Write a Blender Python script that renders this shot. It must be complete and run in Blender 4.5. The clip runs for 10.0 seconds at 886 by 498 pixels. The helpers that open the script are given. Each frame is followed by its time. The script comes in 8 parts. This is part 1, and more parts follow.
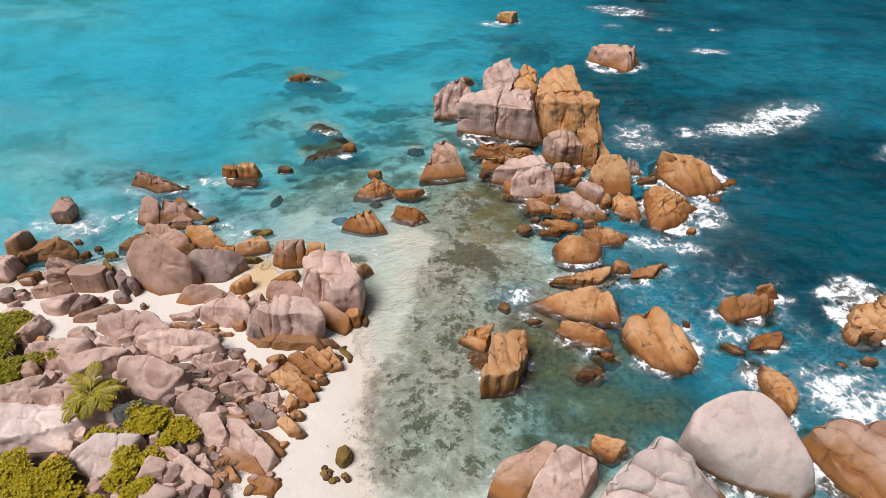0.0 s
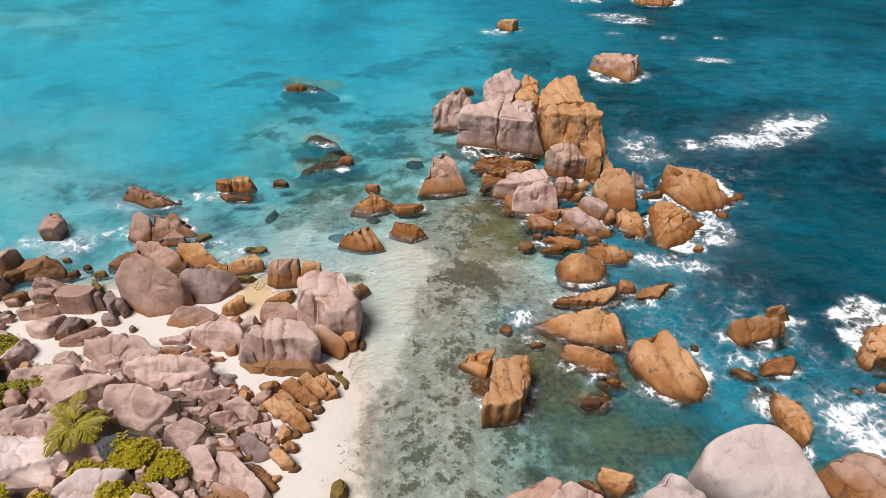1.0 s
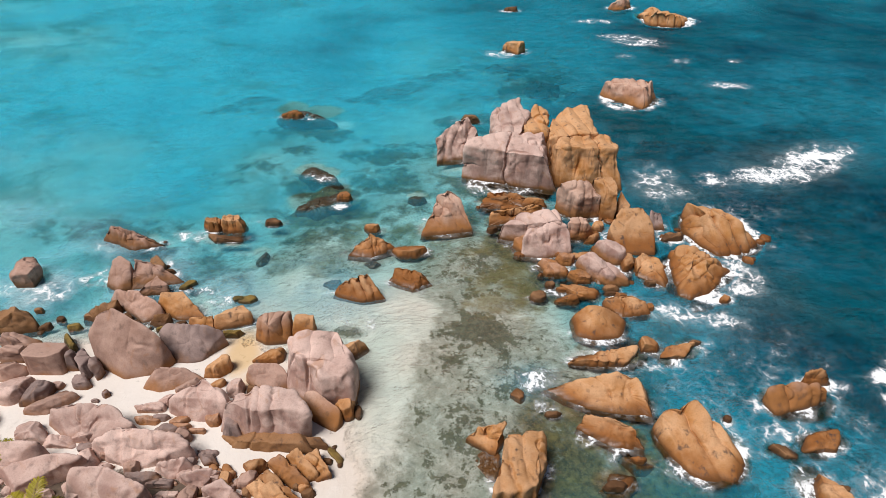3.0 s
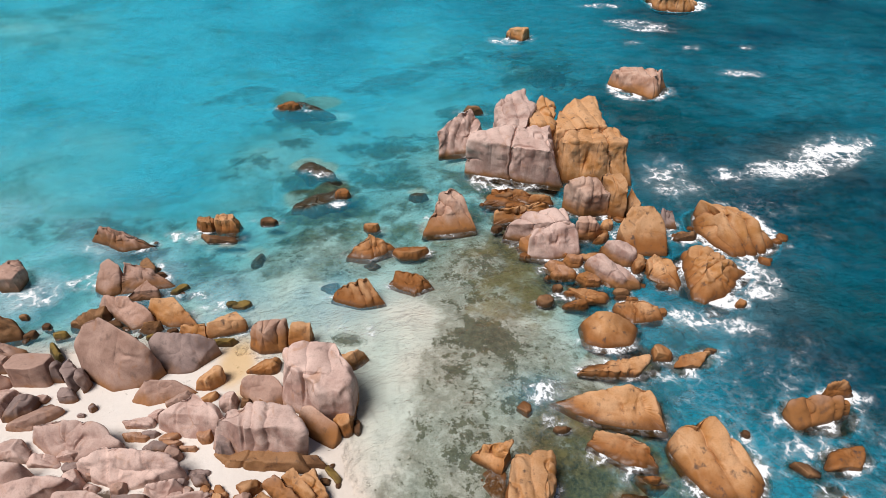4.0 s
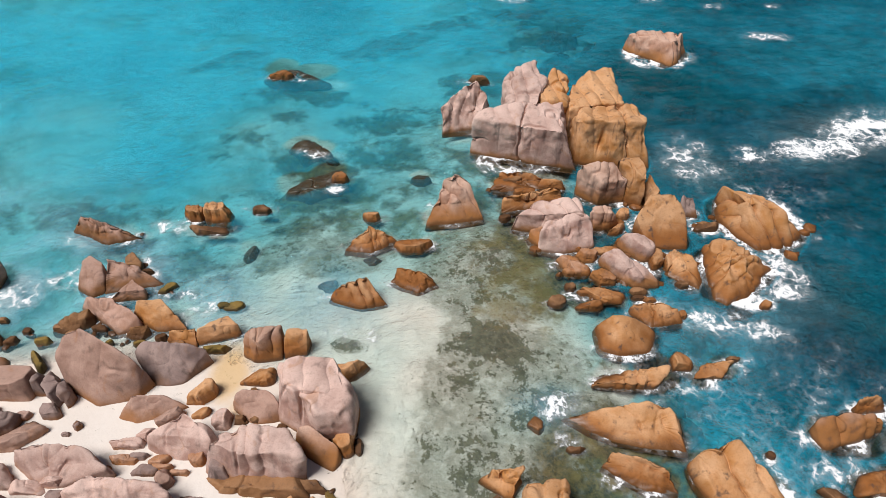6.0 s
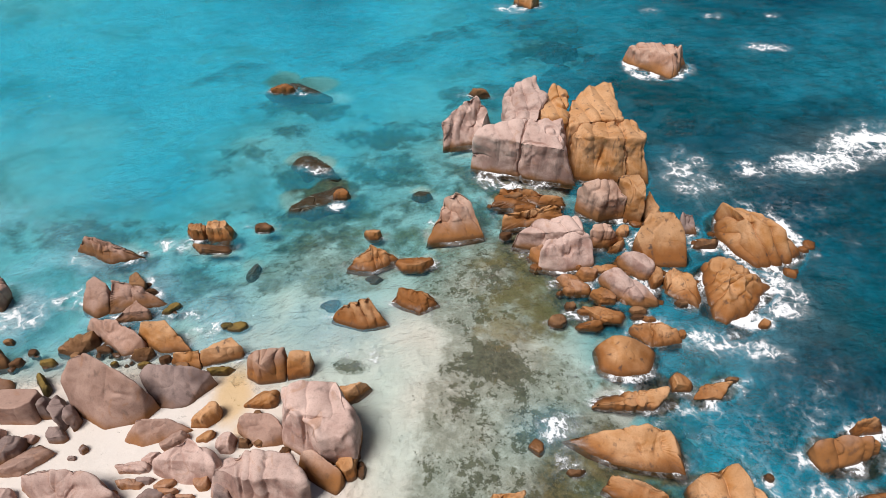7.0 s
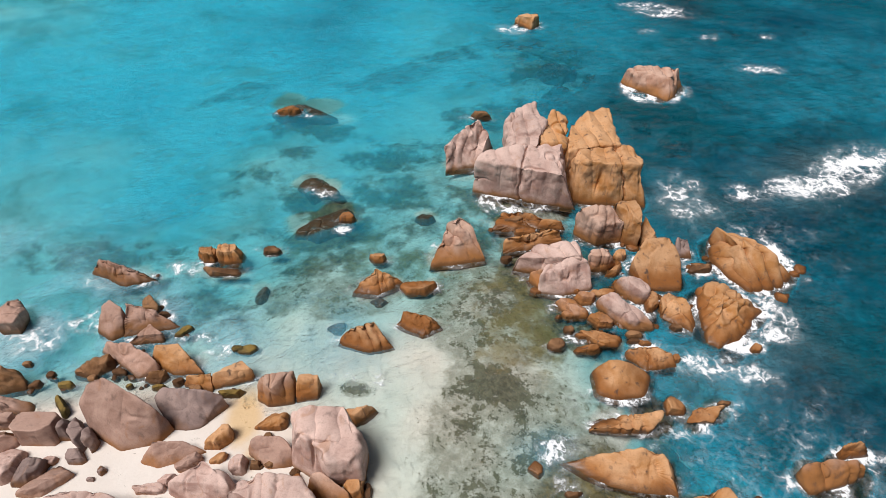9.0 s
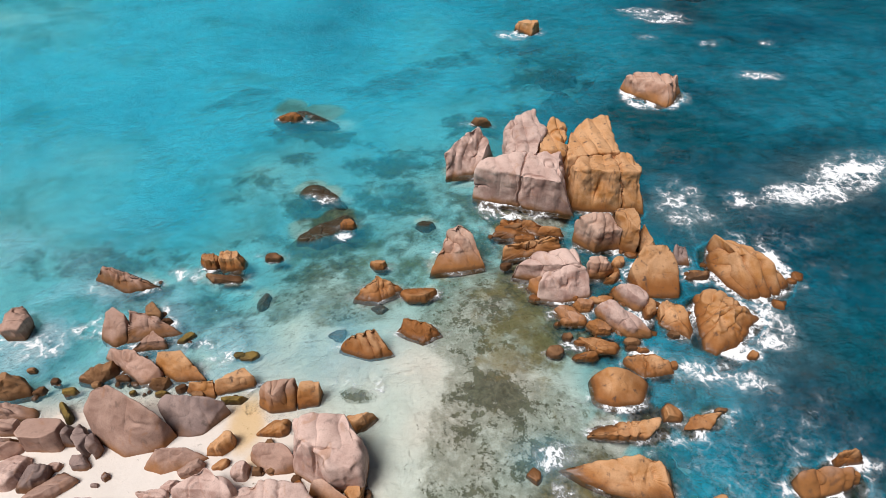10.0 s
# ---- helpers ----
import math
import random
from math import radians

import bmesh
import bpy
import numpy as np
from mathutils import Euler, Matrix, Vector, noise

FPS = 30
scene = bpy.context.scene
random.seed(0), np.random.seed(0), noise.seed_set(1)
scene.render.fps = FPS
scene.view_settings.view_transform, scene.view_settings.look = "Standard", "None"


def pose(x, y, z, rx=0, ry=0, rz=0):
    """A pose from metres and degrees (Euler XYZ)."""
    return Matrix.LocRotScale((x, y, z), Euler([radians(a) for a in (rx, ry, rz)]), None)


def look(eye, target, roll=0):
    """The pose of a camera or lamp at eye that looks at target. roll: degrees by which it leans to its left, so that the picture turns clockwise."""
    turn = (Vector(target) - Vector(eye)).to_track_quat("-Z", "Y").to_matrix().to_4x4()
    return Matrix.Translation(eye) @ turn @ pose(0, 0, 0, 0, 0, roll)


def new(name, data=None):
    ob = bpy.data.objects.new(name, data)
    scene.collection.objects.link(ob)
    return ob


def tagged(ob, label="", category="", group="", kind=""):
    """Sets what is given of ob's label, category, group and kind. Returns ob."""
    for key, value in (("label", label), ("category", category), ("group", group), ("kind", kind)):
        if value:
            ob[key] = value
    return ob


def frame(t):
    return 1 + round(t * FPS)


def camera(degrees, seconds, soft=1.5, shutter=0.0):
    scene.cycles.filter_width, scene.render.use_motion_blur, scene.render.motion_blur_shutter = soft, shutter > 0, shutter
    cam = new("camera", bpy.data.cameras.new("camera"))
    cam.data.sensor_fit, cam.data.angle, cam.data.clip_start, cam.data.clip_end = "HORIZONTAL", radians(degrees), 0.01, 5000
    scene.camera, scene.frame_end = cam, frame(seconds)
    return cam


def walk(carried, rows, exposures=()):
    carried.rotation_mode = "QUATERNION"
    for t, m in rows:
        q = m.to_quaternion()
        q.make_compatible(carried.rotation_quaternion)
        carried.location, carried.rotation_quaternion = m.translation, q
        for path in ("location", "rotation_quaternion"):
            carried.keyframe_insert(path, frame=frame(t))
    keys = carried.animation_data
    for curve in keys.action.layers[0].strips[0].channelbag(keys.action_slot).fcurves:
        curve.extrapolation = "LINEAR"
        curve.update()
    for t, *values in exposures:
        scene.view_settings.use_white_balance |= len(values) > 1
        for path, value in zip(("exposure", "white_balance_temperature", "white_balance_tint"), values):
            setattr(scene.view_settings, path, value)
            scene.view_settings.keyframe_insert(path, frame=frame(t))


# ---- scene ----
cam = camera(72.5, 10.0, soft=0.8)
PATH = [
    (0, (0.181, 0.482, 38.129), (0.159, 2.023, 36.854), -0.4),
    (0.5, (0.181, 1.553, 38.147), (0.16, 3.095, 36.874), -0.3),
    (1, (0.166, 2.81, 38.16), (0.145, 4.357, 36.892), -0.4),
    (1.5, (0.122, 4.252, 38.176), (0.098, 5.81, 36.923), -0.4),
    (2, (0.01, 5.749, 38.193), (-0.014, 7.319, 36.955), -0.4),
    (2.5, (-0.102, 7.204, 38.183), (-0.127, 8.776, 36.947), -0.3),
    (4, (-0.349, 11.752, 37.766), (-0.379, 13.284, 36.481), -0.6),
    (4.5, (-0.435, 13.108, 37.778), (-0.467, 14.617, 36.465), -0.7),
    (5, (-0.585, 14.469, 37.869), (-0.616, 15.941, 36.516), -0.7),
    (6.5, (-0.782, 18.185, 39.17), (-0.817, 19.589, 37.746), -0.9),
    (7, (-0.763, 18.391, 40.099), (-0.799, 19.798, 38.679), -1.1),
    (7.5, (-0.802, 18.434, 41.046), (-0.839, 19.843, 39.628), -1.1),
    (8, (-0.891, 18.445, 41.79), (-0.928, 19.857, 40.373), -1.1),
    (8.5, (-0.949, 18.477, 42.363), (-0.985, 19.889, 40.947), -1.0),
    (9, (-0.965, 18.511, 42.874), (-1.002, 19.924, 41.459), -1.0),
    (9.5, (-0.931, 18.528, 43.347), (-0.968, 19.941, 41.932), -1.0),
    (10, (-0.838, 18.565, 43.678), (-0.879, 19.98, 42.265), -1.1),
]
walk(cam, [(t, look(eye, target, roll)) for t, eye, target, roll in PATH])

# ---- world, sun ----
world = bpy.data.worlds.new("sky")
scene.world = world
world.use_nodes = True
wn, wl = world.node_tree.nodes, world.node_tree.links
sky = wn.new("ShaderNodeTexSky")
sky.sky_type = "NISHITA"
sky.sun_disc = False
sky.sun_elevation, sky.sun_rotation = radians(64), radians(243)
sky.air_density, sky.dust_density, sky.ozone_density = 1.0, 1.2, 1.5
wn["Background"].inputs["Strength"].default_value = 0.038
wl.new(sky.outputs["Color"], wn["Background"].inputs["Color"])

sun_data = bpy.data.lights.new("sun", "SUN")
sun_data.energy, sun_data.angle, sun_data.color = 4.8, radians(28), (1.0, 0.95, 0.935)
sun = new("sun", sun_data)
sun.matrix_world = look((-30, -15, 68), (0, 0, 0))
scene.view_settings.exposure = -0.17

# ---- materials ----
class Nodes:
    """Short writing for a material's node tree."""

    def __init__(self, name):
        self.mat = bpy.data.materials.new(name)
        self.mat.use_nodes = True
        self.tree = self.mat.node_tree
        self.bsdf = self.tree.nodes["Principled BSDF"]
        self.out = self.tree.nodes["Material Output"]

    def add(self, kind, inputs=(), operation="", data_type="", attribute_name="", feature="", interpolation_type=""):
        node = self.tree.nodes.new(kind)
        if operation:
            node.operation = operation
        if data_type:
            node.data_type = data_type
        if attribute_name:
            node.attribute_name = attribute_name
        if feature:
            node.feature = feature
        if interpolation_type:
            node.interpolation_type = interpolation_type
        for key, value in dict(inputs).items():
            self.put(node.inputs[key], value)
        return node

    def put(self, socket, value):
        if isinstance(value, bpy.types.NodeSocket):
            self.tree.links.new(value, socket)
        else:
            socket.default_value = value

    def noise(self, vector, scale, detail=4.0, rough=0.55, warp=0.0):
        return self.add("ShaderNodeTexNoise", {"Vector": vector, "Scale": scale, "Detail": detail, "Roughness": rough, "Distortion": warp}).outputs["Fac"]

    def ramp(self, value, low, high):
        return self.add("ShaderNodeMapRange", {"Value": value, "From Min": low, "From Max": high}, interpolation_type="SMOOTHSTEP").outputs["Result"]

    def math(self, op, a, b=0.0):
        return self.add("ShaderNodeMath", {0: a, 1: b}, operation=op).outputs[0]

    def mix(self, fac, a, b):
        node = self.add("ShaderNodeMix", data_type="RGBA")
        self.put(node.inputs[0], fac)
        for socket, v in ((node.inputs[6], a), (node.inputs[7], b)):
            self.put(socket, (*v, 1.0) if isinstance(v, tuple) and len(v) == 3 else v)
        return node.outputs[2]

    def stretched(self, vector, sx, sy, sz):
        return self.add("ShaderNodeMapping", {"Vector": vector, "Scale": (sx, sy, sz)}).outputs["Vector"]

    def bump(self, height, strength, distance):
        return self.add("ShaderNodeBump", {"Height": height, "Strength": strength, "Distance": distance}).outputs["Normal"]


def granite(name, main, pale, low, stain_from, stain_to, dark=0.5, wet_rough=0.35):
    """Weathered coastal granite: main and pale tones, an iron-brown tide stain, black runs, speckle, a wet foot."""
    n = Nodes(name)
    geo = n.add("ShaderNodeNewGeometry")
    at, z = geo.outputs["Position"], None
    z = n.add("ShaderNodeSeparateXYZ", {0: at}).outputs["Z"]
    rnd = n.add("ShaderNodeObjectInfo").outputs["Random"]
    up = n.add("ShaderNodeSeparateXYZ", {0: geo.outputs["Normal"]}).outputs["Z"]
    big = n.noise(at, 0.45, 5, 0.6, 0.4)
    col = n.mix(n.ramp(big, 0.36, 0.66), main, pale)
    # faces that point upward take more of the pale tone
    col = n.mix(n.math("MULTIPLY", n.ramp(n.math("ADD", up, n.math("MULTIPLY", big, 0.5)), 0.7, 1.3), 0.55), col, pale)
    # paler along convex edges
    convex = n.ramp(geo.outputs["Pointiness"], 0.502, 0.55)
    col = n.mix(n.math("MULTIPLY", convex, 0.45), col, pale)
    # iron stain towards the tide line
    wob = n.math("MULTIPLY", n.math("SUBTRACT", n.noise(at, 0.5, 4), 0.5), 2.2)
    lvl = n.math("ADD", z, n.math("ADD", wob, n.math("MULTIPLY", n.math("SUBTRACT", rnd, 0.5), 0.8)))
    low_mix = n.mix(n.noise(at, 1.1, 4), low, tuple(c * 0.62 for c in low))
    col = n.mix(n.ramp(lvl, stain_to, stain_from), col, low_mix)
    # runs of black algae
    runs = n.noise(n.stretched(at, 1.6, 1.6, 0.16), 1.0, 4, 0.6)
    col = n.mix(n.math("MULTIPLY", n.ramp(runs, 0.56, 0.74), dark), col, (0.06, 0.045, 0.04))
    # rusty blooms
    bloom = n.noise(at, 0.8, 3, 0.5, 1.2)
    col = n.mix(n.math("MULTIPLY", n.ramp(bloom, 0.57, 0.75), 0.35), col, low)
    fine = n.noise(at, 9.0, 4, 0.7)
    speck = n.add("ShaderNodeTexVoronoi", {"Vector": at, "Scale": 14.0}).outputs["Distance"]
    col = n.mix(n.math("MULTIPLY", n.ramp(fine, 0.45, 0.7), 0.22), col, tuple(c * 0.45 for c in main))
    # wet foot at the water
    wet = n.ramp(n.math("ADD", z, n.math("MULTIPLY", n.math("SUBTRACT", fine, 0.5), 0.5)), 0.42, 0.08)
    col = n.mix(n.math("MULTIPLY", wet, 0.65), col, (0.07, 0.035, 0.016))
    hsv = n.add("ShaderNodeHueSaturation", {"Color": col, "Value": n.math("ADD", n.math("MULTIPLY", rnd, 0.22), 0.9)})
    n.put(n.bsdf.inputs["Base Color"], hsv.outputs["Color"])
    n.put(n.bsdf.inputs["Roughness"], n.mix(wet, (0.86, 0.86, 0.86), (wet_rough, wet_rough, wet_rough)))
    n.put(n.bsdf.inputs["Specular IOR Level"], 0.3)
    h = n.math("ADD", n.noise(at, 2.6, 6, 0.6), n.math("MULTIPLY", speck, 0.08))
    n.put(n.bsdf.inputs["Normal"], n.bump(h, 0.3, 0.09))
    return n.mat


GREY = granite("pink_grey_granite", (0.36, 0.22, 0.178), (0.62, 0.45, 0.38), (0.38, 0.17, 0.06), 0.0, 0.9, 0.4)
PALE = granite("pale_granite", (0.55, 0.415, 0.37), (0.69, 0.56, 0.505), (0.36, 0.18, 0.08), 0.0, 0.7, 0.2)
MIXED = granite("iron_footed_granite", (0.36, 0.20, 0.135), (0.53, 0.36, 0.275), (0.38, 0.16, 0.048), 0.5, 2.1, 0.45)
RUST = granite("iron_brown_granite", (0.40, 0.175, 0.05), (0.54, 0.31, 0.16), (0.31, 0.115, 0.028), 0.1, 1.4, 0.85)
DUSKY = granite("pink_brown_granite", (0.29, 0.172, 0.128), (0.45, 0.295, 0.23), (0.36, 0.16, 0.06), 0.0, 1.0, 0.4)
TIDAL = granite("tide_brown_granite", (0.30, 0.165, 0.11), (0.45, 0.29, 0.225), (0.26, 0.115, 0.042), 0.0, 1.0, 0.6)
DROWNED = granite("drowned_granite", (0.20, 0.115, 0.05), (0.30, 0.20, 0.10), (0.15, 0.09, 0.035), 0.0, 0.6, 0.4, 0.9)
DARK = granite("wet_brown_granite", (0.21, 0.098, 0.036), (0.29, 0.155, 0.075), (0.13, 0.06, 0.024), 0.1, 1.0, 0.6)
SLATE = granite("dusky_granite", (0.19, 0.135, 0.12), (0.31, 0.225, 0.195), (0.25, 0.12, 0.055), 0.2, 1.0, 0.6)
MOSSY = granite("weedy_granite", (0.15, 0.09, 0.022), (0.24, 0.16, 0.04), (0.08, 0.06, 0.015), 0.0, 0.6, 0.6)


def bed_material():
    n = Nodes("sea_bed")
    at = n.add("ShaderNodeNewGeometry").outputs["Position"]
    z = n.add("ShaderNodeSeparateXYZ", {0: at}).outputs["Z"]
    reef = n.add("ShaderNodeAttribute", attribute_name="reef").outputs["Fac"]
    weed = n.add("ShaderNodeAttribute", attribute_name="weed").outputs["Fac"]
    sand = n.mix(n.noise(at, 0.25, 4), (0.68, 0.62, 0.55), (0.78, 0.73, 0.67))
    sand = n.mix(n.math("MULTIPLY", n.noise(at, 3.0, 5, 0.7), 0.25), sand, (0.50, 0.41, 0.32))
    drifts = n.noise(n.stretched(at, 1.0, 1.25, 1.0), 0.075, 7, 0.6, 0.5)
    ripples = n.noise(n.stretched(at, 1.0, 1.3, 1.0), 0.3, 6, 0.65, 0.4)
    deep = n.ramp(z, -0.7, -1.6)
    sand = n.mix(n.math("MULTIPLY", n.ramp(drifts, 0.46, 0.64), n.math("MULTIPLY", deep, 0.8)), sand, (0.13, 0.19, 0.15))
    sand = n.mix(n.math("MULTIPLY", n.ramp(ripples, 0.44, 0.64), n.math("MULTIPLY", deep, 0.22)), sand, (0.18, 0.25, 0.20))
    damp = n.ramp(n.math("ADD", z, n.math("MULTIPLY", n.noise(at, 0.6, 3), 0.25)), 0.38, 0.12)
    sand = n.mix(n.math("MULTIPLY", damp, 0.35), sand, (0.60, 0.48, 0.36))
    clump = n.noise(at, 0.5, 9, 0.74)
    clump2 = n.noise(at, 2.1, 7, 0.78)
    turf = n.mix(n.ramp(clump2, 0.35, 0.65), (0.04, 0.04, 0.02), (0.15, 0.13, 0.075))
    rock = n.mix(n.ramp(clump2, 0.35, 0.65), (0.035, 0.035, 0.018), (0.22, 0.145, 0.06))
    wmask = n.ramp(n.math("ADD", weed, n.math("MULTIPLY", n.math("SUBTRACT", n.math("ADD", clump, n.math("MULTIPLY", clump2, 0.8)), 0.9), 2.8)), 0.5, 0.66)
    rmask = n.ramp(n.math("ADD", reef, n.math("MULTIPLY", n.math("SUBTRACT", n.noise(at, 0.4, 6, 0.62), 0.5), 2.0)), 0.28, 0.78)
    film = n.math("MULTIPLY", n.ramp(n.math("ADD", weed, n.math("MULTIPLY", n.math("SUBTRACT", n.noise(at, 0.8, 7, 0.7), 0.5), 0.36)), 0.12, 0.24), n.ramp(n.noise(at, 1.1, 8, 0.75), 0.2, 0.62))
    sand = n.mix(n.math("MULTIPLY", film, 0.8), sand, (0.245, 0.215, 0.155))
    col = n.mix(n.math("MULTIPLY", wmask, 0.9), sand, turf)
    col = n.mix(n.math("MULTIPLY", rmask, 0.95), col, rock)
    ochre = n.add("ShaderNodeAttribute", attribute_name="ochre").outputs["Fac"]
    col = n.mix(n.math("MULTIPLY", n.ramp(n.math("ADD", ochre, n.math("MULTIPLY", n.math("SUBTRACT", n.noise(at, 0.32, 7, 0.7), 0.5), 2.2)), 0.35, 0.75), 0.6), col, (0.26, 0.17, 0.055))
    iron = n.add("ShaderNodeAttribute", attribute_name="iron").outputs["Fac"]
    col = n.mix(n.math("MULTIPLY", n.ramp(n.math("ADD", iron, n.math("MULTIPLY", n.math("SUBTRACT", clump, 0.5), 0.8)), 0.2, 0.9), 0.7), col, (0.62, 0.40, 0.15))
    # this dark ground colour also paints the shade in the boulder gaps
    soil_and_shade = n.add("ShaderNodeAttribute", attribute_name="soil_and_shade").outputs["Fac"]
    litter_shade = n.mix(n.noise(at, 4.0, 5, 0.7), (0.035, 0.026, 0.018), (0.16, 0.11, 0.075))
    col = n.mix(n.ramp(n.math("ADD", soil_and_shade, n.math("MULTIPLY", n.math("SUBTRACT", clump, 0.5), 0.9)), 0.3, 0.45), col, litter_shade)
    n.put(n.bsdf.inputs["Base Color"], col)
    n.put(n.bsdf.inputs["Roughness"], 0.9)
    n.put(n.bsdf.inputs["Normal"], n.bump(n.math("ADD", n.noise(at, 1.2, 6, 0.65), n.math("MULTIPLY", wmask, 0.3)), 0.5, 0.15))
    return n.mat


def water_material():
    """Clear sea water: light is absorbed with the depth below it, a little is scattered back, the surface mirrors the sky; foam lies on top."""
    n = Nodes("sea_water")
    n.tree.nodes.remove(n.bsdf)
    at = n.add("ShaderNodeNewGeometry").outputs["Position"]
    depth = n.add("ShaderNodeAttribute", attribute_name="depth").outputs["Fac"]
    foam = n.add("ShaderNodeAttribute", attribute_name="foam").outputs["Fac"]
    chop = n.add("ShaderNodeAttribute", attribute_name="chop").outputs["Fac"]
    tint = n.add("ShaderNodeCombineXYZ", {i: n.math("POWER", 2.71828, n.math("MULTIPLY", depth, -k)) for i, k in enumerate((0.54, 0.068, 0.004))})
    clear = n.add("ShaderNodeBsdfTransparent", {"Color": tint.outputs[0]})
    abyss = n.mix(n.ramp(n.noise(n.stretched(at, 1.0, 1.2, 1.0), 0.06, 6, 0.6, 0.4), 0.38, 0.64), (0.004, 0.195, 0.27), (0.001, 0.07, 0.125))
    blue = n.mix(n.ramp(depth, 2.6, 5.4), (0.05, 0.70, 1.0), abyss)
    murk = n.math("SUBTRACT", 1.0, n.math("POWER", 2.71828, n.math("MULTIPLY", n.math("MAXIMUM", n.math("SUBTRACT", depth, 0.5), 0.0), -0.19)))
    flow = n.stretched(n.add("ShaderNodeMapping", {"Vector": at, "Rotation": (0, 0, -0.4)}).outputs["Vector"], 1.0, 1.6, 1.0)
    ripple = n.math("ADD", n.noise(flow, 0.45, 6, 0.62, 0.8), n.math("MULTIPLY", n.noise(flow, 1.7, 5, 0.65, 0.5), 0.45))
    normal = n.bump(ripple, n.math("ADD", n.math("MULTIPLY", chop, 0.8), 0.45), 1.3)
    cloud = n.noise(n.stretched(at, 1.0, 1.3, 1.0), 0.09, 7, 0.62, 0.3)
    blue = n.mix(n.math("MULTIPLY", n.ramp(cloud, 0.49, 0.68), 0.4), blue, (0.008, 0.27, 0.36))
    streak = n.noise(n.stretched(n.add("ShaderNodeMapping", {"Vector": at, "Rotation": (0, 0, -0.5)}).outputs["Vector"], 1.0, 1.9, 1.0), 0.5, 7, 0.7, 0.3)
    blue = n.mix(n.math("MULTIPLY", n.ramp(streak, 0.46, 0.66), n.math("ADD", 0.2, n.math("MULTIPLY", chop, 0.25))), blue, (0.006, 0.17, 0.25))
    # surf stirs air and sand into the water
    milk = n.math("MULTIPLY", n.add("ShaderNodeAttribute", attribute_name="milk").outputs["Fac"], n.ramp(n.noise(at, 0.16, 7, 0.62, 0.4), 0.25, 0.7))
    blue = n.mix(milk, blue, (0.50, 0.70, 0.74))
    murk = n.math("MAXIMUM", murk, n.math("MULTIPLY", milk, 0.75))
    body = n.add("ShaderNodeBsdfDiffuse", {"Color": blue, "Normal": normal})
    water = n.add("ShaderNodeMixShader", {0: murk, 1: clear.outputs[0], 2: body.outputs[0]})
    gloss = n.add("ShaderNodeBsdfGlossy", {"Color": (1, 1, 1, 1), "Roughness": 0.12, "Normal": normal})
    fres = n.add("ShaderNodeFresnel", {"IOR": 1.14, "Normal": normal})
    sea = n.add("ShaderNodeMixShader", {0: fres.outputs[0], 1: water.outputs[0], 2: gloss.outputs[0]})
    warp = n.add("ShaderNodeTexNoise", {"Vector": at, "Scale": 0.55, "Detail": 6.0, "Roughness": 0.62}).outputs["Color"]
    drift = n.add("ShaderNodeVectorMath", {0: at, 1: n.add("ShaderNodeVectorMath", {0: warp, 3: 1.7}, operation="SCALE").outputs[0]}, operation="ADD").outputs[0]
    # threads of foam round dark cells, broken by patches
    cell = n.add("ShaderNodeTexVoronoi", {"Vector": drift, "Scale": 0.85}, feature="DISTANCE_TO_EDGE").outputs["Distance"]
    thread = n.math("ABSOLUTE", n.math("SUBTRACT", n.noise(drift, 1.0, 8, 0.68, 0.3), 0.5))
    lace = n.math("ADD", n.math("MULTIPLY", n.ramp(cell, 0.2, 0.0), 0.22), n.math("MULTIPLY", n.ramp(thread, 0.11, 0.0), 0.40))
    patch = n.math("MULTIPLY", n.math("SUBTRACT", n.noise(at, 0.38, 8, 0.66, 0.5), 0.5), 2.3)
    lace = n.math("ADD", n.math("ADD", lace, patch), 0.22)
    sum_ = n.math("ADD", foam, n.math("SUBTRACT", lace, 1.0))
    mask = n.math("MAXIMUM", n.ramp(sum_, 0.06, 0.5), n.math("MULTIPLY", n.ramp(sum_, -0.4, 0.35), 0.2))
    mask = n.math("MULTIPLY", mask, n.ramp(foam, 0.08, 0.5))
    white = n.add("ShaderNodeBsdfDiffuse", {"Color": (0.86, 0.88, 0.88, 1), "Normal": n.bump(n.noise(at, 3.0, 5, 0.7), 0.6, 0.2)})
    top = n.add("ShaderNodeMixShader", {0: mask, 1: sea.outputs[0], 2: white.outputs[0]})
    n.put(n.out.inputs["Surface"], top.outputs[0])
    return n.mat


BED, WATER = bed_material(), water_material()


# ---- sea bed, beach and water ----
def grid_noise(x, y, z, seed=0):
    """Smooth value noise in -1..1 for arrays."""
    xi, yi, zi = np.floor(x).astype(np.int64), np.floor(y).astype(np.int64), np.floor(z).astype(np.int64)
    fx, fy, fz = x - xi, y - yi, z - zi
    fx, fy, fz = (f * f * f * (f * (6 * f - 15) + 10) for f in (fx, fy, fz))

    def corner(i, j, k):
        h = (i * 374761393 + j * 668265263 + k * 2147483647 + seed * 974711) & 0xFFFFFFFF
        h = ((h ^ (h >> 13)) * 1274126177) & 0xFFFFFFFF
        h = ((h ^ (h >> 16)) * 2246822519) & 0xFFFFFFFF
        return ((h ^ (h >> 15)) & 0xFFFF) / 32767.5 - 1

    total = 0
    for i, wx in ((0, 1 - fx), (1, fx)):
        for j, wy in ((0, 1 - fy), (1, fy)):
            for k, wz in ((0, 1 - fz), (1, fz)):
                total = total + corner(xi + i, yi + j, zi + k) * wx * wy * wz
    return total


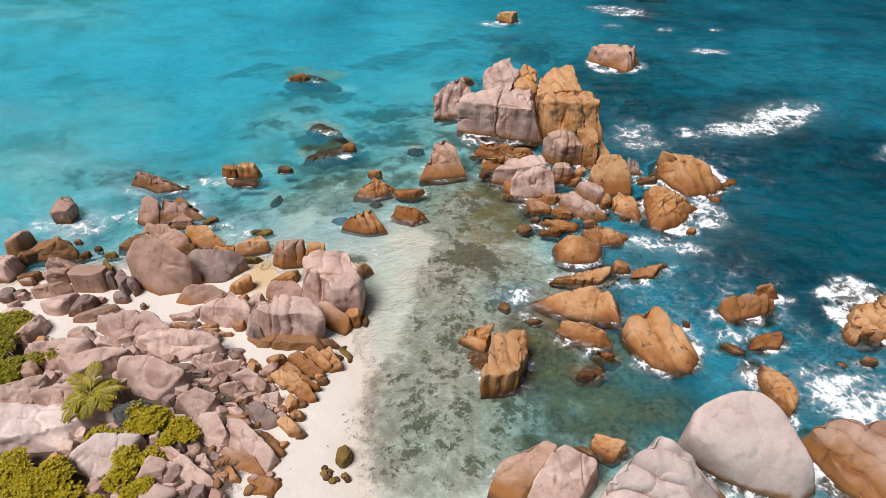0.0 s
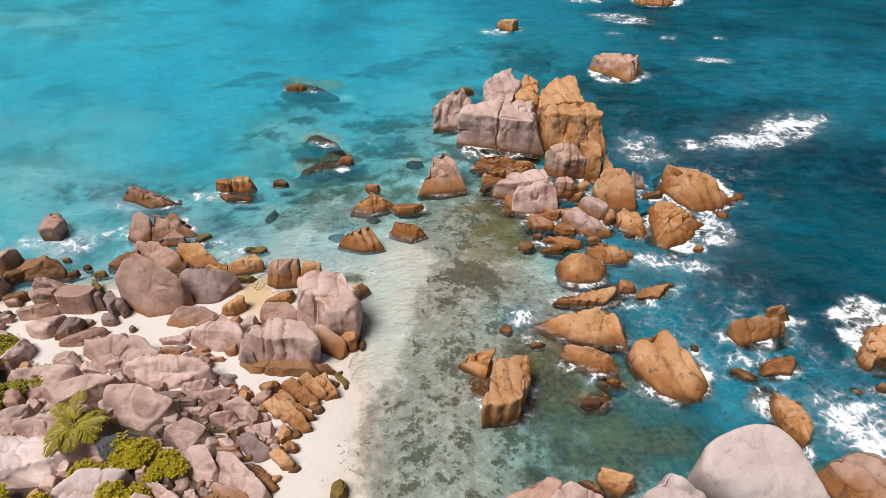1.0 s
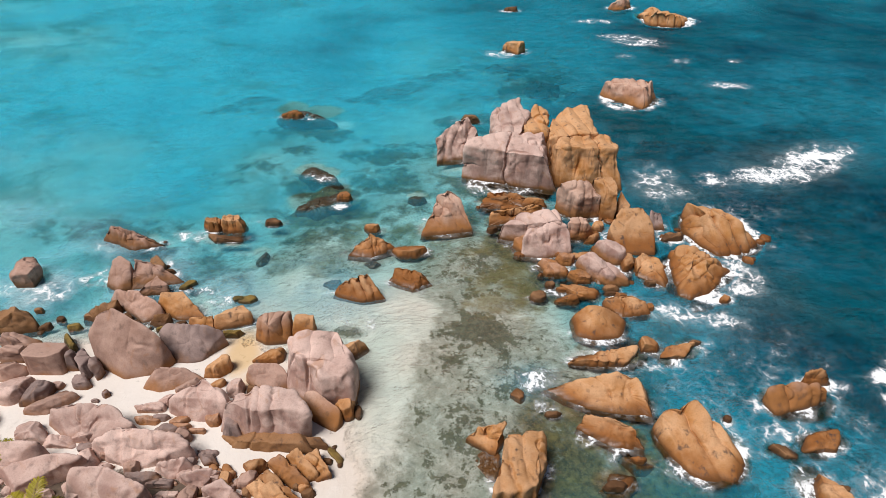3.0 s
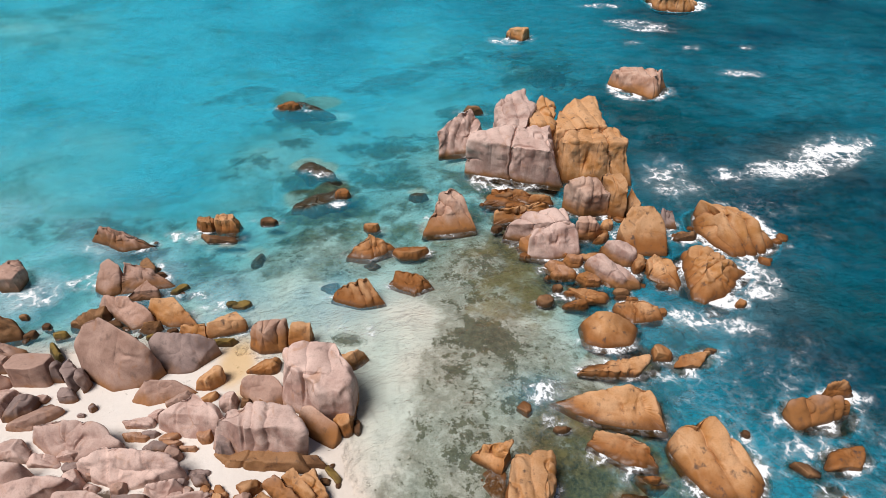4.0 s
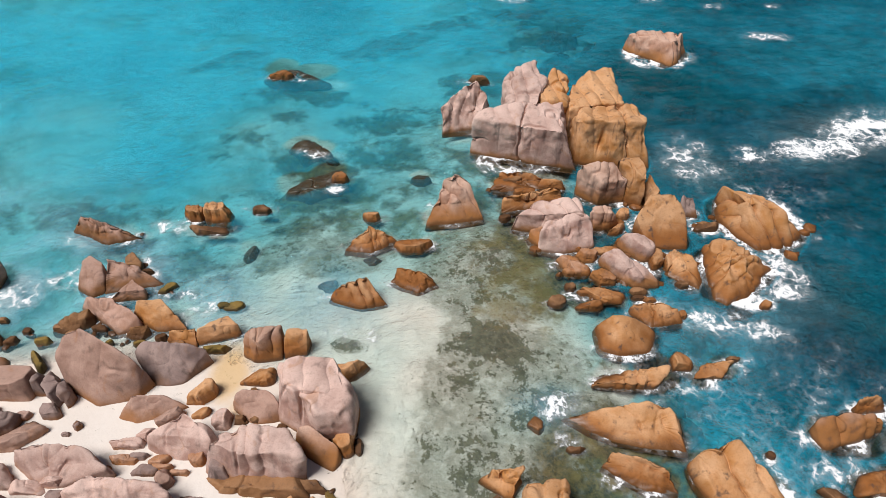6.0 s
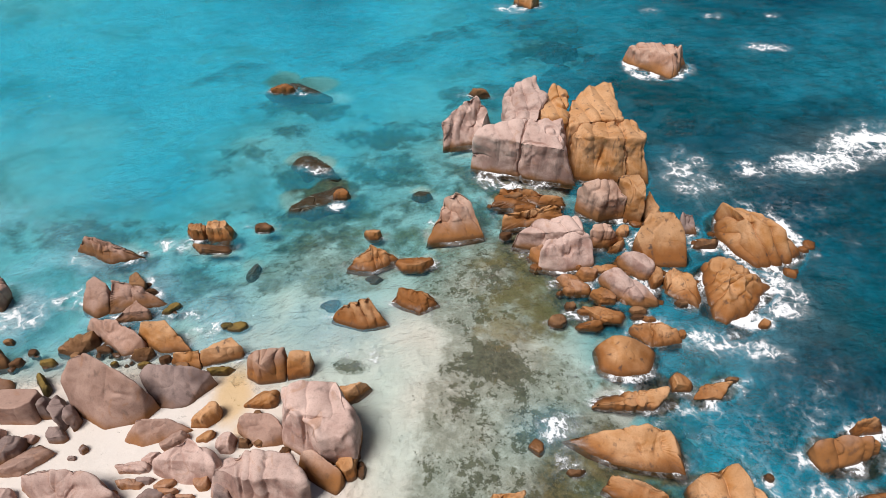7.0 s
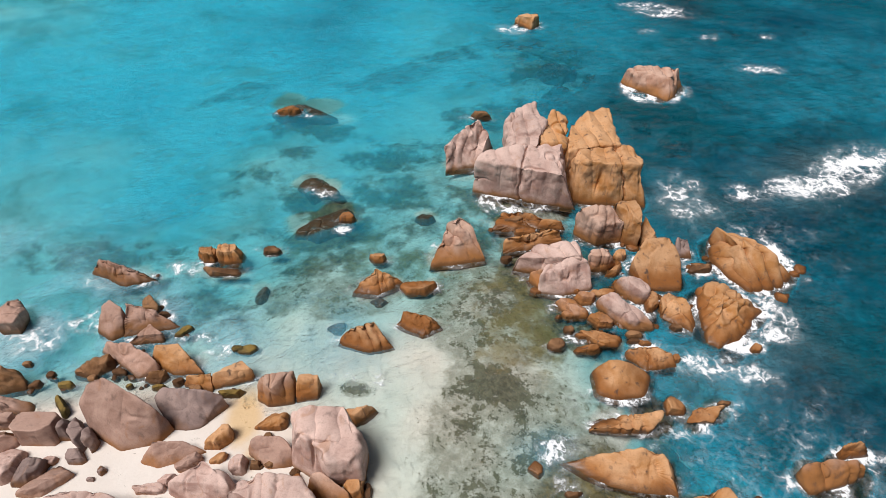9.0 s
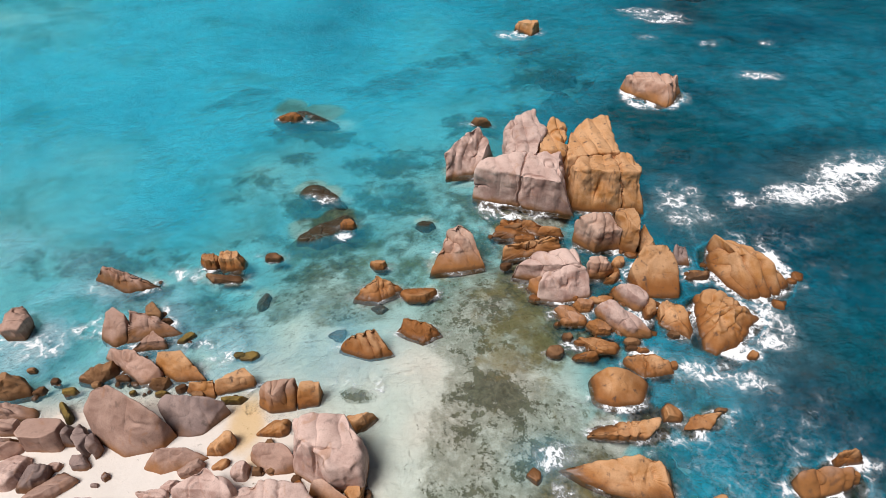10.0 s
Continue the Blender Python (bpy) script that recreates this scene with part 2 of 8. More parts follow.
def fbm(x, y, z, octaves=4, seed=0, gain=0.5):
    total, amp, f = 0, 1.0, 1.0
    for o in range(octaves):
        total = total + amp * grid_noise(x * f + 7.3 * o, y * f - 3.1 * o, z * f + 1.7 * o, seed + o)
        amp, f = amp * gain, f * 2.03
    return total


def smooth(v, low, high):
    t = np.clip((v - low) / (high - low), 0, 1)
    return t * t * (3 - 2 * t)


def beach(x, y):
    a, b, k = 0.09 * (-5.2 - x), 0.09 * (46.5 + 0.22 * np.minimum(x + 18, 0) - y), 0.8
    return -k * np.logaddexp(-a / k, -b / k)


# soundings: x, y, height of the bed
SOUND_NEAR = ((-3, 29, -0.12), (-2, 23, -0.18), (-6, 35, -0.05), (-3, 42, -0.1), (3, 46, -0.15), (6, 42, -0.25), (2, 54, -0.25), (-5, 46, -0.1), (-11, 46, -0.05), (-14, 50, -0.35), (-20, 50, -0.6),
              (9, 32, -0.5), (9, 28, -0.7), (17, 34, -1.8), (4, 35, -0.2), (24, 42, -4.6), (25, 35, -3.2), (33, 29, -4), (37, 39, -5.5), (19, 48, -2.6), (-10, 54, -0.6), (-6, 60, -1.0))
SOUND_FAR = ((-29, 50, -1.4), (-40, 50, -1.8), (-47, 50, -1.9), (-24, 57, -1.5), (-35, 68, -2.3), (-14, 68, -1.8), (-9, 79, -2.4), (-20, 86, -2.6), (-30, 97, -2.8), (-9, 100, -3.3), (5, 68, -1.6),
             (10, 95, -3.2), (25, 69, -4.6), (30, 61, -5.2), (34, 46, -5.5), (43, 68, -5.4), (54, 68, -5.8), (42, 114, -5.4), (78, 114, -6.2), (10, 125, -4.0), (-20, 108, -3.4), (-50, 108, -2.3), (-62, 76, -2.3), (-90, 124, -2.2), (26, 90, -4.8), (60, 40, -7))
# reefs and weed: x, y, half length, half width, turn in degrees, strength
REEFS = ((-7, 62, 8, 5, 0, 0.5), (1, 64, 6, 5, 0, 0.6), (-3, 57.5, 5, 2.5, 0, 0.45), (-24, 75, 8, 4, 15, 0.42), (-7, 71, 7, 6, 0, 0.58), (-2, 80, 5, 6, 0, 0.5), (-15, 60, 4, 2, 20, 0.6), (-20, 64, 6, 3, 0, 0.42), (2, 88, 6, 4, 0, 0.6), (-9, 79, 6, 3.5, -15, 0.8), (-16, 70, 6, 3, -20, 0.9), (-14, 65, 5, 2.5, 20, 0.9))
REEFS_OUTER = ((20, 92, 8, 5, 0, 0.85), (28, 101, 8, 5, 0, 0.8), (15, 105, 8, 4, 10, 0.7), (34, 88, 7, 5, 0, 0.7), (42, 84, 8, 4, 0, 0.6), (22, 83, 5, 3, 0, 0.8), (-20, 86, 7, 2.5, -10, 0.9), (-21, 80, 3, 1.6, 10, 0.7), (-30, 97, 4, 1.6, 10, 0.8), (-34, 94, 4, 1.2, 10, 0.6), (-9, 101, 7, 2.5, 25, 0.8), (-2, 106, 7, 2.5, 20, 0.7), (-14, 98, 5, 2, -10, 0.6), (8, 90, 7, 4, 0, 0.7), (12, 100, 9, 4, 10, 0.7), (5, 70, 7, 4, 0, 0.9), (8, 110, 8, 3, 5, 0.6))
REEFS_NEAR = ((9, 33, 6, 5, 0, 0.75), (16, 28, 8, 5, 0, 0.9), (10, 25, 5, 3, 0, 0.7), (8, 37, 4, 3, 0, 0.6), (13, 30, 7, 5, 0, 0.75), (22, 31, 4, 4, 0, 0.9), (10, 27, 3, 2.5, 0, 0.8), (14, 36, 9, 4.5, -10, 0.9), (10, 58, 7, 10, 0, 0.8), (22, 58, 9, 9, 0, 0.9), (-24, 53, 12, 3.5, 0, 0.5), (18, 44, 7, 5, 0, 0.8), (30, 72, 12, 9, 0, 0.55), (50, 70, 20, 14, 0, 0.55), (45, 100, 30, 24, 0, 0.5), (30, 35, 10, 9, 0, 0.8), (34, 54, 10, 8, 0, 0.7), (-38, 62, 14, 3, 0, 0.55), (-30, 56, 12, 4, 0, 0.5), (44, 48, 9, 12, 0, 0.55))
WEED = ((8, 36, 5, 6, 0, 0.55), (9, 30, 6, 5, 0, 0.6), (5, 25, 4, 3, 0, 0.5), (-1, 28, 5, 6, 0, 0.5), (1.6, 35, 4.8, 5, 20, 0.58), (2.5, 45.5, 3.2, 1.9, -25, 1.15), (0.2, 41, 3.8, 5, 0, 0.36), (3, 54, 6, 6, 0, 0.6), (5, 41, 5, 6, 0, 0.5), (-10, 56, 5, 3, 20, 0.4), (-1, 24, 4, 3, 0, 0.55), (6, 30, 5, 6, 0, 0.62),
        (-9.0, 45.3, 1.2, 0.6, -15, 0.62), (-16, 57, 4, 2, 60, 0.5), (-0.6, 45.2, 1.0, 0.7, 0, 0.85), (4.6, 42.5, 1.3, 0.9, 0, 0.85), (0.3, 42.0, 1.2, 0.7, 0, 0.75), (2.0, 50.0, 1.2, 0.7, 0, 0.7))
# dark soil and leaf litter between the piled boulders, with painted gap shade
SOIL_AND_SHADE = ((-21, 23, 7, 4, 0, 1.0), (-29, 20, 8, 4, 0, 1.0), (-24, 26, 4, 3, -20, 0.9), (-35, 31, 4, 3, 0, 0.8), (-18.3, 27.5, 4.2, 4, 0, 0.8), (-25, 29.6, 6, 2.3, -10, 0.8))
OCHRE = ((5, 51, 4, 6, 0, 0.75), (-4, 60, 5, 6, 0, 0.5), (-10, 62, 6, 4, 0, 0.5), (4, 57, 4, 3, 0, 0.6), (12, 36, 7, 5, 0, 0.55), (11, 29, 6, 4, 0, 0.6), (-13, 53, 6, 3, 30, 0.4), (-16, 62, 4, 3, 0, 0.6))
IRON = ((-17.5, 42.5, 1.6, 2.8, 10, 1.0), (-16, 39.5, 1.2, 1.6, 0, 0.7))
# foam: x, y, half length, half width, turn, strength
FOAM = ((38, 71, 6, 2.0, 8, 0.9), (45, 75, 6, 3, 28, 0.9), (31, 70, 3.5, 1.6, 0, 0.6), (24, 69, 3.5, 5, 0, 0.5), (21, 47.5, 5, 1.5, -15, 0.72), (27, 53, 2.5, 3.5, 20, 0.72), (25.5, 35, 3.2, 2, 10, 0.6), (31, 29, 4.5, 3.6, -30, 0.75), (34, 24, 4, 3, 0, 0.7), (36, 39, 4, 4, 30, 0.42))
MILK = ((-40, 50, 11, 5, 0, 1.0), (-33, 55, 11, 4, -5, 0.8), (-22, 50, 6, 4, 0, 0.75), (-12, 50, 6, 5, 0, 0.4), (-46, 61, 12, 6, 0, 0.6), (-60, 75, 14, 5, 10, 0.5), (26, 50, 5, 5, 0, 0.3), (20, 46, 5, 3, 0, 0.25), (30, 29, 5, 4, 0, 0.3), (40, 73, 10, 4, 15, 0.45), (24, 69, 4, 5, 0, 0.4), (6.5, 40, 2.5, 1.5, 0, 0.4))
FOAM_LOOSE = ((24.5, 31, 2, 2.5, 0, 0.6), (7, 40, 2.5, 1.2, 10, 0.7), (16, 41.5, 7, 2, 0, 0.4), (4.5, 68, 3.5, 1.6, -20, 0.75), (-16, 70.3, 2.4, 0.8, -15, 0.6), (23, 38, 14, 9, 0, 0.3), (14, 45, 8, 6, 0, 0.3), (30, 62, 10, 10, 0, 0.26))
FOAM_FAR = ((8, 110, 3.0, 1.82, 0, 0.7), (32, 117, 5.25, 2.86, -20, 0.82), (27, 127, 3.75, 1.3, 0, 0.66), (42, 97, 3.38, 1.3, 0, 0.7), (47, 107, 1.5, 1.3, 0, 0.57), (38, 107, 1.88, 1.3, 0, 0.49), (29, 109, 1.88, 1.3, 0, 0.49), (-19.8, 85.8, 2.2, 0.6, -5, 0.65), (-12.4, 64.2, 1.2, 0.9, 20, 0.6), (-33, 52, 6, 2, 0, 0.56), (-39, 50, 5, 2, 0, 0.52), (-25, 50, 4, 1.5, 0, 0.5), (-20, 48.5, 3, 2, 0, 0.45), (-27, 58.5, 3, 1, -10, 0.55), (-8.5, 46, 3, 1.4, 0, 0.4), (55, 66, 4, 1.4, 30, 0.6))


def blobs(x, y, rows):
    total = np.zeros_like(x)
    for cx, cy, a, b, turn, s in rows:
        c, n = math.cos(radians(turn)), math.sin(radians(turn))
        u, v = ((x - cx) * c + (y - cy) * n) / a, (-(x - cx) * n + (y - cy) * c) / b
        total = np.maximum(total, s * np.exp(-(u * u + v * v) ** 1.3 * 0.8))
    return total


def bed_height(x, y):
    num, den = 0, 0
    for sx, sy, sz in SOUND_NEAR + SOUND_FAR:
        d2 = (x - sx) ** 2 + (y - sy) ** 2
        w = 1 / (d2 + 6) ** 1.7
        num, den = num + w * sz, den + w
    sea = num / den
    g = beach(x, y)
    w = smooth(-g, 0.05, 0.7)
    z = g * (1 - w) + sea * w
    reef = np.maximum(blobs(x, y, REEFS), np.maximum(blobs(x, y, REEFS_OUTER), blobs(x, y, REEFS_NEAR)))
    z = z + np.where(z < -0.5, 1, 0) * smooth(-z, 0.5, 2) * reef * (0.5 + 0.7 * fbm(x / 2.5, y / 2.5, x * 0, 3, 5))
    z = z + smooth(-z, 0.7, 2.2) * (0.5 * fbm(x / 11, y / 8, x * 0, 3, 51) + 0.28 * np.minimum(-z, 3) * fbm(x / 26, y / 20, x * 0, 2, 57))
    z = z + 0.06 * fbm(x / 3.5, y / 3.5, x * 0, 4, 9) + 0.018 * fbm(x / 0.8, y / 0.8, x * 0, 2, 4)
    far = np.hypot(x, y - 60)
    return np.where(z < -0.05, np.minimum(z, -0.02), z) - smooth(far, 130, 420) * 14 * (y > 0) * smooth(x, -120, 20)


def axis_steps(low, high, step, reach):
    inner = np.arange(low, high + step / 2, step)
    out, d, p = [], step, 0
    while p < reach:
        d *= 1.35
        p += d
        out.append(p)
    out = np.array(out)
    return np.concatenate([(low - out)[::-1], inner, high + out])


def sheet(name, material, height, attributes, step):
    xs, ys = axis_steps(-75, 75, step, 3500), axis_steps(2, 130, step, 3500)
    gx, gy = np.meshgrid(xs, ys)
    x, y = gx.ravel(), gy.ravel()
    z = height(x, y)
    w, h = len(xs), len(ys)
    i = (np.arange(h - 1)[:, None] * w + np.arange(w - 1)[None, :]).ravel()
    faces = np.stack([i, i + 1, i + w + 1, i + w], 1)
    me = bpy.data.meshes.new(name)
    me.vertices.add(len(x))
    me.vertices.foreach_set("co", np.stack([x, y, z], 1).ravel())
    me.loops.add(len(faces) * 4)
    me.polygons.add(len(faces))
    me.loops.foreach_set("vertex_index", faces.ravel())
    me.polygons.foreach_set("loop_start", np.arange(len(faces)) * 4)
    me.update(calc_edges=True)
    me.polygons.foreach_set("use_smooth", np.ones(len(faces), bool))
    for key, values in attributes(x, y, z).items():
        me.attributes.new(key, "FLOAT", "POINT").data.foreach_set("value", values.astype(np.float32))
    me.materials.append(material)
    return new(name, me)


def bed_marks(x, y, z):
    return {"reef": 1.15 * np.maximum(blobs(x, y, REEFS), np.maximum(blobs(x, y, REEFS_OUTER), blobs(x, y, REEFS_NEAR))), "weed": blobs(x, y, WEED), "ochre": blobs(x, y, OCHRE), "soil_and_shade": blobs(x, y, SOIL_AND_SHADE), "iron": blobs(x, y, IRON)}


def open_sea(x, y):
    """0 in the sheltered lagoon, 1 on the exposed side."""
    return smooth(x + 0.25 * (y - 60), 4, 30)


def wave_height(x, y):
    chop = 0.35 + 0.65 * open_sea(x, y)
    near = smooth(-np.hypot(x, y - 60), -200, -120)
    return near * chop * (0.13 * fbm(x / 6 + 0.3 * y / 6, y / 3.2, x * 0, 3, 21) + 0.03 * fbm(x / 1.3, y / 0.9, x * 0, 2, 22)) * smooth(-bed_height(x, y), 0.05, 0.8)


def water_marks(x, y, z):
    foam = np.maximum(blobs(x, y, FOAM), np.maximum(blobs(x, y, FOAM_LOOSE), blobs(x, y, FOAM_FAR)))
    wob = 1 + 0.35 * fbm(x / 1.4, y / 1.4, x * 0, 3, 31)
    for cx, cy, rx, ry, s in SHORES:
        near = (np.abs(x - cx) < rx + 4) & (np.abs(y - cy) < ry + 4)
        if near.any():
            d = np.hypot((x[near] - cx) / rx, (y[near] - cy) / ry)
            foam[near] = np.maximum(foam[near], s * np.exp(-np.maximum(d - 1, 0) * min(rx, ry) / 0.55) * wob[near])
    depth = np.maximum(z - bed_height(x, y), 0)
    for cx, cy, cz, sides, h in BOULDERS:
        near = (np.abs(x - cx) < 11) & (np.abs(y - cy) < 11)
        if cz > 0.05 or not near.any():
            continue
        dx, dy = x[near] - cx, y[near] - cy
        reach = np.interp(np.mod(np.arctan2(dy, dx), 2 * np.pi), np.arange(9) * np.pi / 4, (*sides, sides[0]))
        r = np.hypot(dx, dy) / reach
        if cz < -0.1:
            depth[near] += (np.maximum(-(cz + h), 0.05) - depth[near]) * smooth(-r, -0.98, -0.75)
        else:
            depth[near] = np.minimum(depth[near], 0.25 + np.maximum(r - 0.95, 0) * reach * 8)
    return {"depth": depth, "foam": np.clip(foam * wob * 0.95, 0, 1.2), "chop": 0.3 + 0.7 * open_sea(x, y), "milk": blobs(x, y, MILK)}


def rock_planes(sides, height, top, cuts, seed, batter, facets=()):
    """Planes (normal, distance) of a block round its middle: its joint faces (azimuth, rise, distance), or eight sides, a tilted top, a flat base and some broken corners."""
    rng = random.Random(seed)
    planes = []
    for a, b, d in facets:
        a, b = radians(a), radians(b)
        planes.append(((math.cos(a) * math.cos(b), math.sin(a) * math.cos(b), math.sin(b)), d))
    if not facets:
        for i, d in enumerate(sides):
            a, b = math.pi * i / 4, math.radians(batter + rng.uniform(-6, 6))
            planes.append(((math.cos(a) * math.cos(b), math.sin(a) * math.cos(b), math.sin(b)), d * math.cos(b)))
        tx, ty = top
        k = 1 / math.sqrt(1 + tx * tx + ty * ty)
        planes.append(((-tx * k, -ty * k, k), 0.62 * height * k))
        planes.append(((0, 0, -1), 0.75 * height))
    for _ in range(cuts):
        a, b = rng.uniform(0, 2 * math.pi), math.radians(rng.uniform(12, 68))
        i = int(round(a / (math.pi / 4))) % 8
        d = (sides[i] * math.cos(b) + 0.62 * height * math.sin(b)) * rng.uniform(0.72, 0.94)
        planes.append(((math.cos(a) * math.cos(b), math.sin(a) * math.cos(b), math.sin(b)), d))
    return np.array([p[0] for p in planes]), np.array([p[1] for p in planes])


def rock_points(u, sides, height, top, cuts, seed, crisp, batter=9.0, facets=()):
    """Points of the rounded block along the directions u (n x 3), and the normals there."""
    n, d = rock_planes(sides, height, top, cuts, seed, batter, facets)
    q = np.maximum(u @ n.T, 1e-6) / d
    m = q.max(axis=1, keepdims=True)
    r = 1 / (m[:, 0] * ((q / m) ** crisp).sum(axis=1) ** (1 / crisp))
    out = ((q / m) ** (crisp - 1) / d) @ n
    return u * r[:, None], out / np.linalg.norm(out, axis=1)[:, None]


# ---- granite boulders ----
SPHERES = {}


def sphere(level):
    if level not in SPHERES:
        bm = bmesh.new()
        bmesh.ops.create_icosphere(bm, subdivisions=level, radius=1)
        u = np.array([v.co[:] for v in bm.verts])
        SPHERES[level] = (u / np.linalg.norm(u, axis=1)[:, None], np.array([[v.index for v in f.verts] for f in bm.faces]))
        bm.free()
    return SPHERES[level]


def pleats(a, b, c, run, pitch, s, seed):
    """0 on rounded ridges, -1 in the sharp valleys between them; the ridges lie across the bearing `run`."""
    w = (a * math.cos(run) + b * math.sin(run)) / pitch
    w = w + 0.3 * fbm(a / s * 1.1, b / s * 1.1, c / s * 0.6, 2, seed + 6) + 0.12 * fbm(a / pitch, b / pitch, c / pitch * 0.5, 2, seed + 16)
    cell = np.floor(w)
    rise = np.mod(cell * 0.618 + seed * 0.37, 1.0)
    return (np.abs(np.sin(math.pi * w)) ** 0.65 - 1) * (0.5 + 0.5 * np.mod(np.round(w) * 0.754 + seed * 0.21, 1.0)) - 0.35 * rise * np.abs(np.sin(math.pi * w))


def boulder(name, label, material, x, y, z, height, sides, top, cuts, seed, crisp, batter, facets=(), flutes=0.0, run=0.0, pitch=0.0, cracks=(), wear=1.0, knobs=0.0, category="boulder", group=""):
    """A rock that stands at x, y on ground of height z; sides are its eight half widths from east round by north.
    cracks: joint planes (azimuth, rise, distance from the middle in sizes)."""
    size = (sum(sides) / 8 + height) / 2
    level = 7 if size > 3.0 else 6 if size > 1.3 else 5 if size > 0.6 else 4
    u, faces = sphere(level)
    k = seed * 0.37
    bent = u + 0.05 * wear * np.stack([fbm(u[:, 0] * 2 + k, u[:, 1] * 2 + j, u[:, 2] * 2, 2, seed + 40 + j) for j in range(3)], 1)
    bent /= np.linalg.norm(bent, axis=1)[:, None]
    p, out = rock_points(bent, sides, height, top, cuts, seed, crisp, batter, facets)
    p = u * np.linalg.norm(p, axis=1)[:, None]
    out = out + 0.35 * u
    out /= np.linalg.norm(out, axis=1)[:, None]
    rng = random.Random(seed + 11)
    a, b, c = p[:, 0] + x, p[:, 1] + y, p[:, 2]
    s = max(size, 0.5)
    d = 0.055 * s * fbm(a / s * 0.9, b / s * 0.9, c / s * 0.9, 2, seed)
    # scallops: shallow hollows that meet in soft arrises
    hollow = np.abs(fbm(a / s * 1.25, b / s * 1.25, c / s * 0.75, 2, seed + 5, 0.35))
    d += 0.10 * s ** 0.9 * (np.sqrt(hollow + 0.01) - 0.55) * smooth(u[:, 2], -0.6, 0.1)
    # rills that rain has cut over the shoulders and down the sides
    rill = 1 - np.abs(fbm(a * 1.1 / s ** 0.6, b * 1.1 / s ** 0.6, c * 0.28 / s ** 0.6, 2, seed + 15, 0.35))
    d -= 0.085 * s * smooth(rill, 0.74, 1.0) * smooth(u[:, 2], -0.5, 0.3) * smooth(fbm(a / s, b / s, c / s, 1, seed + 9), -0.3, 0.3)
    # chipped rims
    d += 0.05 * s ** 0.7 * fbm(a / 0.75, b / 0.75, c / 1.0, 2, seed + 13) * smooth(u[:, 2], 0.0, 0.3) * smooth(-out[:, 2], -0.97, -0.7)
    if knobs:
        d += knobs * s * (0.4 - np.abs(fbm(a / s * 1.5, b / s * 1.5, c / s * 0.8, 3, seed + 17))) * smooth(u[:, 2], -0.4, 0.2)
    d *= wear
    if flutes:
        deep = 0.95 + 0.4 * fbm(a / s * 0.8, b / s * 0.8, c / s * 0.8, 1, seed + 7)
        d += 1.5 * flutes * s * deep * pleats(a, b, c, run, pitch or 0.62 * s ** 0.8, s, seed) * smooth(u[:, 2], -0.7, 0.1)
    if isinstance(cracks, int):
        cracks = [(rng.uniform(0, 360), rng.uniform(-20, 20), rng.uniform(-0.35, 0.35)) for _ in range(cracks)]
    for az, el, off in cracks:
        az, el = radians(az), radians(el)
        q = np.array([math.cos(az) * math.cos(el), math.sin(az) * math.cos(el), math.sin(el)])
        dist = np.abs(p @ q - off * s + 0.09 * s * fbm(a / s * 1.6, b / s * 1.6, c / s * 1.6, 4, seed + 8))
        part_way = smooth(fbm(a / s * 0.7 + az, b / s * 0.7, c / s * 0.7, 1, seed + 18), -0.35, 0.1)
        d -= part_way * ((0.10 + 0.05 * s) * np.exp(-(dist / (0.012 * s + 0.03)) ** 2) + 0.025 * s * np.exp(-(dist / (0.08 * s)) ** 2))
    p = p + out * d[:, None]
    me = bpy.data.meshes.new(name)
    me.vertices.add(len(p))
    me.vertices.foreach_set("co", p.ravel())
    me.loops.add(len(faces) * 3)
    me.polygons.add(len(faces))
    me.loops.foreach_set("vertex_index", faces.ravel())
    me.polygons.foreach_set("loop_start", np.arange(len(faces)) * 3)
    me.update(calc_edges=True)
    me.polygons.foreach_set("use_smooth", np.ones(len(faces), bool))
    me.materials.append(material)
    ob = new(name, me)
    ob.location = (x, y, z + 0.38 * height)
    tagged(ob, label, category, group)
    BOULDERS.append((x, y, z, sides, height))
    if -0.1 < z < 0.05:
        e, w, nn, ss = sides[0], sides[4], sides[2], sides[6]
        exposed = float(open_sea(np.array([x]), np.array([y]))[0])
        SHORES.append((x + (e - w) / 2, y + (nn - ss) / 2, (e + w) / 2 * 0.95, (nn + ss) / 2 * 0.95, 0.40 + 0.34 * exposed))
    return ob


SHORES, BOULDERS = [], []
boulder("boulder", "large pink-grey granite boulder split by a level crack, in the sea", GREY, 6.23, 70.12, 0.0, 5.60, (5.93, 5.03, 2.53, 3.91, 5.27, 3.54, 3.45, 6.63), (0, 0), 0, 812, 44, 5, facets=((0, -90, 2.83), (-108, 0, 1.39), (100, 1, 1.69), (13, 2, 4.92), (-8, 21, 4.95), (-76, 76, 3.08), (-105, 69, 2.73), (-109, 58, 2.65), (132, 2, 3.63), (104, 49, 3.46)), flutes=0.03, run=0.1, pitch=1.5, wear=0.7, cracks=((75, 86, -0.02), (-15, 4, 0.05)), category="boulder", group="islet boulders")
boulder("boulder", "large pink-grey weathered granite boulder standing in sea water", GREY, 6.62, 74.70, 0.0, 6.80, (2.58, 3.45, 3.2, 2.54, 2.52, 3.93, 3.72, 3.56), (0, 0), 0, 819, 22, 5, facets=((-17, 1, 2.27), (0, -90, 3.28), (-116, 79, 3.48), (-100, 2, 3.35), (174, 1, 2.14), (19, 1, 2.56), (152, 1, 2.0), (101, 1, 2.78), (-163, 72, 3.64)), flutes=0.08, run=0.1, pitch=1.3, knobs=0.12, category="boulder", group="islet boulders")
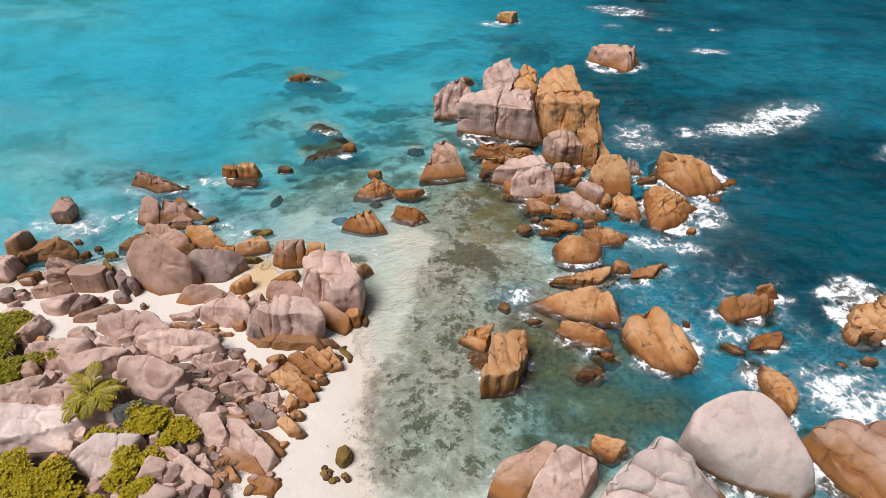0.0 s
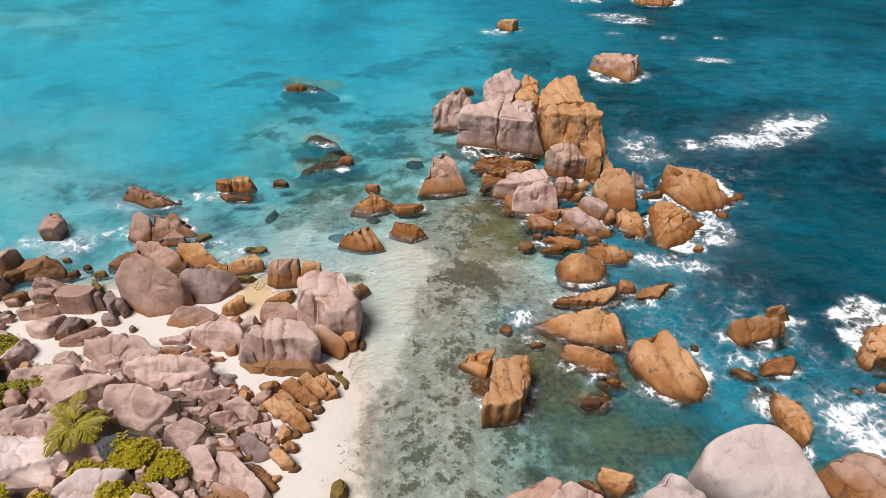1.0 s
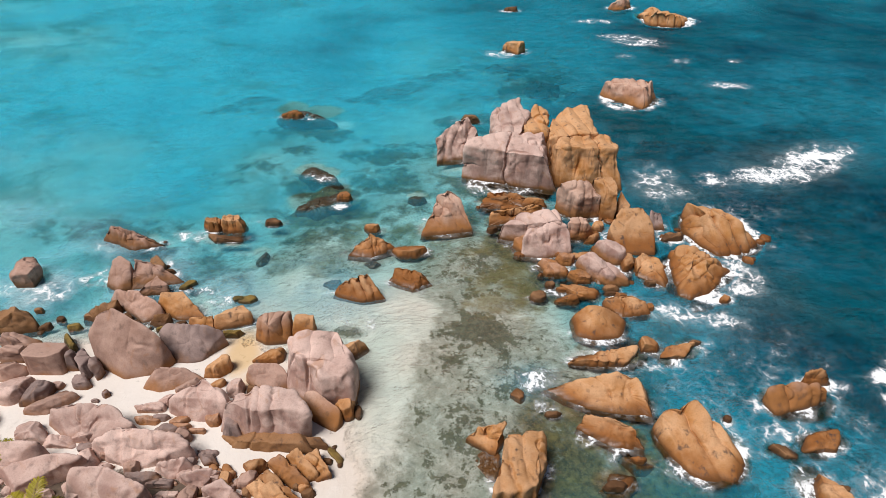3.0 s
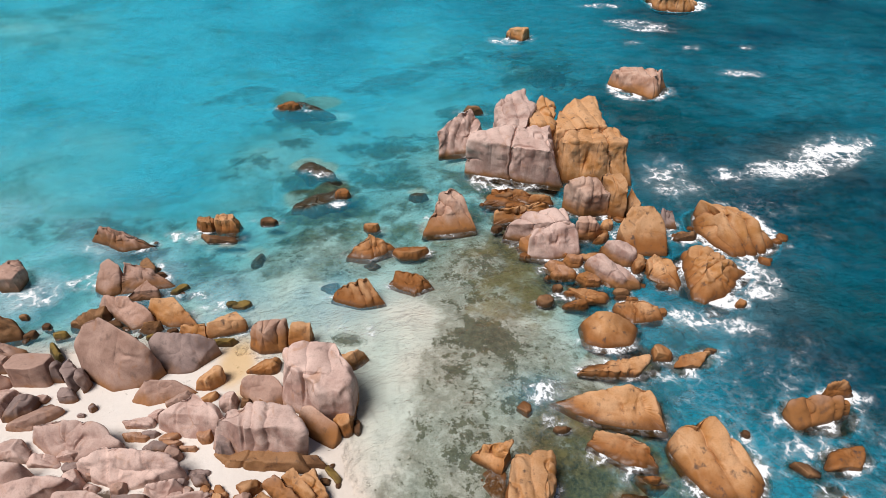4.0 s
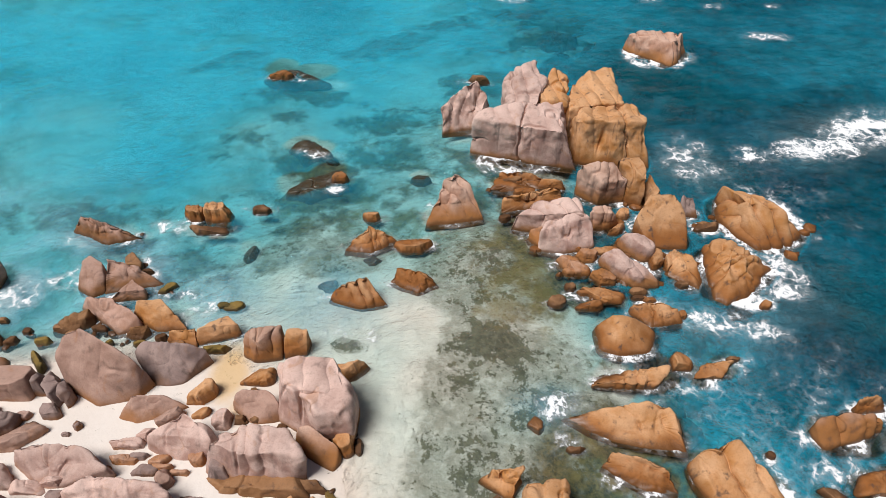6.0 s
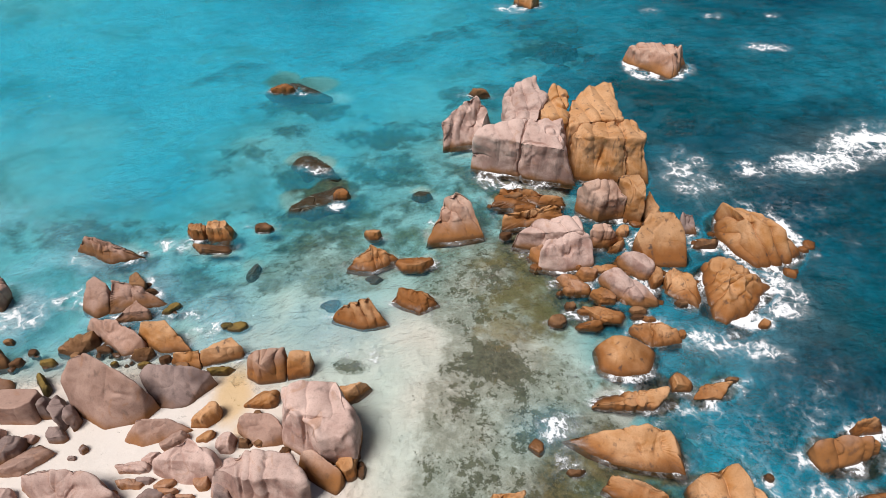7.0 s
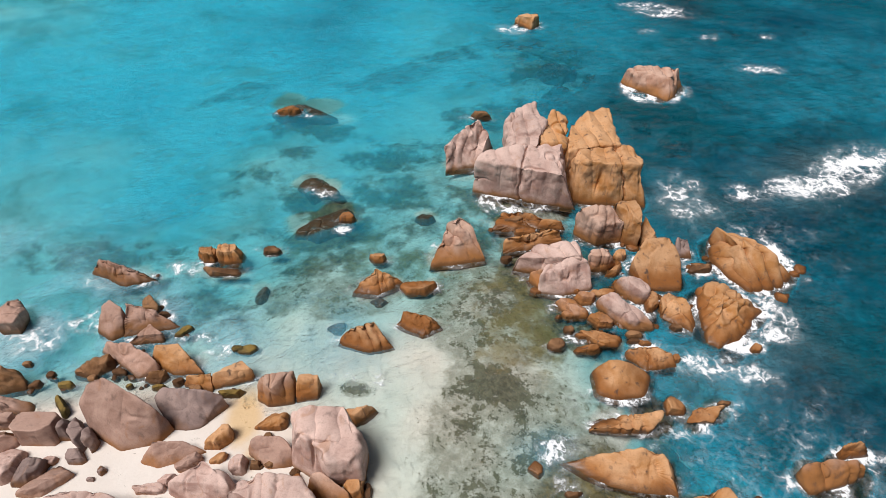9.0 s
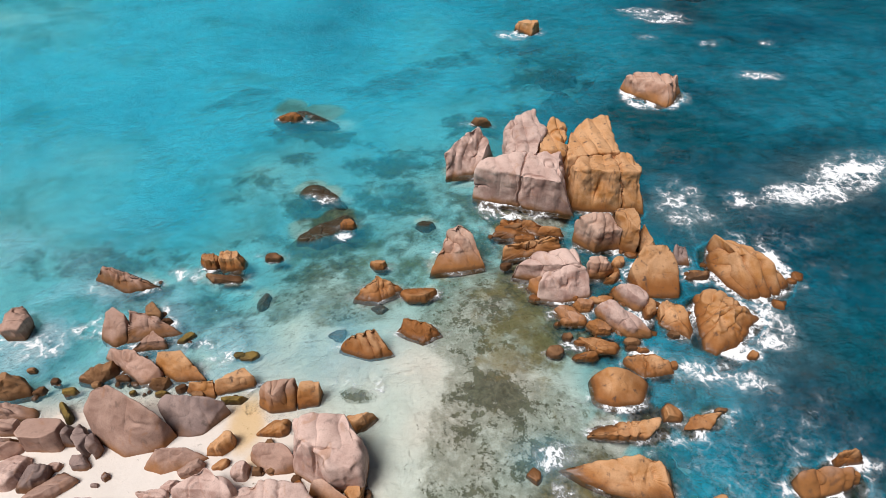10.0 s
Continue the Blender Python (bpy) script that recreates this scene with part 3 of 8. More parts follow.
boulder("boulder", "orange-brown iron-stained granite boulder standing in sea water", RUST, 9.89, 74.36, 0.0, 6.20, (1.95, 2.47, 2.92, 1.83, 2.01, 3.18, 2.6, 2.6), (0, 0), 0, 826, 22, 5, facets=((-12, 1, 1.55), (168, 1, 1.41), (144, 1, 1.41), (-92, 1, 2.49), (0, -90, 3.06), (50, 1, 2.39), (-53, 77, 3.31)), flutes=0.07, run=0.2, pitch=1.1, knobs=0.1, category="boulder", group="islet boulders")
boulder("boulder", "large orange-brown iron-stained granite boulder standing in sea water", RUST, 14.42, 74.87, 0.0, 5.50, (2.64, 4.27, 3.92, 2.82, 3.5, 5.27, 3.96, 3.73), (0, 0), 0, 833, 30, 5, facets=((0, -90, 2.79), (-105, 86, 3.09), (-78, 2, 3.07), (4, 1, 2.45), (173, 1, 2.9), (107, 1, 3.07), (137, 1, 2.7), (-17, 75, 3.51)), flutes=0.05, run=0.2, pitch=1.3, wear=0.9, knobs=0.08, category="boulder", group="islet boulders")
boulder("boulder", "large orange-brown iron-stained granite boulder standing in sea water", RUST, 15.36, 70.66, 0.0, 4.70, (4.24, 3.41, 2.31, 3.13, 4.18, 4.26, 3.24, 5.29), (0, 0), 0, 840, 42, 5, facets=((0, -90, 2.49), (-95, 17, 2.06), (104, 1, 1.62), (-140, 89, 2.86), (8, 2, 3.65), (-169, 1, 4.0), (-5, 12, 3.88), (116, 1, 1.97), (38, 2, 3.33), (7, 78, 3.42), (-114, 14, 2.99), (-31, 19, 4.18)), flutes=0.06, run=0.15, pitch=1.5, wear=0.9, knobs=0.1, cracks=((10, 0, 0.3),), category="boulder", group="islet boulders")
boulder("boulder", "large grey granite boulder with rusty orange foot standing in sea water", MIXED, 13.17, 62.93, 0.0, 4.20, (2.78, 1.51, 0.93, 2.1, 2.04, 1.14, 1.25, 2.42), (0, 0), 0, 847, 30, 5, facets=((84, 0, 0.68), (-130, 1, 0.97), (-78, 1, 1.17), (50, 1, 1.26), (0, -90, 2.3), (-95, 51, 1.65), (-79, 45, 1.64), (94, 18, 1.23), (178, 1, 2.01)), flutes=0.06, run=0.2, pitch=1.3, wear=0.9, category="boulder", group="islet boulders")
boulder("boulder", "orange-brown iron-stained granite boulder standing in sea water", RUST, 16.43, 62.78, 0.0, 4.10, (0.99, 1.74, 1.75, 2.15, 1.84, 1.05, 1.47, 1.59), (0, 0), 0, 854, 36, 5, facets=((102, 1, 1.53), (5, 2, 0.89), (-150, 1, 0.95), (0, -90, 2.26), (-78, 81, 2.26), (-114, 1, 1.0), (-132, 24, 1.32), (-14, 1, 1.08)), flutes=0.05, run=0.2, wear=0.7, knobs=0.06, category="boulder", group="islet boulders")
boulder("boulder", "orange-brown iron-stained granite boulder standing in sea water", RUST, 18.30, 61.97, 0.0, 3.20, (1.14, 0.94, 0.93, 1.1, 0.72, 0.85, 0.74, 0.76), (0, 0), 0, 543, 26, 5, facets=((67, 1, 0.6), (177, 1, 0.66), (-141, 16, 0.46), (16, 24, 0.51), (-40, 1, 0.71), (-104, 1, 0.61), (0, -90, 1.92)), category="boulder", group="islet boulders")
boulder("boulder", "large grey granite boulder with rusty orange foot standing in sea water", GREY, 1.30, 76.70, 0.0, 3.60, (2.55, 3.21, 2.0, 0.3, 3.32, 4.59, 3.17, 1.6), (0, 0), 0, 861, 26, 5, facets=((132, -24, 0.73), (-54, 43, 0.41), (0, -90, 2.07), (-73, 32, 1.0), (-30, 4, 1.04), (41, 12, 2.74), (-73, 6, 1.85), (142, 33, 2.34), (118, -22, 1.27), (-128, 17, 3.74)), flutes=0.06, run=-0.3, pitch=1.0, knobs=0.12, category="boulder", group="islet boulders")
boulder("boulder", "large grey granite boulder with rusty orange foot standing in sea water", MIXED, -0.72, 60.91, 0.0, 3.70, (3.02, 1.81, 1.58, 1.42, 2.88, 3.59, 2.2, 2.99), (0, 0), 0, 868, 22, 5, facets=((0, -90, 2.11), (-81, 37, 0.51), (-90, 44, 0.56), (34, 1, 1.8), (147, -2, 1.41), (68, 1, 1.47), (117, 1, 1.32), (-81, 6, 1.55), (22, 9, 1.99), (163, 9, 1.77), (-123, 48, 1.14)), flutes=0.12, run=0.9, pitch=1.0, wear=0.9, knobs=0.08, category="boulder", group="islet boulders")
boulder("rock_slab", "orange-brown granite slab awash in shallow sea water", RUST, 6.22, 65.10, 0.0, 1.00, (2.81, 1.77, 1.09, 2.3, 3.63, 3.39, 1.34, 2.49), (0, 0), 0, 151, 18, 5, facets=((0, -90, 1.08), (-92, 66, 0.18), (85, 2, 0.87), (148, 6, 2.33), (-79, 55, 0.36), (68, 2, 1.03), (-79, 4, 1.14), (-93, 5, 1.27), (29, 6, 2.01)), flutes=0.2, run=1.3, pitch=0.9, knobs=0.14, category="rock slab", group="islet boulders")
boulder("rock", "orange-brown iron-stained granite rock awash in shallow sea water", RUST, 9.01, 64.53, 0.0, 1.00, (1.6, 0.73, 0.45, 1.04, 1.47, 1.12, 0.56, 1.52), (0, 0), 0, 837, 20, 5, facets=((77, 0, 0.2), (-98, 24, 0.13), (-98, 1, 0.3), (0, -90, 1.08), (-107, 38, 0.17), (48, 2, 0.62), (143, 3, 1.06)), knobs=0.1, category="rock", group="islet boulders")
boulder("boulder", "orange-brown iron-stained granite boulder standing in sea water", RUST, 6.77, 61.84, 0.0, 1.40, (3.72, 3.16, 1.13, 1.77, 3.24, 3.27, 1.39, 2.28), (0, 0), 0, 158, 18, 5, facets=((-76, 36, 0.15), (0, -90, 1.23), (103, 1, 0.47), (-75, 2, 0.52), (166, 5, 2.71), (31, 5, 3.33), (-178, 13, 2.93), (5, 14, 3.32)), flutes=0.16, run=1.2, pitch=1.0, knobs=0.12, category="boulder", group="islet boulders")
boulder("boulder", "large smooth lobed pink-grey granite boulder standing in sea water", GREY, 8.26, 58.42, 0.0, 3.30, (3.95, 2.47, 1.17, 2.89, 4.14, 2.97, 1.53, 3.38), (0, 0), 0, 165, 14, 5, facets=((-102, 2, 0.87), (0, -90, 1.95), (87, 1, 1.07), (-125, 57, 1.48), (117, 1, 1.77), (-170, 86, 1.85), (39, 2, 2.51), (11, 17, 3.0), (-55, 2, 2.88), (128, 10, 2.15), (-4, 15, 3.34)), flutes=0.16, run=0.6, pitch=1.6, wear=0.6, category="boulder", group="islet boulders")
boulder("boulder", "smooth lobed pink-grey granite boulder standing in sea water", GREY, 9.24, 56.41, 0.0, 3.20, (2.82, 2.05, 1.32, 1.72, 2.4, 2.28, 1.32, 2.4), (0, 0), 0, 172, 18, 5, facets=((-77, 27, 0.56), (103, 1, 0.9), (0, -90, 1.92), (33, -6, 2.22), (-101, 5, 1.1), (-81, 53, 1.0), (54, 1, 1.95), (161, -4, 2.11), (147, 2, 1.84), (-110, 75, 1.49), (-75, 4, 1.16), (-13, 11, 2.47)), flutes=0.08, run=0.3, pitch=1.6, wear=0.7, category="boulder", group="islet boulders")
boulder("boulder", "grey granite boulder with rusty orange foot standing in sea water", MIXED, 6.91, 56.89, 0.0, 1.50, (1.17, 0.68, 0.56, 0.85, 0.88, 0.71, 1.19, 1.08), (0, 0), 0, 858, 14, 5, facets=((39, 1, 0.65), (94, 1, 0.51), (-116, 47, 0.24), (0, -90, 1.27), (-50, 37, 0.44), (-138, 22, 0.36), (-138, 2, 0.6), (-50, 4, 0.94), (164, 2, 0.8)), wear=0.5, category="boulder", group="islet boulders")
boulder("boulder", "grey granite boulder with rusty orange foot standing in sea water", MIXED, 13.09, 58.82, 0.0, 2.30, (1.77, 1.5, 0.58, 1.05, 1.29, 1.51, 0.85, 1.0), (0, 0), 0, 179, 24, 5, facets=((98, 0, 0.46), (-79, 1, 0.55), (-94, 14, 0.65), (-54, 1, 0.72), (0, -90, 1.57), (175, -5, 1.33), (76, 1, 0.72), (-10, 25, 1.08), (150, 1, 1.15), (-68, 77, 1.23), (-93, 63, 1.17), (-133, 6, 1.32)), flutes=0.1, run=0.2, category="boulder", group="islet boulders")
boulder("rock", "orange-brown iron-stained granite rock awash in shallow sea water", RUST, 15.25, 60.19, 0.0, 0.8, (0.55, 0.61, 0.54, 0.39, 0.76, 0.59, 0.46, 0.58), (-0.01, 0.0), 7, 186, 30, 8.5, category="rock", group="islet boulders")
boulder("rock", "orange-brown iron-stained granite rock awash in shallow sea water", RUST, 14.25, 58.01, 0.0, 0.8, (0.88, 1.11, 0.81, 0.3, 0.92, 0.86, 0.4, 0.39), (-0.17, -0.05), 7, 193, 30, 12.4, category="rock", group="islet boulders")
boulder("boulder", "smooth orange-brown granite boulder cracked across, standing in sea water", RUST, 18.06, 58.33, 0.0, 2.90, (2.5, 2.67, 2.11, 1.9, 2.36, 2.85, 2.66, 3.43), (0, 0), 0, 200, 30, 5, facets=((0, -90, 1.8), (-84, 58, 0.48), (142, 2, 1.75), (95, 2, 1.91), (20, 2, 2.22), (-157, 5, 2.14), (-8, 5, 2.38), (-90, 9, 2.32), (-175, 3, 2.27)), wear=0.5, cracks=((255, 20, 1.3),), knobs=0.05, category="boulder", group="islet boulders")
boulder("boulder", "orange-brown iron-stained granite boulder standing in sea water", RUST, 19.07, 53.18, 0.0, 1.60, (1.6, 1.19, 1.38, 1.81, 1.54, 1.58, 2.33, 2.36), (0, 0), 0, 207, 24, 5, facets=((0, -90, 1.31), (-123, 49, 0.43), (-80, 66, 0.41), (76, 4, 0.94), (18, 2, 1.09), (170, 8, 1.22), (-27, 47, 0.83), (-123, 5, 1.29), (-27, 7, 1.76)), flutes=0.08, run=0.6, knobs=0.08, category="boulder", group="islet boulders")
boulder("boulder", "dusky grey granite boulder standing in sea water", SLATE, 21.51, 60.98, 0.0, 1.60, (0.92, 0.95, 0.68, 0.81, 0.99, 1.36, 0.94, 1.25), (0, 0), 0, 214, 20, 5, facets=((-87, 41, 0.25), (166, 1, 0.7), (96, 1, 0.58), (9, 2, 0.73), (0, -90, 1.31), (-61, 49, 0.28), (-87, 3, 0.82)), flutes=0.18, run=0.3, pitch=0.9, category="boulder", group="islet boulders")
boulder("boulder", "pink-grey weathered granite boulder standing in sea water", GREY, 15.38, 55.49, 0.0, 1.79, (1.68, 1.16, 0.92, 2.07, 1.39, 0.7, 1.35, 1.81), (-0.16, 0.02), 3, 158, 9.75, 7, wear=0.6, category="boulder", group="islet boulders")
boulder("boulder", "pink-grey weathered granite boulder standing in sea water", GREY, 14.44, 52.76, 0.0, 1.47, (2.83, 0.79, 1.67, 2.93, 2.43, 1.06, 1.45, 2.45), (-0.23, 0.22), 11, 165, 24, 12.8, flutes=0.06, run=0.6, knobs=0.06, category="boulder", group="islet boulders")
boulder("rock", "orange-brown iron-stained granite rock standing in sea water", RUST, 16.93, 54.1, 0.0, 1.0, (0.53, 0.89, 1.27, 0.64, 0.54, 1.07, 0.93, 0.61), (0.15, -0.05), 7, 172, 24, 1.7, knobs=0.1, category="rock", group="islet boulders")
boulder("boulder", "grey granite boulder with rusty orange foot standing in sea water", MIXED, 9.43, 53.54, 0.0, 1.0, (1.73, 0.76, 0.79, 1.55, 1.58, 0.58, 1.02, 1.75), (-0.21, -0.4), 11, 179, 21, 9.9, knobs=0.1, category="boulder", group="islet boulders")
boulder("rock", "grey granite rock with rusty orange foot standing in sea water", MIXED, 11.01, 54.56, 0.0, 1.1, (0.96, 0.78, 0.41, 0.78, 0.91, 0.65, 0.45, 0.71), (-0.17, -0.07), 7, 186, 24, 11.3, knobs=0.1, category="rock", group="islet boulders")
boulder("rock", "grey granite rock with rusty orange foot awash in shallow sea water", MIXED, 12.0, 51.96, 0.0, 0.99, (1.11, 0.7, 0.79, 1.14, 1.06, 0.58, 0.54, 1.0), (-0.17, 0.01), 7, 200, 24, 6.7, knobs=0.1, category="rock", group="islet boulders")
boulder("rock_slab", "orange-brown iron-stained granite slab awash in shallow sea water", RUST, 11.63, 50.08, 0.0, 0.5, (2.23, 1.52, 0.85, 2.24, 2.04, 0.66, 0.66, 1.81), (-0.06, -0.06), 11, 207, 24, 3.7, knobs=0.1, category="rock slab", group="islet boulders")
boulder("rock", "orange-brown iron-stained granite rock awash in shallow sea water", RUST, 10.33, 49.0, 0.0, 0.6, (1.29, 0.87, 0.36, 0.76, 1.2, 0.73, 0.27, 0.89), (0.53, -0.4), 7, 214, 27, 11.1, category="rock", group="islet boulders")
boulder("rock", "dark wet brown granite rock awash in shallow sea water", DARK, 7.84, 49.46, 0.0, 0.5, (0.76, 0.76, 0.63, 0.65, 0.79, 0.63, 0.47, 0.54), (-0.12, -0.11), 7, 221, 21, 8.9, category="rock", group="islet boulders")
boulder("rock", "dark wet brown granite rock awash in shallow sea water", DARK, 14.71, 50.65, 0.0, 0.5, (0.93, 0.53, 0.3, 0.57, 0.86, 0.58, 0.28, 0.61), (0.26, -0.01), 7, 165, 21, 9.4, category="rock", group="islet boulders")
boulder("boulder", "low rounded orange-brown granite boulder standing in sea water", RUST, 12.55, 46.08, 0.0, 1.60, (2.92, 2.47, 1.43, 2.33, 2.36, 2.61, 2.2, 2.65), (0, 0), 0, 609, 10, 5, facets=((0, -90, 1.31), (-79, 50, 0.79), (-24, 58, 0.78), (-115, 50, 0.92), (-176, 49, 1.01), (83, 2, 1.26), (70, 3, 1.44), (110, 4, 1.59), (71, 76, 0.91), (-79, 7, 1.85), (-21, 10, 2.29), (-178, 9, 2.09), (-115, 8, 2.04)), wear=0.4, category="boulder", group="islet boulders")
boulder("boulder", "orange-brown iron-stained granite boulder standing in sea water", RUST, 15.49, 48.14, 0.0, 1.20, (2.23, 1.35, 0.67, 1.83, 2.12, 1.4, 1.2, 2.17), (0, 0), 0, 610, 24, 5, facets=((0, -90, 1.16), (-99, 58, 0.26), (91, 1, 0.63), (-83, 44, 0.45), (64, 1, 0.81), (-83, 4, 1.02), (-135, 24, 1.02), (20, 4, 1.72), (-135, 5, 1.28), (164, 4, 2.0), (180, 8, 1.94)), flutes=0.08, run=0.3, knobs=0.1, category="boulder", group="islet boulders")
boulder("boulder", "orange-brown iron-stained granite boulder awash in shallow sea water", RUST, 12.69, 42.26, 0.0, 0.9, (3.6, 3.41, 0.52, 2.41, 3.39, 3.52, 0.9, 1.61), (0.36, -0.76), 11, 186, 21, -2.6, flutes=0.1, run=0.1, knobs=0.1, category="boulder", group="islet boulders")
boulder("rock", "orange-brown iron-stained granite rock awash in shallow sea water", RUST, 16.33, 43.5, 0.0, 0.8, (1.03, 0.61, 1.02, 0.8, 0.63, 1.01, 0.53, 0.81), (-0.29, -0.11), 7, 193, 24, 8, category="rock", group="islet boulders")
boulder("rock_slab", "orange-brown iron-stained granite slab awash in shallow sea water", RUST, 18.62, 42.89, 0.0, 0.61, (1.88, 2.28, 0.6, 0.75, 2.18, 1.89, 0.69, 0.73), (0.1, 0.12), 11, 200, 21, -2.8, knobs=0.1, category="rock slab", group="islet boulders")
boulder("boulder", "large orange-brown granite boulder with deep rounded pleats in the surf", RUST, 26.89, 59.15, 0.0, 3.20, (5.05, 2.28, 4.45, 4.55, 3.24, 2.91, 3.77, 4.86), (0, 0), 0, 614, 22, 5, facets=((0, -90, 1.92), (48, 4, 1.88), (44, 24, 1.57), (-98, 46, 1.6), (175, 29, 2.15), (-156, 21, 1.89), (-58, 38, 2.42), (-84, 40, 1.92), (99, 70, 1.92), (163, 7, 3.06), (-136, 28, 1.83), (32, 38, 1.77), (-24, 82, 1.79), (-156, 10, 2.24), (-58, 15, 3.56), (-84, 13, 3.17), (-136, 11, 2.45), (151, 5, 3.7)), flutes=0.21, run=0.5, pitch=1.25, wear=0.5, category="boulder", group="islet boulders")
boulder("boulder", "large orange-brown granite boulder with a ragged wave-washed rim", RUST, 22.78, 53.24, 0.0, 2.20, (4.46, 3.38, 2.88, 3.05, 2.29, 4.1, 4.25, 3.11), (0, 0), 0, 615, 18, 5, facets=((0, -90, 1.54), (-179, 43, 1.08), (56, 5, 2.56), (-65, 53, 1.26), (-43, 38, 1.78), (33, 49, 1.81), (33, 75, 1.21), (140, 68, 1.21), (174, 8, 1.69), (-130, 58, 1.41), (89, 4, 2.73), (-43, 11, 2.7), (-68, 12, 3.01), (153, 4, 2.47), (-130, 15, 3.63)), flutes=0.15, run=-0.9, pitch=1.0, knobs=0.14, category="boulder", group="islet boulders")
boulder("rock", "dark wet brown granite rock awash in shallow sea water", DARK, 22.7, 58.41, 0.0, 0.6, (1.26, 0.88, 0.34, 0.83, 1.4, 0.93, 0.32, 0.85), (0.35, 0.07), 7, 613, 21, 8.2, category="rock", group="boulders in the surf")
boulder("boulder", "wedge-shaped orange-brown granite boulder running to a point", RUST, 12.47, 38.23, 0.0, 1.90, (2.93, 2.27, 1.18, 4.93, 6.0, 3.56, 1.89, 3.36), (0, 0), 0, 617, 24, 5, facets=((0, -90, 1.42), (92, 2, 1.15), (-99, 55, 0.28), (-121, 52, 0.74), (73, 2, 1.18), (-2, 34, 1.89), (-98, 5, 1.36), (-121, 8, 1.99), (-2, 11, 2.6), (104, 32, 1.52), (57, 8, 1.62)), flutes=0.06, run=0.35, pitch=1.6, wear=0.9, knobs=0.06, category="boulder", group="islet boulders")
boulder("boulder", "orange-brown iron-stained granite boulder standing in sea water", RUST, 11.61, 34.90, 0.0, 1.20, (2.26, 1.11, 1.15, 2.26, 2.72, 1.67, 1.44, 2.62), (0, 0), 0, 619, 20, 5, facets=((0, -90, 1.16), (-114, 54, 0.19), (78, 1, 0.7), (56, 1, 0.76), (-97, 49, 0.37), (-119, 3, 0.91), (18, 4, 1.6), (141, 6, 2.22), (-97, 4, 1.06)), flutes=0.14, run=1.2, pitch=0.9, knobs=0.12, category="boulder", group="islet boulders")
boulder("boulder", "large orange-brown granite boulder with deep rounded lobes standing in sea water", RUST, 17.35, 34.18, 0.0, 2.70, (3.63, 2.07, 2.33, 3.22, 2.97, 2.63, 3.49, 3.91), (0, 0), 0, 620, 12, 5, facets=((0, -90, 1.73), (-107, 61, 0.53), (35, 3, 1.83), (102, 2, 2.13), (-142, 28, 1.56), (-45, 43, 2.02), (-160, 9, 2.24), (11, 31, 2.07), (179, 3, 2.89), (-102, 10, 2.63), (-142, 9, 2.14), (-45, 14, 3.36), (-11, 64, 1.57)), flutes=0.16, run=0.45, pitch=1.7, wear=0.7, category="boulder", group="boulders in the surf")
boulder("boulder", "orange-brown granite boulder with a broken flat front in the sea", RUST, 5.10, 31.66, 0.0, 2.70, (1.75, 2.36, 2.08, 2.32, 2.65, 3.91, 2.88, 1.9), (0, 0), 0, 621, 34, 5, facets=((167, 2, 1.86), (0, -90, 1.73), (-29, 86, 1.5), (-22, 3, 1.16), (97, 2, 1.86), (-81, 2, 2.37), (23, 2, 1.92), (-12, 37, 1.44), (7, 8, 1.6)), flutes=0.06, run=0.1, pitch=1.0, wear=0.9, knobs=0.06, category="boulder", group="boulders in the surf")
boulder("boulder", "orange-brown iron-stained granite boulder standing in sea water", RUST, 2.40, 34.21, 0.0, 2.30, (1.39, 1.11, 0.41, 1.36, 1.65, 0.98, 1.14, 1.27), (0, 0), 0, 622, 22, 5, facets=((84, 0, 0.32), (-112, 32, 0.19), (-30, 2, 1.09), (0, -90, 1.57), (-121, 22, 0.23), (99, 1, 0.49), (-121, 2, 0.57)), flutes=0.16, run=0.2, pitch=1.0, knobs=0.1, category="boulder", group="boulders in the surf")
boulder("boulder", "low lobed grey granite boulder with rusty foot in the sea", MIXED, 25.90, 38.13, 0.0, 1.80, (3.43, 2.44, 0.72, 1.75, 2.46, 2.29, 1.62, 2.53), (0, 0), 0, 623, 10, 5, facets=((-87, 46, 0.52), (0, -90, 1.38), (-74, 15, 0.84), (90, 1, 0.7), (103, 1, 0.71), (-87, 60, 0.62), (-74, 4, 1.01), (-138, 8, 2.08), (39, 3, 2.5), (167, -7, 2.39), (-50, 80, 1.0), (25, 10, 2.75), (128, 2, 1.5), (128, 65, 1.27), (11, 13, 2.93)), flutes=0.2, run=0.1, pitch=1.6, wear=0.6, category="boulder", group="boulders in the surf")
boulder("boulder", "orange-brown iron-stained granite boulder standing in sea water", RUST, 28.31, 39.79, 0.0, 1.60, (1.55, 1.02, 0.35, 0.71, 0.99, 1.05, 0.49, 1.17), (0, 0), 0, 655, 16, 5, facets=((-82, 20, 0.1), (101, 0, 0.23), (64, 1, 0.55), (-81, 1, 0.31), (0, -90, 1.31), (178, 2, 0.92)), knobs=0.16, category="boulder", group="boulders in the surf")
boulder("rock_slab", "orange-brown iron-stained granite slab awash in shallow sea water", RUST, 26.81, 34.52, 0.0, 0.51, (1.76, 1.71, 0.77, 1.03, 2.09, 2.12, 0.84, 0.91), (-0.02, 0.14), 11, 966, 21, 11.3, knobs=0.1, category="rock slab", group="boulders in the surf")
boulder("rock", "dark wet brown granite rock awash in shallow sea water", DARK, 23.38, 33.54, 0.0, 0.4, (1.15, 0.65, 0.5, 1.06, 1.11, 0.35, 0.44, 1.01), (-0.37, -0.16), 7, 655, 21, 9.5, category="rock", group="boulders in the surf")
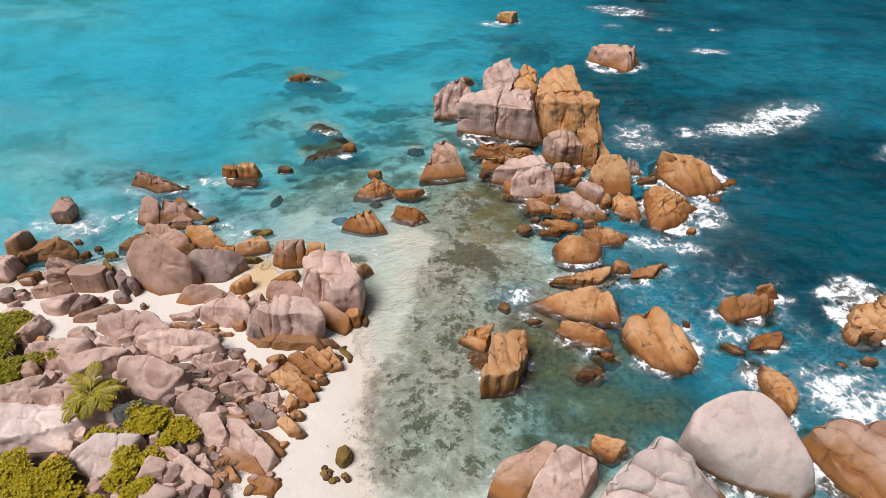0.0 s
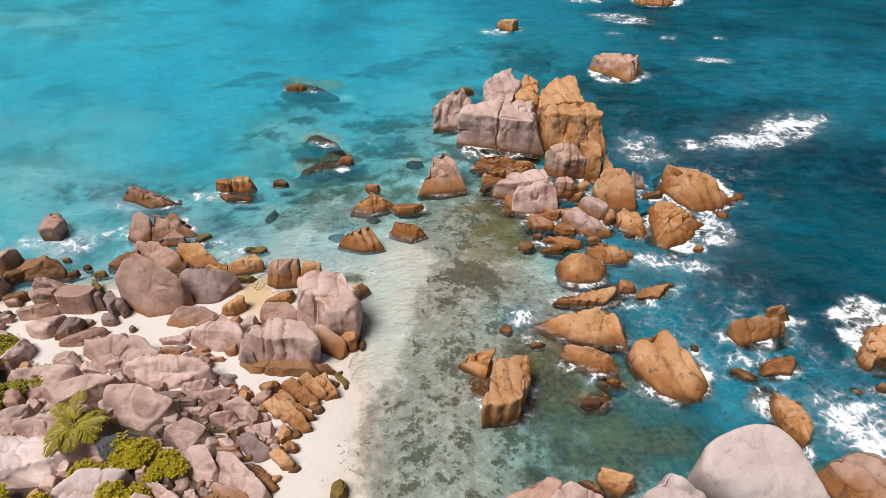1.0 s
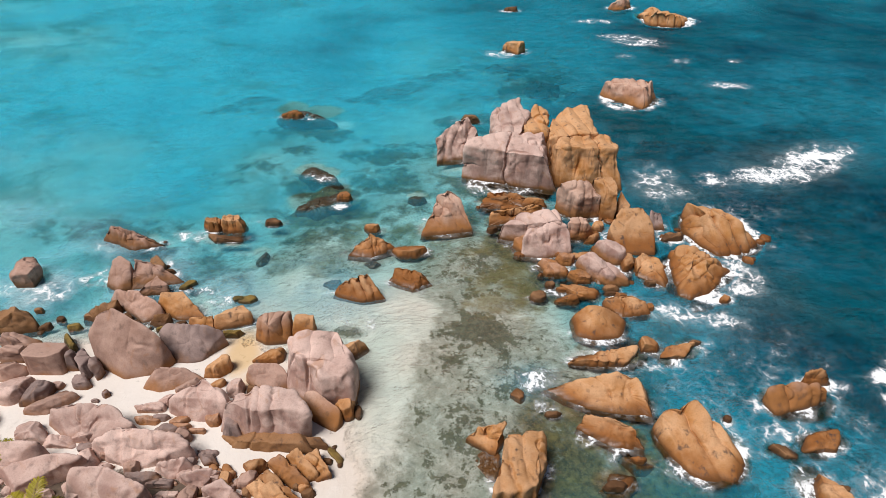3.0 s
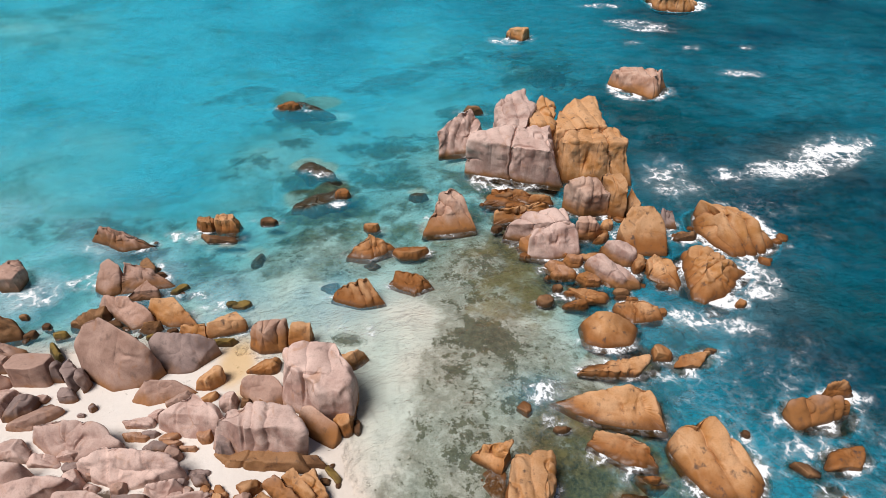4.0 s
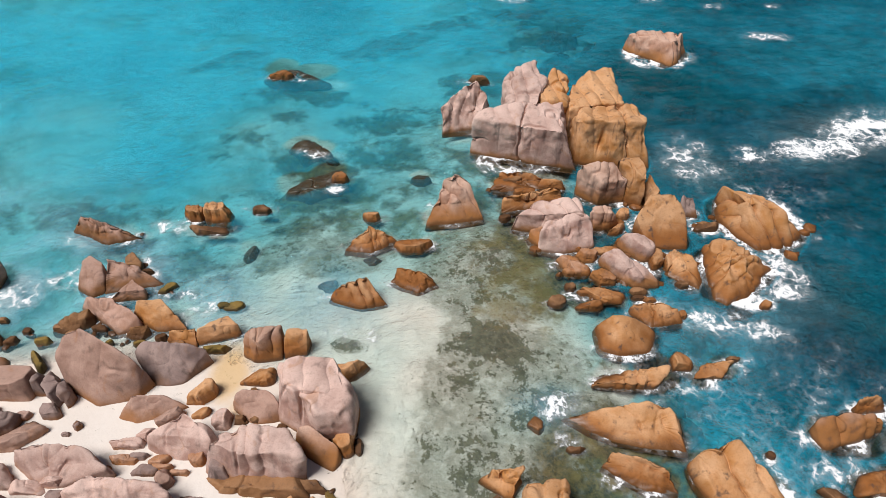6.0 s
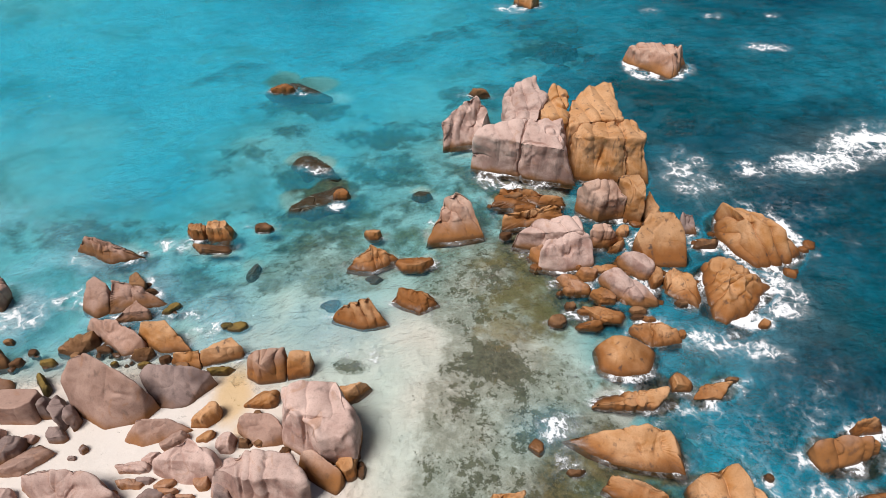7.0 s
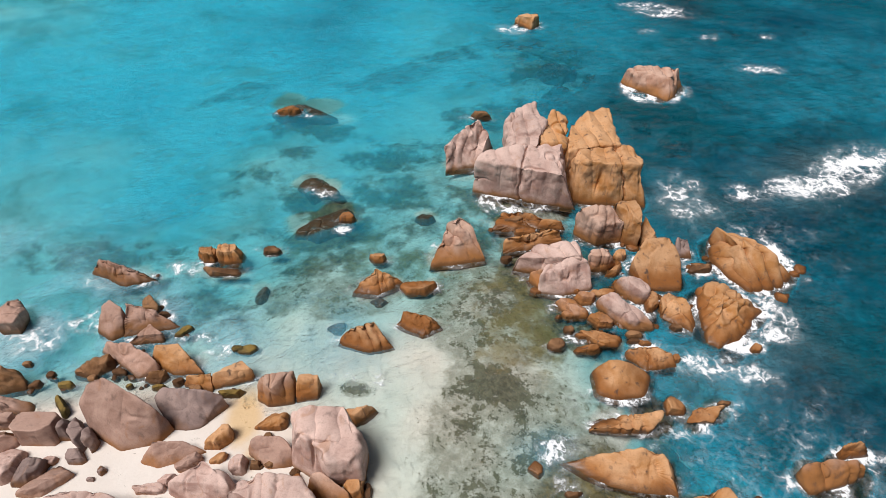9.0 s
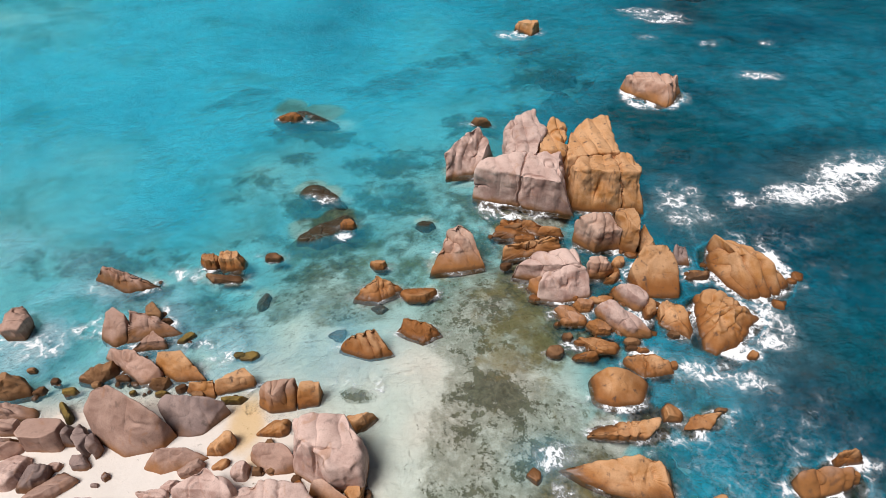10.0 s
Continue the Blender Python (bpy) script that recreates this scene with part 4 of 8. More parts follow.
boulder("boulder", "orange-brown iron-stained granite boulder standing in sea water", RUST, 24.76, 29.76, 0.0, 1.3, (1.35, 1.21, 2.94, 2.46, 0.57, 1.46, 3.15, 2.21), (0.16, -0.31), 11, 973, 24, 4.4, flutes=0.1, run=0.3, knobs=0.1, category="boulder", group="boulders in the surf")
boulder("boulder", "orange-brown granite boulder with deep rounded flutes standing in sea water", RUST, 36.42, 36.18, 0.0, 1.35, (3.74, 5.72, 6.47, 2.27, 3.2, 3.75, 1.8, 1.96), (-0.02, 0.12), 11, 256, 24, 12.5, flutes=0.36, run=0.5, knobs=0.1, category="boulder", group="boulders in the surf")
boulder("rock", "orange-brown iron-stained granite rock awash in shallow sea water", RUST, 33.66, 34.82, 0.0, 0.8, (0.81, 1.06, 0.82, 0.71, 0.52, 0.62, 0.63, 0.51), (-0.11, -0.15), 7, 942, 24, 9.1, category="rock", group="boulders in the surf")
boulder("boulder", "large pale pinkish smooth domed granite boulder standing in sea water", PALE, 20.48, 23.54, 0.0, 5.60, (4.46, 1.98, 2.12, 4.01, 4.49, 2.34, 3.29, 4.8), (0, 0), 0, 263, 14, 5, facets=((0, -90, 2.83), (-90, 53, 1.61), (39, 1, 1.93), (-96, 29, 1.53), (-114, -3, 2.24), (-134, -17, 3.02), (109, 1, 2.5), (93, 1, 2.07), (63, 1, 1.83), (168, 3, 4.5), (23, 14, 2.43), (-66, 17, 2.98), (-107, 9, 2.02), (-112, 58, 2.4)), wear=0.25, category="boulder", group="boulders in the surf")
boulder("boulder", "large pale pinkish granite boulder with draped rounded folds", PALE, 12.83, 20.62, 0.0, 5.00, (6.47, 4.83, 2.22, 2.41, 4.67, 5.55, 3.18, 5.12), (0, 0), 0, 270, 14, 5, facets=((0, -90, 2.6), (-87, 43, 0.97), (71, 2, 2.33), (120, 0, 1.51), (-34, 43, 2.33), (-90, 11, 2.59), (166, 5, 3.52), (-121, 48, 1.86), (-84, 55, 1.41), (-34, 18, 4.14), (124, 12, 1.9), (-179, 23, 3.4), (57, 14, 3.01), (138, 4, 2.4)), flutes=0.14, run=1.25, pitch=1.4, wear=0.6, category="boulder", group="boulders in the surf")
boulder("boulder", "grey granite slab boulder cracked across, rusty at its foot", MIXED, 5.12, 21.86, 0.0, 3.20, (2.32, 2.38, 1.42, 1.61, 2.61, 2.54, 2.06, 1.23), (0, 0), 0, 277, 32, 5, facets=((105, 1, 0.96), (-40, 1, 1.1), (0, -90, 1.92), (-104, 50, 0.44), (-123, 43, 0.76), (151, 3, 1.7), (-63, 23, 0.79), (63, 2, 1.93), (-123, 8, 1.97), (-63, 5, 1.25)), cracks=((20, 30, 0.2),), wear=0.6, category="boulder", group="boulders in the surf")
boulder("boulder", "pink-grey weathered granite boulder standing in sea water", GREY, 7.97, 21.84, 0.0, 3.00, (2.44, 1.93, 1.19, 1.34, 3.22, 3.29, 2.29, 1.67), (0, 0), 0, 963, 30, 5, facets=((-70, 45, 0.66), (-105, 37, 1.0), (0, -90, 1.84), (138, 2, 1.35), (77, 1, 1.09), (-44, 10, 1.3), (119, 1, 1.1), (-105, 8, 1.93), (-61, 56, 0.93), (39, 2, 1.94), (5, 10, 2.11)), flutes=0.04, run=0.8, wear=0.6, category="boulder", group="boulders in the surf")
boulder("boulder", "orange-brown iron-stained granite boulder standing in sea water", RUST, 11.43, 24.32, 0.0, 1.20, (1.39, 0.85, 0.69, 1.29, 1.36, 0.97, 0.91, 1.11), (0, 0), 0, 284, 20, 5, facets=((74, 1, 0.33), (-106, 43, 0.27), (0, -90, 1.16), (-121, 30, 0.37), (-60, 17, 0.65), (164, 3, 1.25), (-121, 3, 0.67), (-60, 3, 0.79), (54, 2, 0.64)), knobs=0.08, category="boulder", group="boulders in the surf")
boulder("rock", "dark wet brown granite rock awash in shallow sea water", DARK, 9.81, 23.87, 0.0, 0.7, (0.95, 0.24, 0.58, 1.16, 1.03, 0.24, 0.47, 0.78), (0.09, -0.29), 7, 970, 24, 9.3, category="rock", group="boulders in the surf")
boulder("boulder", "large grey granite boulder with rusty lobes standing in sea water", MIXED, 28.12, 23.38, 0.0, 3.20, (5.5, 3.27, 2.23, 3.73, 3.52, 3.71, 4.64, 6.18), (0, 0), 0, 291, 18, 5, facets=((0, -90, 1.92), (-77, 51, 1.66), (-116, 62, 0.87), (22, 3, 3.8), (81, 2, 1.85), (-155, 4, 2.38), (69, 2, 2.02), (107, 3, 2.59), (-77, 15, 3.73), (6, 19, 4.22)), flutes=0.15, run=0.8, pitch=1.5, wear=0.6, category="boulder", group="boulders in the surf")
boulder("boulder", "large flat-topped grey granite boulder with rusty foot in the sea", MIXED, 25.84, 92.11, 0.0, 2.80, (4.42, 3.43, 2.78, 4.34, 4.25, 2.14, 3.87, 3.66), (0, 0), 0, 833, 30, 5, facets=((0, -90, 1.76), (73, 5, 1.54), (-132, 3, 1.89), (-118, 36, 1.51), (80, 19, 1.56), (-36, 13, 2.87), (-100, 85, 1.64), (-47, 29, 2.6), (-123, 74, 1.63), (103, 28, 2.42), (150, 4, 4.16), (125, 16, 3.54), (-24, 14, 3.31)), flutes=0.07, run=0.2, pitch=1.2, category="boulder", group="far rocks in the sea")
boulder("boulder", "large orange-brown granite boulder with deep rounded flutes standing in sea water", RUST, 39.98, 127.76, 0.0, 2.01, (6.71, 4.09, 3.27, 5.93, 3.68, 4.63, 3.91, 4.9), (-0.27, -0.15), 11, 840, 24, 8.4, flutes=0.3, run=0.3, knobs=0.1, category="boulder", group="far rocks in the sea")
boulder("boulder", "grey granite boulder with rusty orange foot standing in sea water", MIXED, 33.99, 134.92, 0.0, 1.98, (2.69, 2.0, 0.88, 1.54, 2.74, 2.4, 0.9, 0.87), (0.41, -0.28), 7, 847, 24, 9.2, knobs=0.1, category="boulder", group="far rocks in the sea")
boulder("boulder", "orange-brown iron-stained granite boulder standing in sea water", RUST, 10.54, 111.53, 0.0, 1.59, (2.07, 1.76, 1.08, 1.91, 2.32, 0.88, 1.73, 1.62), (0.06, -0.23), 7, 854, 24, 8, knobs=0.1, category="boulder", group="far rocks in the sea")
boulder("rock", "dark wet brown granite rock awash in shallow sea water", DARK, 11.74, 133.69, 0.0, 0.8, (1.52, 1.06, 0.54, 1.14, 1.54, 1.05, 0.47, 0.96), (0.07, -0.27), 7, 861, 21, 10.4, category="rock", group="far rocks in the sea")
boulder("boulder", "orange-brown iron-stained granite boulder awash in shallow sea water", RUST, -22.53, 86.39, 0.0, 0.79, (1.84, 1.23, 0.54, 1.57, 1.76, 1.15, 0.47, 1.14), (0.25, -0.09), 7, 868, 21, 9.3, knobs=0.1, category="boulder", group="far rocks in the sea")
boulder("rock", "orange-brown iron-stained granite rock awash in shallow sea water", RUST, -12.27, 65.63, 0.0, 0.89, (0.88, 0.73, 0.52, 0.59, 0.79, 0.7, 0.45, 0.78), (0.25, -0.17), 7, 875, 21, 8.3, category="rock", group="far rocks in the sea")
boulder("boulder", "grey granite boulder with rusty orange foot standing in sea water", TIDAL, -40.3, 51.53, 0.0, 1.79, (0.95, 1.16, 1.94, 1.63, 0.98, 1.28, 0.99, 1.65), (-0.11, -0.07), 7, 868, 24, -1.2, knobs=0.1, category="boulder", group="rocks off the beach")
boulder("boulder", "grey granite boulder with rusty orange foot standing in sea water", TIDAL, -33.18, 57.51, 0.0, 1.70, (3.67, 2.18, 0.85, 2.73, 3.37, 2.04, 1.5, 3.01), (0, 0), 0, 875, 20, 5, facets=((0, -90, 1.35), (77, 1, 0.46), (-115, 25, 0.58), (-94, 50, 0.38), (-72, 46, 0.68), (-115, 4, 0.89), (107, 2, 1.39), (-72, 6, 1.56), (119, 8, 1.84)), flutes=0.12, run=0.2, pitch=0.9, knobs=0.1, category="boulder", group="rocks off the beach")
boulder("boulder", "orange-brown iron-stained granite boulder standing in sea water", RUST, -25.38, 60.07, 0.0, 1.29, (1.09, 0.85, 0.77, 1.28, 1.08, 0.7, 0.77, 1.12), (0.01, -0.03), 7, 882, 30, 2.5, flutes=0.12, run=0.1, knobs=0.1, category="boulder", group="rocks off the beach")
boulder("boulder", "orange-brown iron-stained granite boulder standing in sea water", RUST, -23.17, 59.95, 0.0, 1.4, (1.31, 1.26, 1.1, 1.48, 1.33, 1.16, 0.61, 1.42), (0.02, -0.1), 7, 571, 30, 8, flutes=0.12, run=0.1, knobs=0.1, category="boulder", group="rocks off the beach")
boulder("rock_slab", "dark wet brown granite slab awash in shallow sea water", DARK, -23.4, 58.14, 0.0, 0.4, (2.14, 1.24, 0.3, 2.41, 2.79, 1.23, 0.62, 1.86), (-0.16, -0.23), 11, 578, 21, 5, category="rock slab", group="rocks off the beach")
boulder("rock", "dark wet brown granite rock awash in shallow sea water", DARK, -19.15, 60.8, 0.0, 0.6, (1.02, 0.68, 0.48, 0.68, 0.88, 0.72, 0.38, 0.72), (0.04, -0.1), 7, 889, 21, 9.8, category="rock", group="rocks off the beach")
boulder("rock", "orange-brown iron-stained granite rock awash in shallow sea water", RUST, -8.47, 59.77, 0.0, 0.9, (0.8, 0.71, 0.3, 0.74, 0.96, 0.47, 0.38, 0.63), (-0.0, -0.04), 7, 882, 21, 7.6, category="rock", group="rocks off the beach")
boulder("boulder", "orange-brown iron-stained granite boulder standing in sea water", RUST, -7.82, 56.44, 0.0, 1.60, (2.27, 1.82, 0.89, 1.28, 2.86, 2.77, 1.34, 1.4), (0, 0), 0, 889, 20, 5, facets=((0, -90, 1.31), (-96, 52, 0.32), (133, 2, 1.13), (-75, 54, 0.21), (79, 1, 0.73), (-56, 36, 0.43), (-56, 4, 0.94), (-96, 5, 1.24)), flutes=0.14, run=0.4, pitch=0.9, knobs=0.1, category="boulder", group="rocks off the beach")
boulder("rock_slab", "orange-brown iron-stained granite slab awash in shallow sea water", RUST, -4.29, 55.97, 0.0, 0.6, (1.86, 1.97, 0.7, 1.65, 1.81, 1.23, 0.67, 1.09), (0.06, -0.34), 11, 578, 24, 11.3, knobs=0.1, category="rock slab", group="rocks off the beach")
boulder("boulder", "orange-brown granite boulder with deep rounded flutes standing in sea water", RUST, -8.32, 49.78, 0.0, 2.10, (2.43, 1.26, 1.03, 2.04, 2.94, 2.12, 1.16, 2.18), (0, 0), 0, 896, 22, 5, facets=((0, -90, 1.5), (48, 2, 1.09), (100, 1, 0.9), (-101, 46, 0.22), (-110, 35, 0.39), (-78, 21, 0.74), (126, 3, 1.57), (-110, 4, 0.97), (-78, 4, 1.03), (30, 20, 1.31)), flutes=0.18, run=0.5, pitch=0.75, wear=0.7, category="boulder", group="rocks off the beach")
boulder("boulder", "orange-brown iron-stained granite boulder standing in sea water", RUST, -4.00, 51.63, 0.0, 1.30, (2.34, 1.46, 0.91, 1.75, 2.31, 1.66, 1.33, 1.85), (0, 0), 0, 903, 18, 5, facets=((0, -90, 1.19), (76, 1, 0.5), (-101, 54, 0.31), (-117, 41, 0.45), (-63, 35, 0.74), (144, 4, 1.76), (63, 2, 0.78), (-117, 4, 0.98), (-63, 5, 1.21)), flutes=0.12, run=0.3, pitch=0.9, knobs=0.08, category="boulder", group="rocks off the beach")
boulder("boulder", "brown-stained granite boulder with wet foot at the shore", TIDAL, -31.29, 51.56, 0.0, 2.30, (1.24, 1.19, 1.28, 1.24, 1.42, 1.63, 1.83, 1.72), (0, 0), 0, 889, 14, 5, facets=((0, -90, 1.57), (-93, 50, 0.45), (5, 2, 1.09), (-118, 38, 0.56), (167, 2, 1.12), (62, 1, 1.01), (123, 1, 1.14), (-54, 37, 0.77), (-118, 5, 1.3), (-93, 61, 0.68), (-54, 6, 1.52)), wear=0.7, category="boulder", group="rocks at the shore")
boulder("boulder", "brown-stained granite boulder with wet foot at the shore", TIDAL, -28.41, 51.76, 0.0, 2.00, (3.28, 2.05, 0.83, 1.95, 1.93, 2.32, 1.4, 2.59), (0, 0), 0, 896, 24, 5, facets=((0, -90, 1.46), (-80, 47, 0.2), (-177, 3, 1.85), (83, 1, 0.64), (67, 2, 0.87), (-79, 4, 1.05), (-39, 63, 0.55)), flutes=0.08, run=0.5, knobs=0.08, category="boulder", group="rocks at the shore")
boulder("rock", "dark wet brown granite rock awash in shallow sea water", DARK, -28.9, 53.64, 0.0, 0.8, (1.02, 0.58, 1.25, 1.1, 0.72, 0.61, 0.7, 1.25), (-0.09, -0.11), 7, 585, 24, 2.6, category="rock", group="rocks at the shore")
boulder("boulder", "brown-stained granite boulder with wet foot at the shore", TIDAL, -27.58, 49.95, 0.0, 1.50, (1.38, 1.0, 0.8, 1.01, 2.01, 1.84, 0.59, 1.2), (0, 0), 0, 903, 26, 5, facets=((122, 1, 0.55), (0, -90, 1.27), (-84, 18, 0.23), (57, 1, 0.76), (-85, 1, 0.39), (-85, 57, 0.37), (141, 28, 0.72), (9, 2, 1.27), (-6, 6, 1.27)), category="boulder", group="rocks at the shore")
boulder("boulder", "brown-stained granite boulder with wet foot at the shore", TIDAL, -28.09, 47.72, 0.0, 1.60, (2.61, 1.38, 1.14, 3.31, 3.55, 1.72, 1.83, 2.72), (0, 0), 0, 910, 28, 5, facets=((-103, 52, 0.46), (0, -90, 1.31), (-124, 20, 0.74), (61, 1, 0.67), (83, 1, 0.78), (-124, 4, 0.96), (-98, 68, 0.64), (-72, 26, 1.44), (-72, 7, 1.81), (5, 4, 2.41), (102, 8, 1.68), (-18, 11, 2.57)), wear=0.8, category="boulder", group="rocks at the shore")
boulder("boulder", "brown-stained granite boulder with wet foot at the shore", RUST, -24.31, 47.54, 0.0, 1.60, (2.64, 1.06, 1.17, 2.04, 2.39, 1.73, 1.26, 2.67), (0, 0), 0, 917, 28, 5, facets=((0, -90, 1.31), (-92, 48, 0.33), (49, 2, 0.87), (-116, 31, 0.6), (99, 2, 1.13), (-59, 75, 0.51), (158, 3, 2.13), (-116, 4, 1.02), (-87, 4, 1.16), (174, 9, 2.13)), wear=0.8, category="boulder", group="rocks at the shore")
boulder("rock", "dark wet brown granite rock at the shore", DARK, -25.43, 45.98, 0.0, 1.00, (0.88, 0.81, 0.4, 0.81, 1.32, 1.05, 0.66, 0.61), (0, 0), 0, 606, 20, 5, facets=((100, 0, 0.25), (0, -90, 1.08), (-80, 42, 0.23), (-108, 27, 0.31), (114, 1, 0.37), (-108, 2, 0.54), (-46, 19, 0.42), (-46, 2, 0.56), (17, 2, 0.81)), category="rock", group="rocks at the shore")
boulder("boulder", "dark wet olive-brown granite boulder at the shore", DARK, -30.90, 46.89, 0.0, 1.40, (1.45, 1.51, 0.86, 1.0, 1.99, 1.82, 1.14, 0.86), (0, 0), 0, 924, 20, 5, facets=((109, 1, 0.39), (0, -90, 1.23), (-84, 52, 0.26), (-43, 19, 0.59), (-105, 41, 0.42), (124, 2, 0.6), (-105, 4, 1.0), (-43, 3, 0.77), (18, 2, 1.44), (3, 6, 1.33)), knobs=0.1, category="boulder", group="rocks at the shore")
boulder("rock", "olive weed-covered granite rock on white beach sand", MOSSY, -32.14, 43.11, 0.22, 0.71, (0.75, 0.32, 0.9, 1.16, 0.78, 0.23, 0.77, 1.34), (-0.01, 0.09), 7, 613, 21, 5.9, category="rock", group="rocks at the shore")
boulder("rock", "olive weed-covered granite rock awash in shallow sea water", MOSSY, -24.81, 50.78, 0.0, 0.5, (0.67, 0.85, 0.54, 0.31, 1.04, 0.89, 0.47, 0.26), (-0.08, 0.12), 7, 931, 21, 9.7, category="rock", group="rocks at the shore")
boulder("boulder", "brown-stained granite boulder with wet foot at the shore", RUST, -21.61, 45.55, 0.0, 1.20, (1.17, 1.06, 0.33, 1.02, 1.66, 1.35, 0.78, 1.28), (0, 0), 0, 938, 28, 5, facets=((92, 1, 0.26), (-101, 25, 0.3), (-91, 40, 0.27), (0, -90, 1.16), (-101, 2, 0.53), (-7, 7, 0.99), (140, 3, 1.05)), category="boulder", group="rocks at the shore")
boulder("boulder", "brown-stained granite boulder with wet foot at the shore", RUST, -18.95, 46.09, 0.0, 1.50, (1.54, 1.23, 0.97, 1.11, 1.87, 2.06, 1.08, 1.17), (0, 0), 0, 945, 30, 5, facets=((117, 1, 0.57), (-83, 32, 0.38), (0, -90, 1.27), (-75, 16, 0.38), (-88, 75, 0.67), (51, 2, 1.1), (-75, 2, 0.53), (-177, 3, 1.83), (-14, 2, 1.4), (-164, 8, 1.86), (-31, 5, 1.22)), wear=0.8, category="boulder", group="rocks at the shore")
boulder("rock", "olive weed-covered granite rock awash in shallow sea water", MOSSY, -18.96, 44.58, 0.0, 0.5, (1.21, 1.0, 0.26, 0.95, 1.44, 0.72, 0.3, 0.7), (0.01, -0.21), 7, 634, 21, 11.1, category="rock", group="rocks at the shore")
boulder("boulder", "large smooth kite-shaped pinkish-brown granite boulder on white beach sand", DUSKY, -25.63, 41.62, 0.33, 4.17, (3.19, 2.06, 1.73, 3.36, 3.14, 2.84, 2.31, 2.84), (0, 0), 0, 805, 30, 5, facets=((67, 1, 0.95), (-103, 40, 0.79), (0, -90, 2.28), (-74, 22, 1.26), (-173, -14, 3.41), (95, 1, 1.81), (-115, 22, 1.39), (-84, 32, 0.98), (148, 2, 3.42), (-28, 9, 2.53), (-74, 7, 1.81), (-115, 8, 1.91), (60, 22, 1.56), (-131, 11, 2.29)), wear=0.45, category="boulder", group="beach boulders")
boulder("boulder", "dusky grey granite boulder on white beach sand", SLATE, -21.49, 43.01, 0.14, 2.16, (2.74, 2.31, 1.0, 2.43, 2.93, 2.2, 1.91, 1.77), (0, 0), 0, 812, 28, 5, facets=((85, 2, 0.75), (0, -90, 1.52), (-89, 47, 0.6), (-140, 4, 2.04), (-44, 6, 1.59), (-72, 42, 0.77), (-96, 62, 0.87), (148, 3, 2.52), (-84, 6, 1.6), (-20, 3, 2.32)), wear=0.6, flutes=0.04, run=0.2, category="boulder", group="beach boulders")
boulder("boulder", "grey-brown granite boulder with upright flutes in shallow water", MIXED, -15.32, 44.50, 0.0, 2.40, (1.67, 1.89, 1.09, 1.08, 1.58, 1.45, 1.1, 1.73), (0, 0), 0, 819, 28, 5, facets=((100, 1, 0.77), (0, -90, 1.61), (-45, 31, 0.95), (1, 2, 1.58), (-82, 6, 0.86), (145, 0, 1.08), (-56, 78, 1.26), (-126, 17, 0.9), (-121, 4, 1.08), (-130, 58, 1.31), (171, 6, 1.31)), flutes=0.1, run=0.0, pitch=0.9, wear=0.7, category="boulder", group="beach boulders")
boulder("boulder", "orange-brown iron-stained granite boulder in shallow water", RUST, -12.68, 44.84, 0.0, 1.90, (0.93, 1.09, 0.61, 0.9, 1.05, 1.5, 1.07, 1.04), (0, 0), 0, 508, 28, 5, facets=((93, 1, 0.54), (169, -2, 0.88), (-90, 35, 0.43), (-78, 24, 0.44), (-4, 0, 0.88), (0, -90, 1.42), (-78, 3, 0.76), (155, 1, 0.88), (-90, 54, 0.66), (-79, 67, 0.84), (-179, 4, 0.97), (-19, 4, 0.87)), wear=0.7, category="boulder", group="beach boulders")
boulder("boulder", "large pink-grey granite boulder with upright pleats on the sand", GREY, -10.13, 39.40, 0.0, 4.60, (3.19, 2.43, 1.95, 3.22, 2.97, 2.84, 2.57, 3.59), (0, 0), 0, 826, 36, 5, facets=((0, -90, 2.45), (22, 3, 2.1), (94, 1, 1.83), (-94, 21, 1.51), (179, 2, 2.88), (-98, 75, 2.3), (-123, 16, 1.75), (-160, 13, 2.51), (-57, 15, 2.57), (-32, 82, 2.56), (-159, 67, 2.78), (-97, 8, 1.92), (-9, 13, 2.83)), flutes=0.07, run=0.1, pitch=1.7, wear=0.7, category="boulder", group="beach boulders")
boulder("boulder", "orange-brown iron-stained granite boulder standing in sea water", RUST, -8.21, 42.69, 0.0, 1.29, (1.34, 1.03, 0.45, 1.09, 1.37, 0.81, 0.8, 0.45), (0.53, -0.29), 11, 515, 24, 9.1, knobs=0.1, category="boulder", group="beach boulders")
boulder("boulder", "orange-brown iron-stained granite boulder standing in sea water", RUST, -7.95, 37.23, 0.0, 1.24, (0.56, 1.97, 3.84, 3.12, 0.79, 0.95, 1.29, 1.01), (0.14, 0.1), 7, 522, 24, 4.8, knobs=0.1, category="boulder", group="beach boulders")
boulder("boulder", "smooth oblong grey granite boulder with rusty foot on the sand", MIXED, -9.70, 36.29, 0.0, 1.90, (1.78, 0.99, 1.12, 1.79, 2.08, 1.22, 1.53, 1.92), (0, 0), 0, 833, 14, 5, facets=((59, 1, 0.63), (-98, 47, 0.35), (0, -90, 1.42), (-124, 24, 0.48), (-113, 32, 0.37), (96, 1, 1.13), (140, 2, 1.76), (-120, 3, 0.78), (-84, 64, 0.58), (-37, 20, 1.43), (19, 2, 1.39), (-36, 7, 1.68), (159, 8, 1.84), (4, 7, 1.55)), wear=0.4, category="boulder", group="beach boulders")
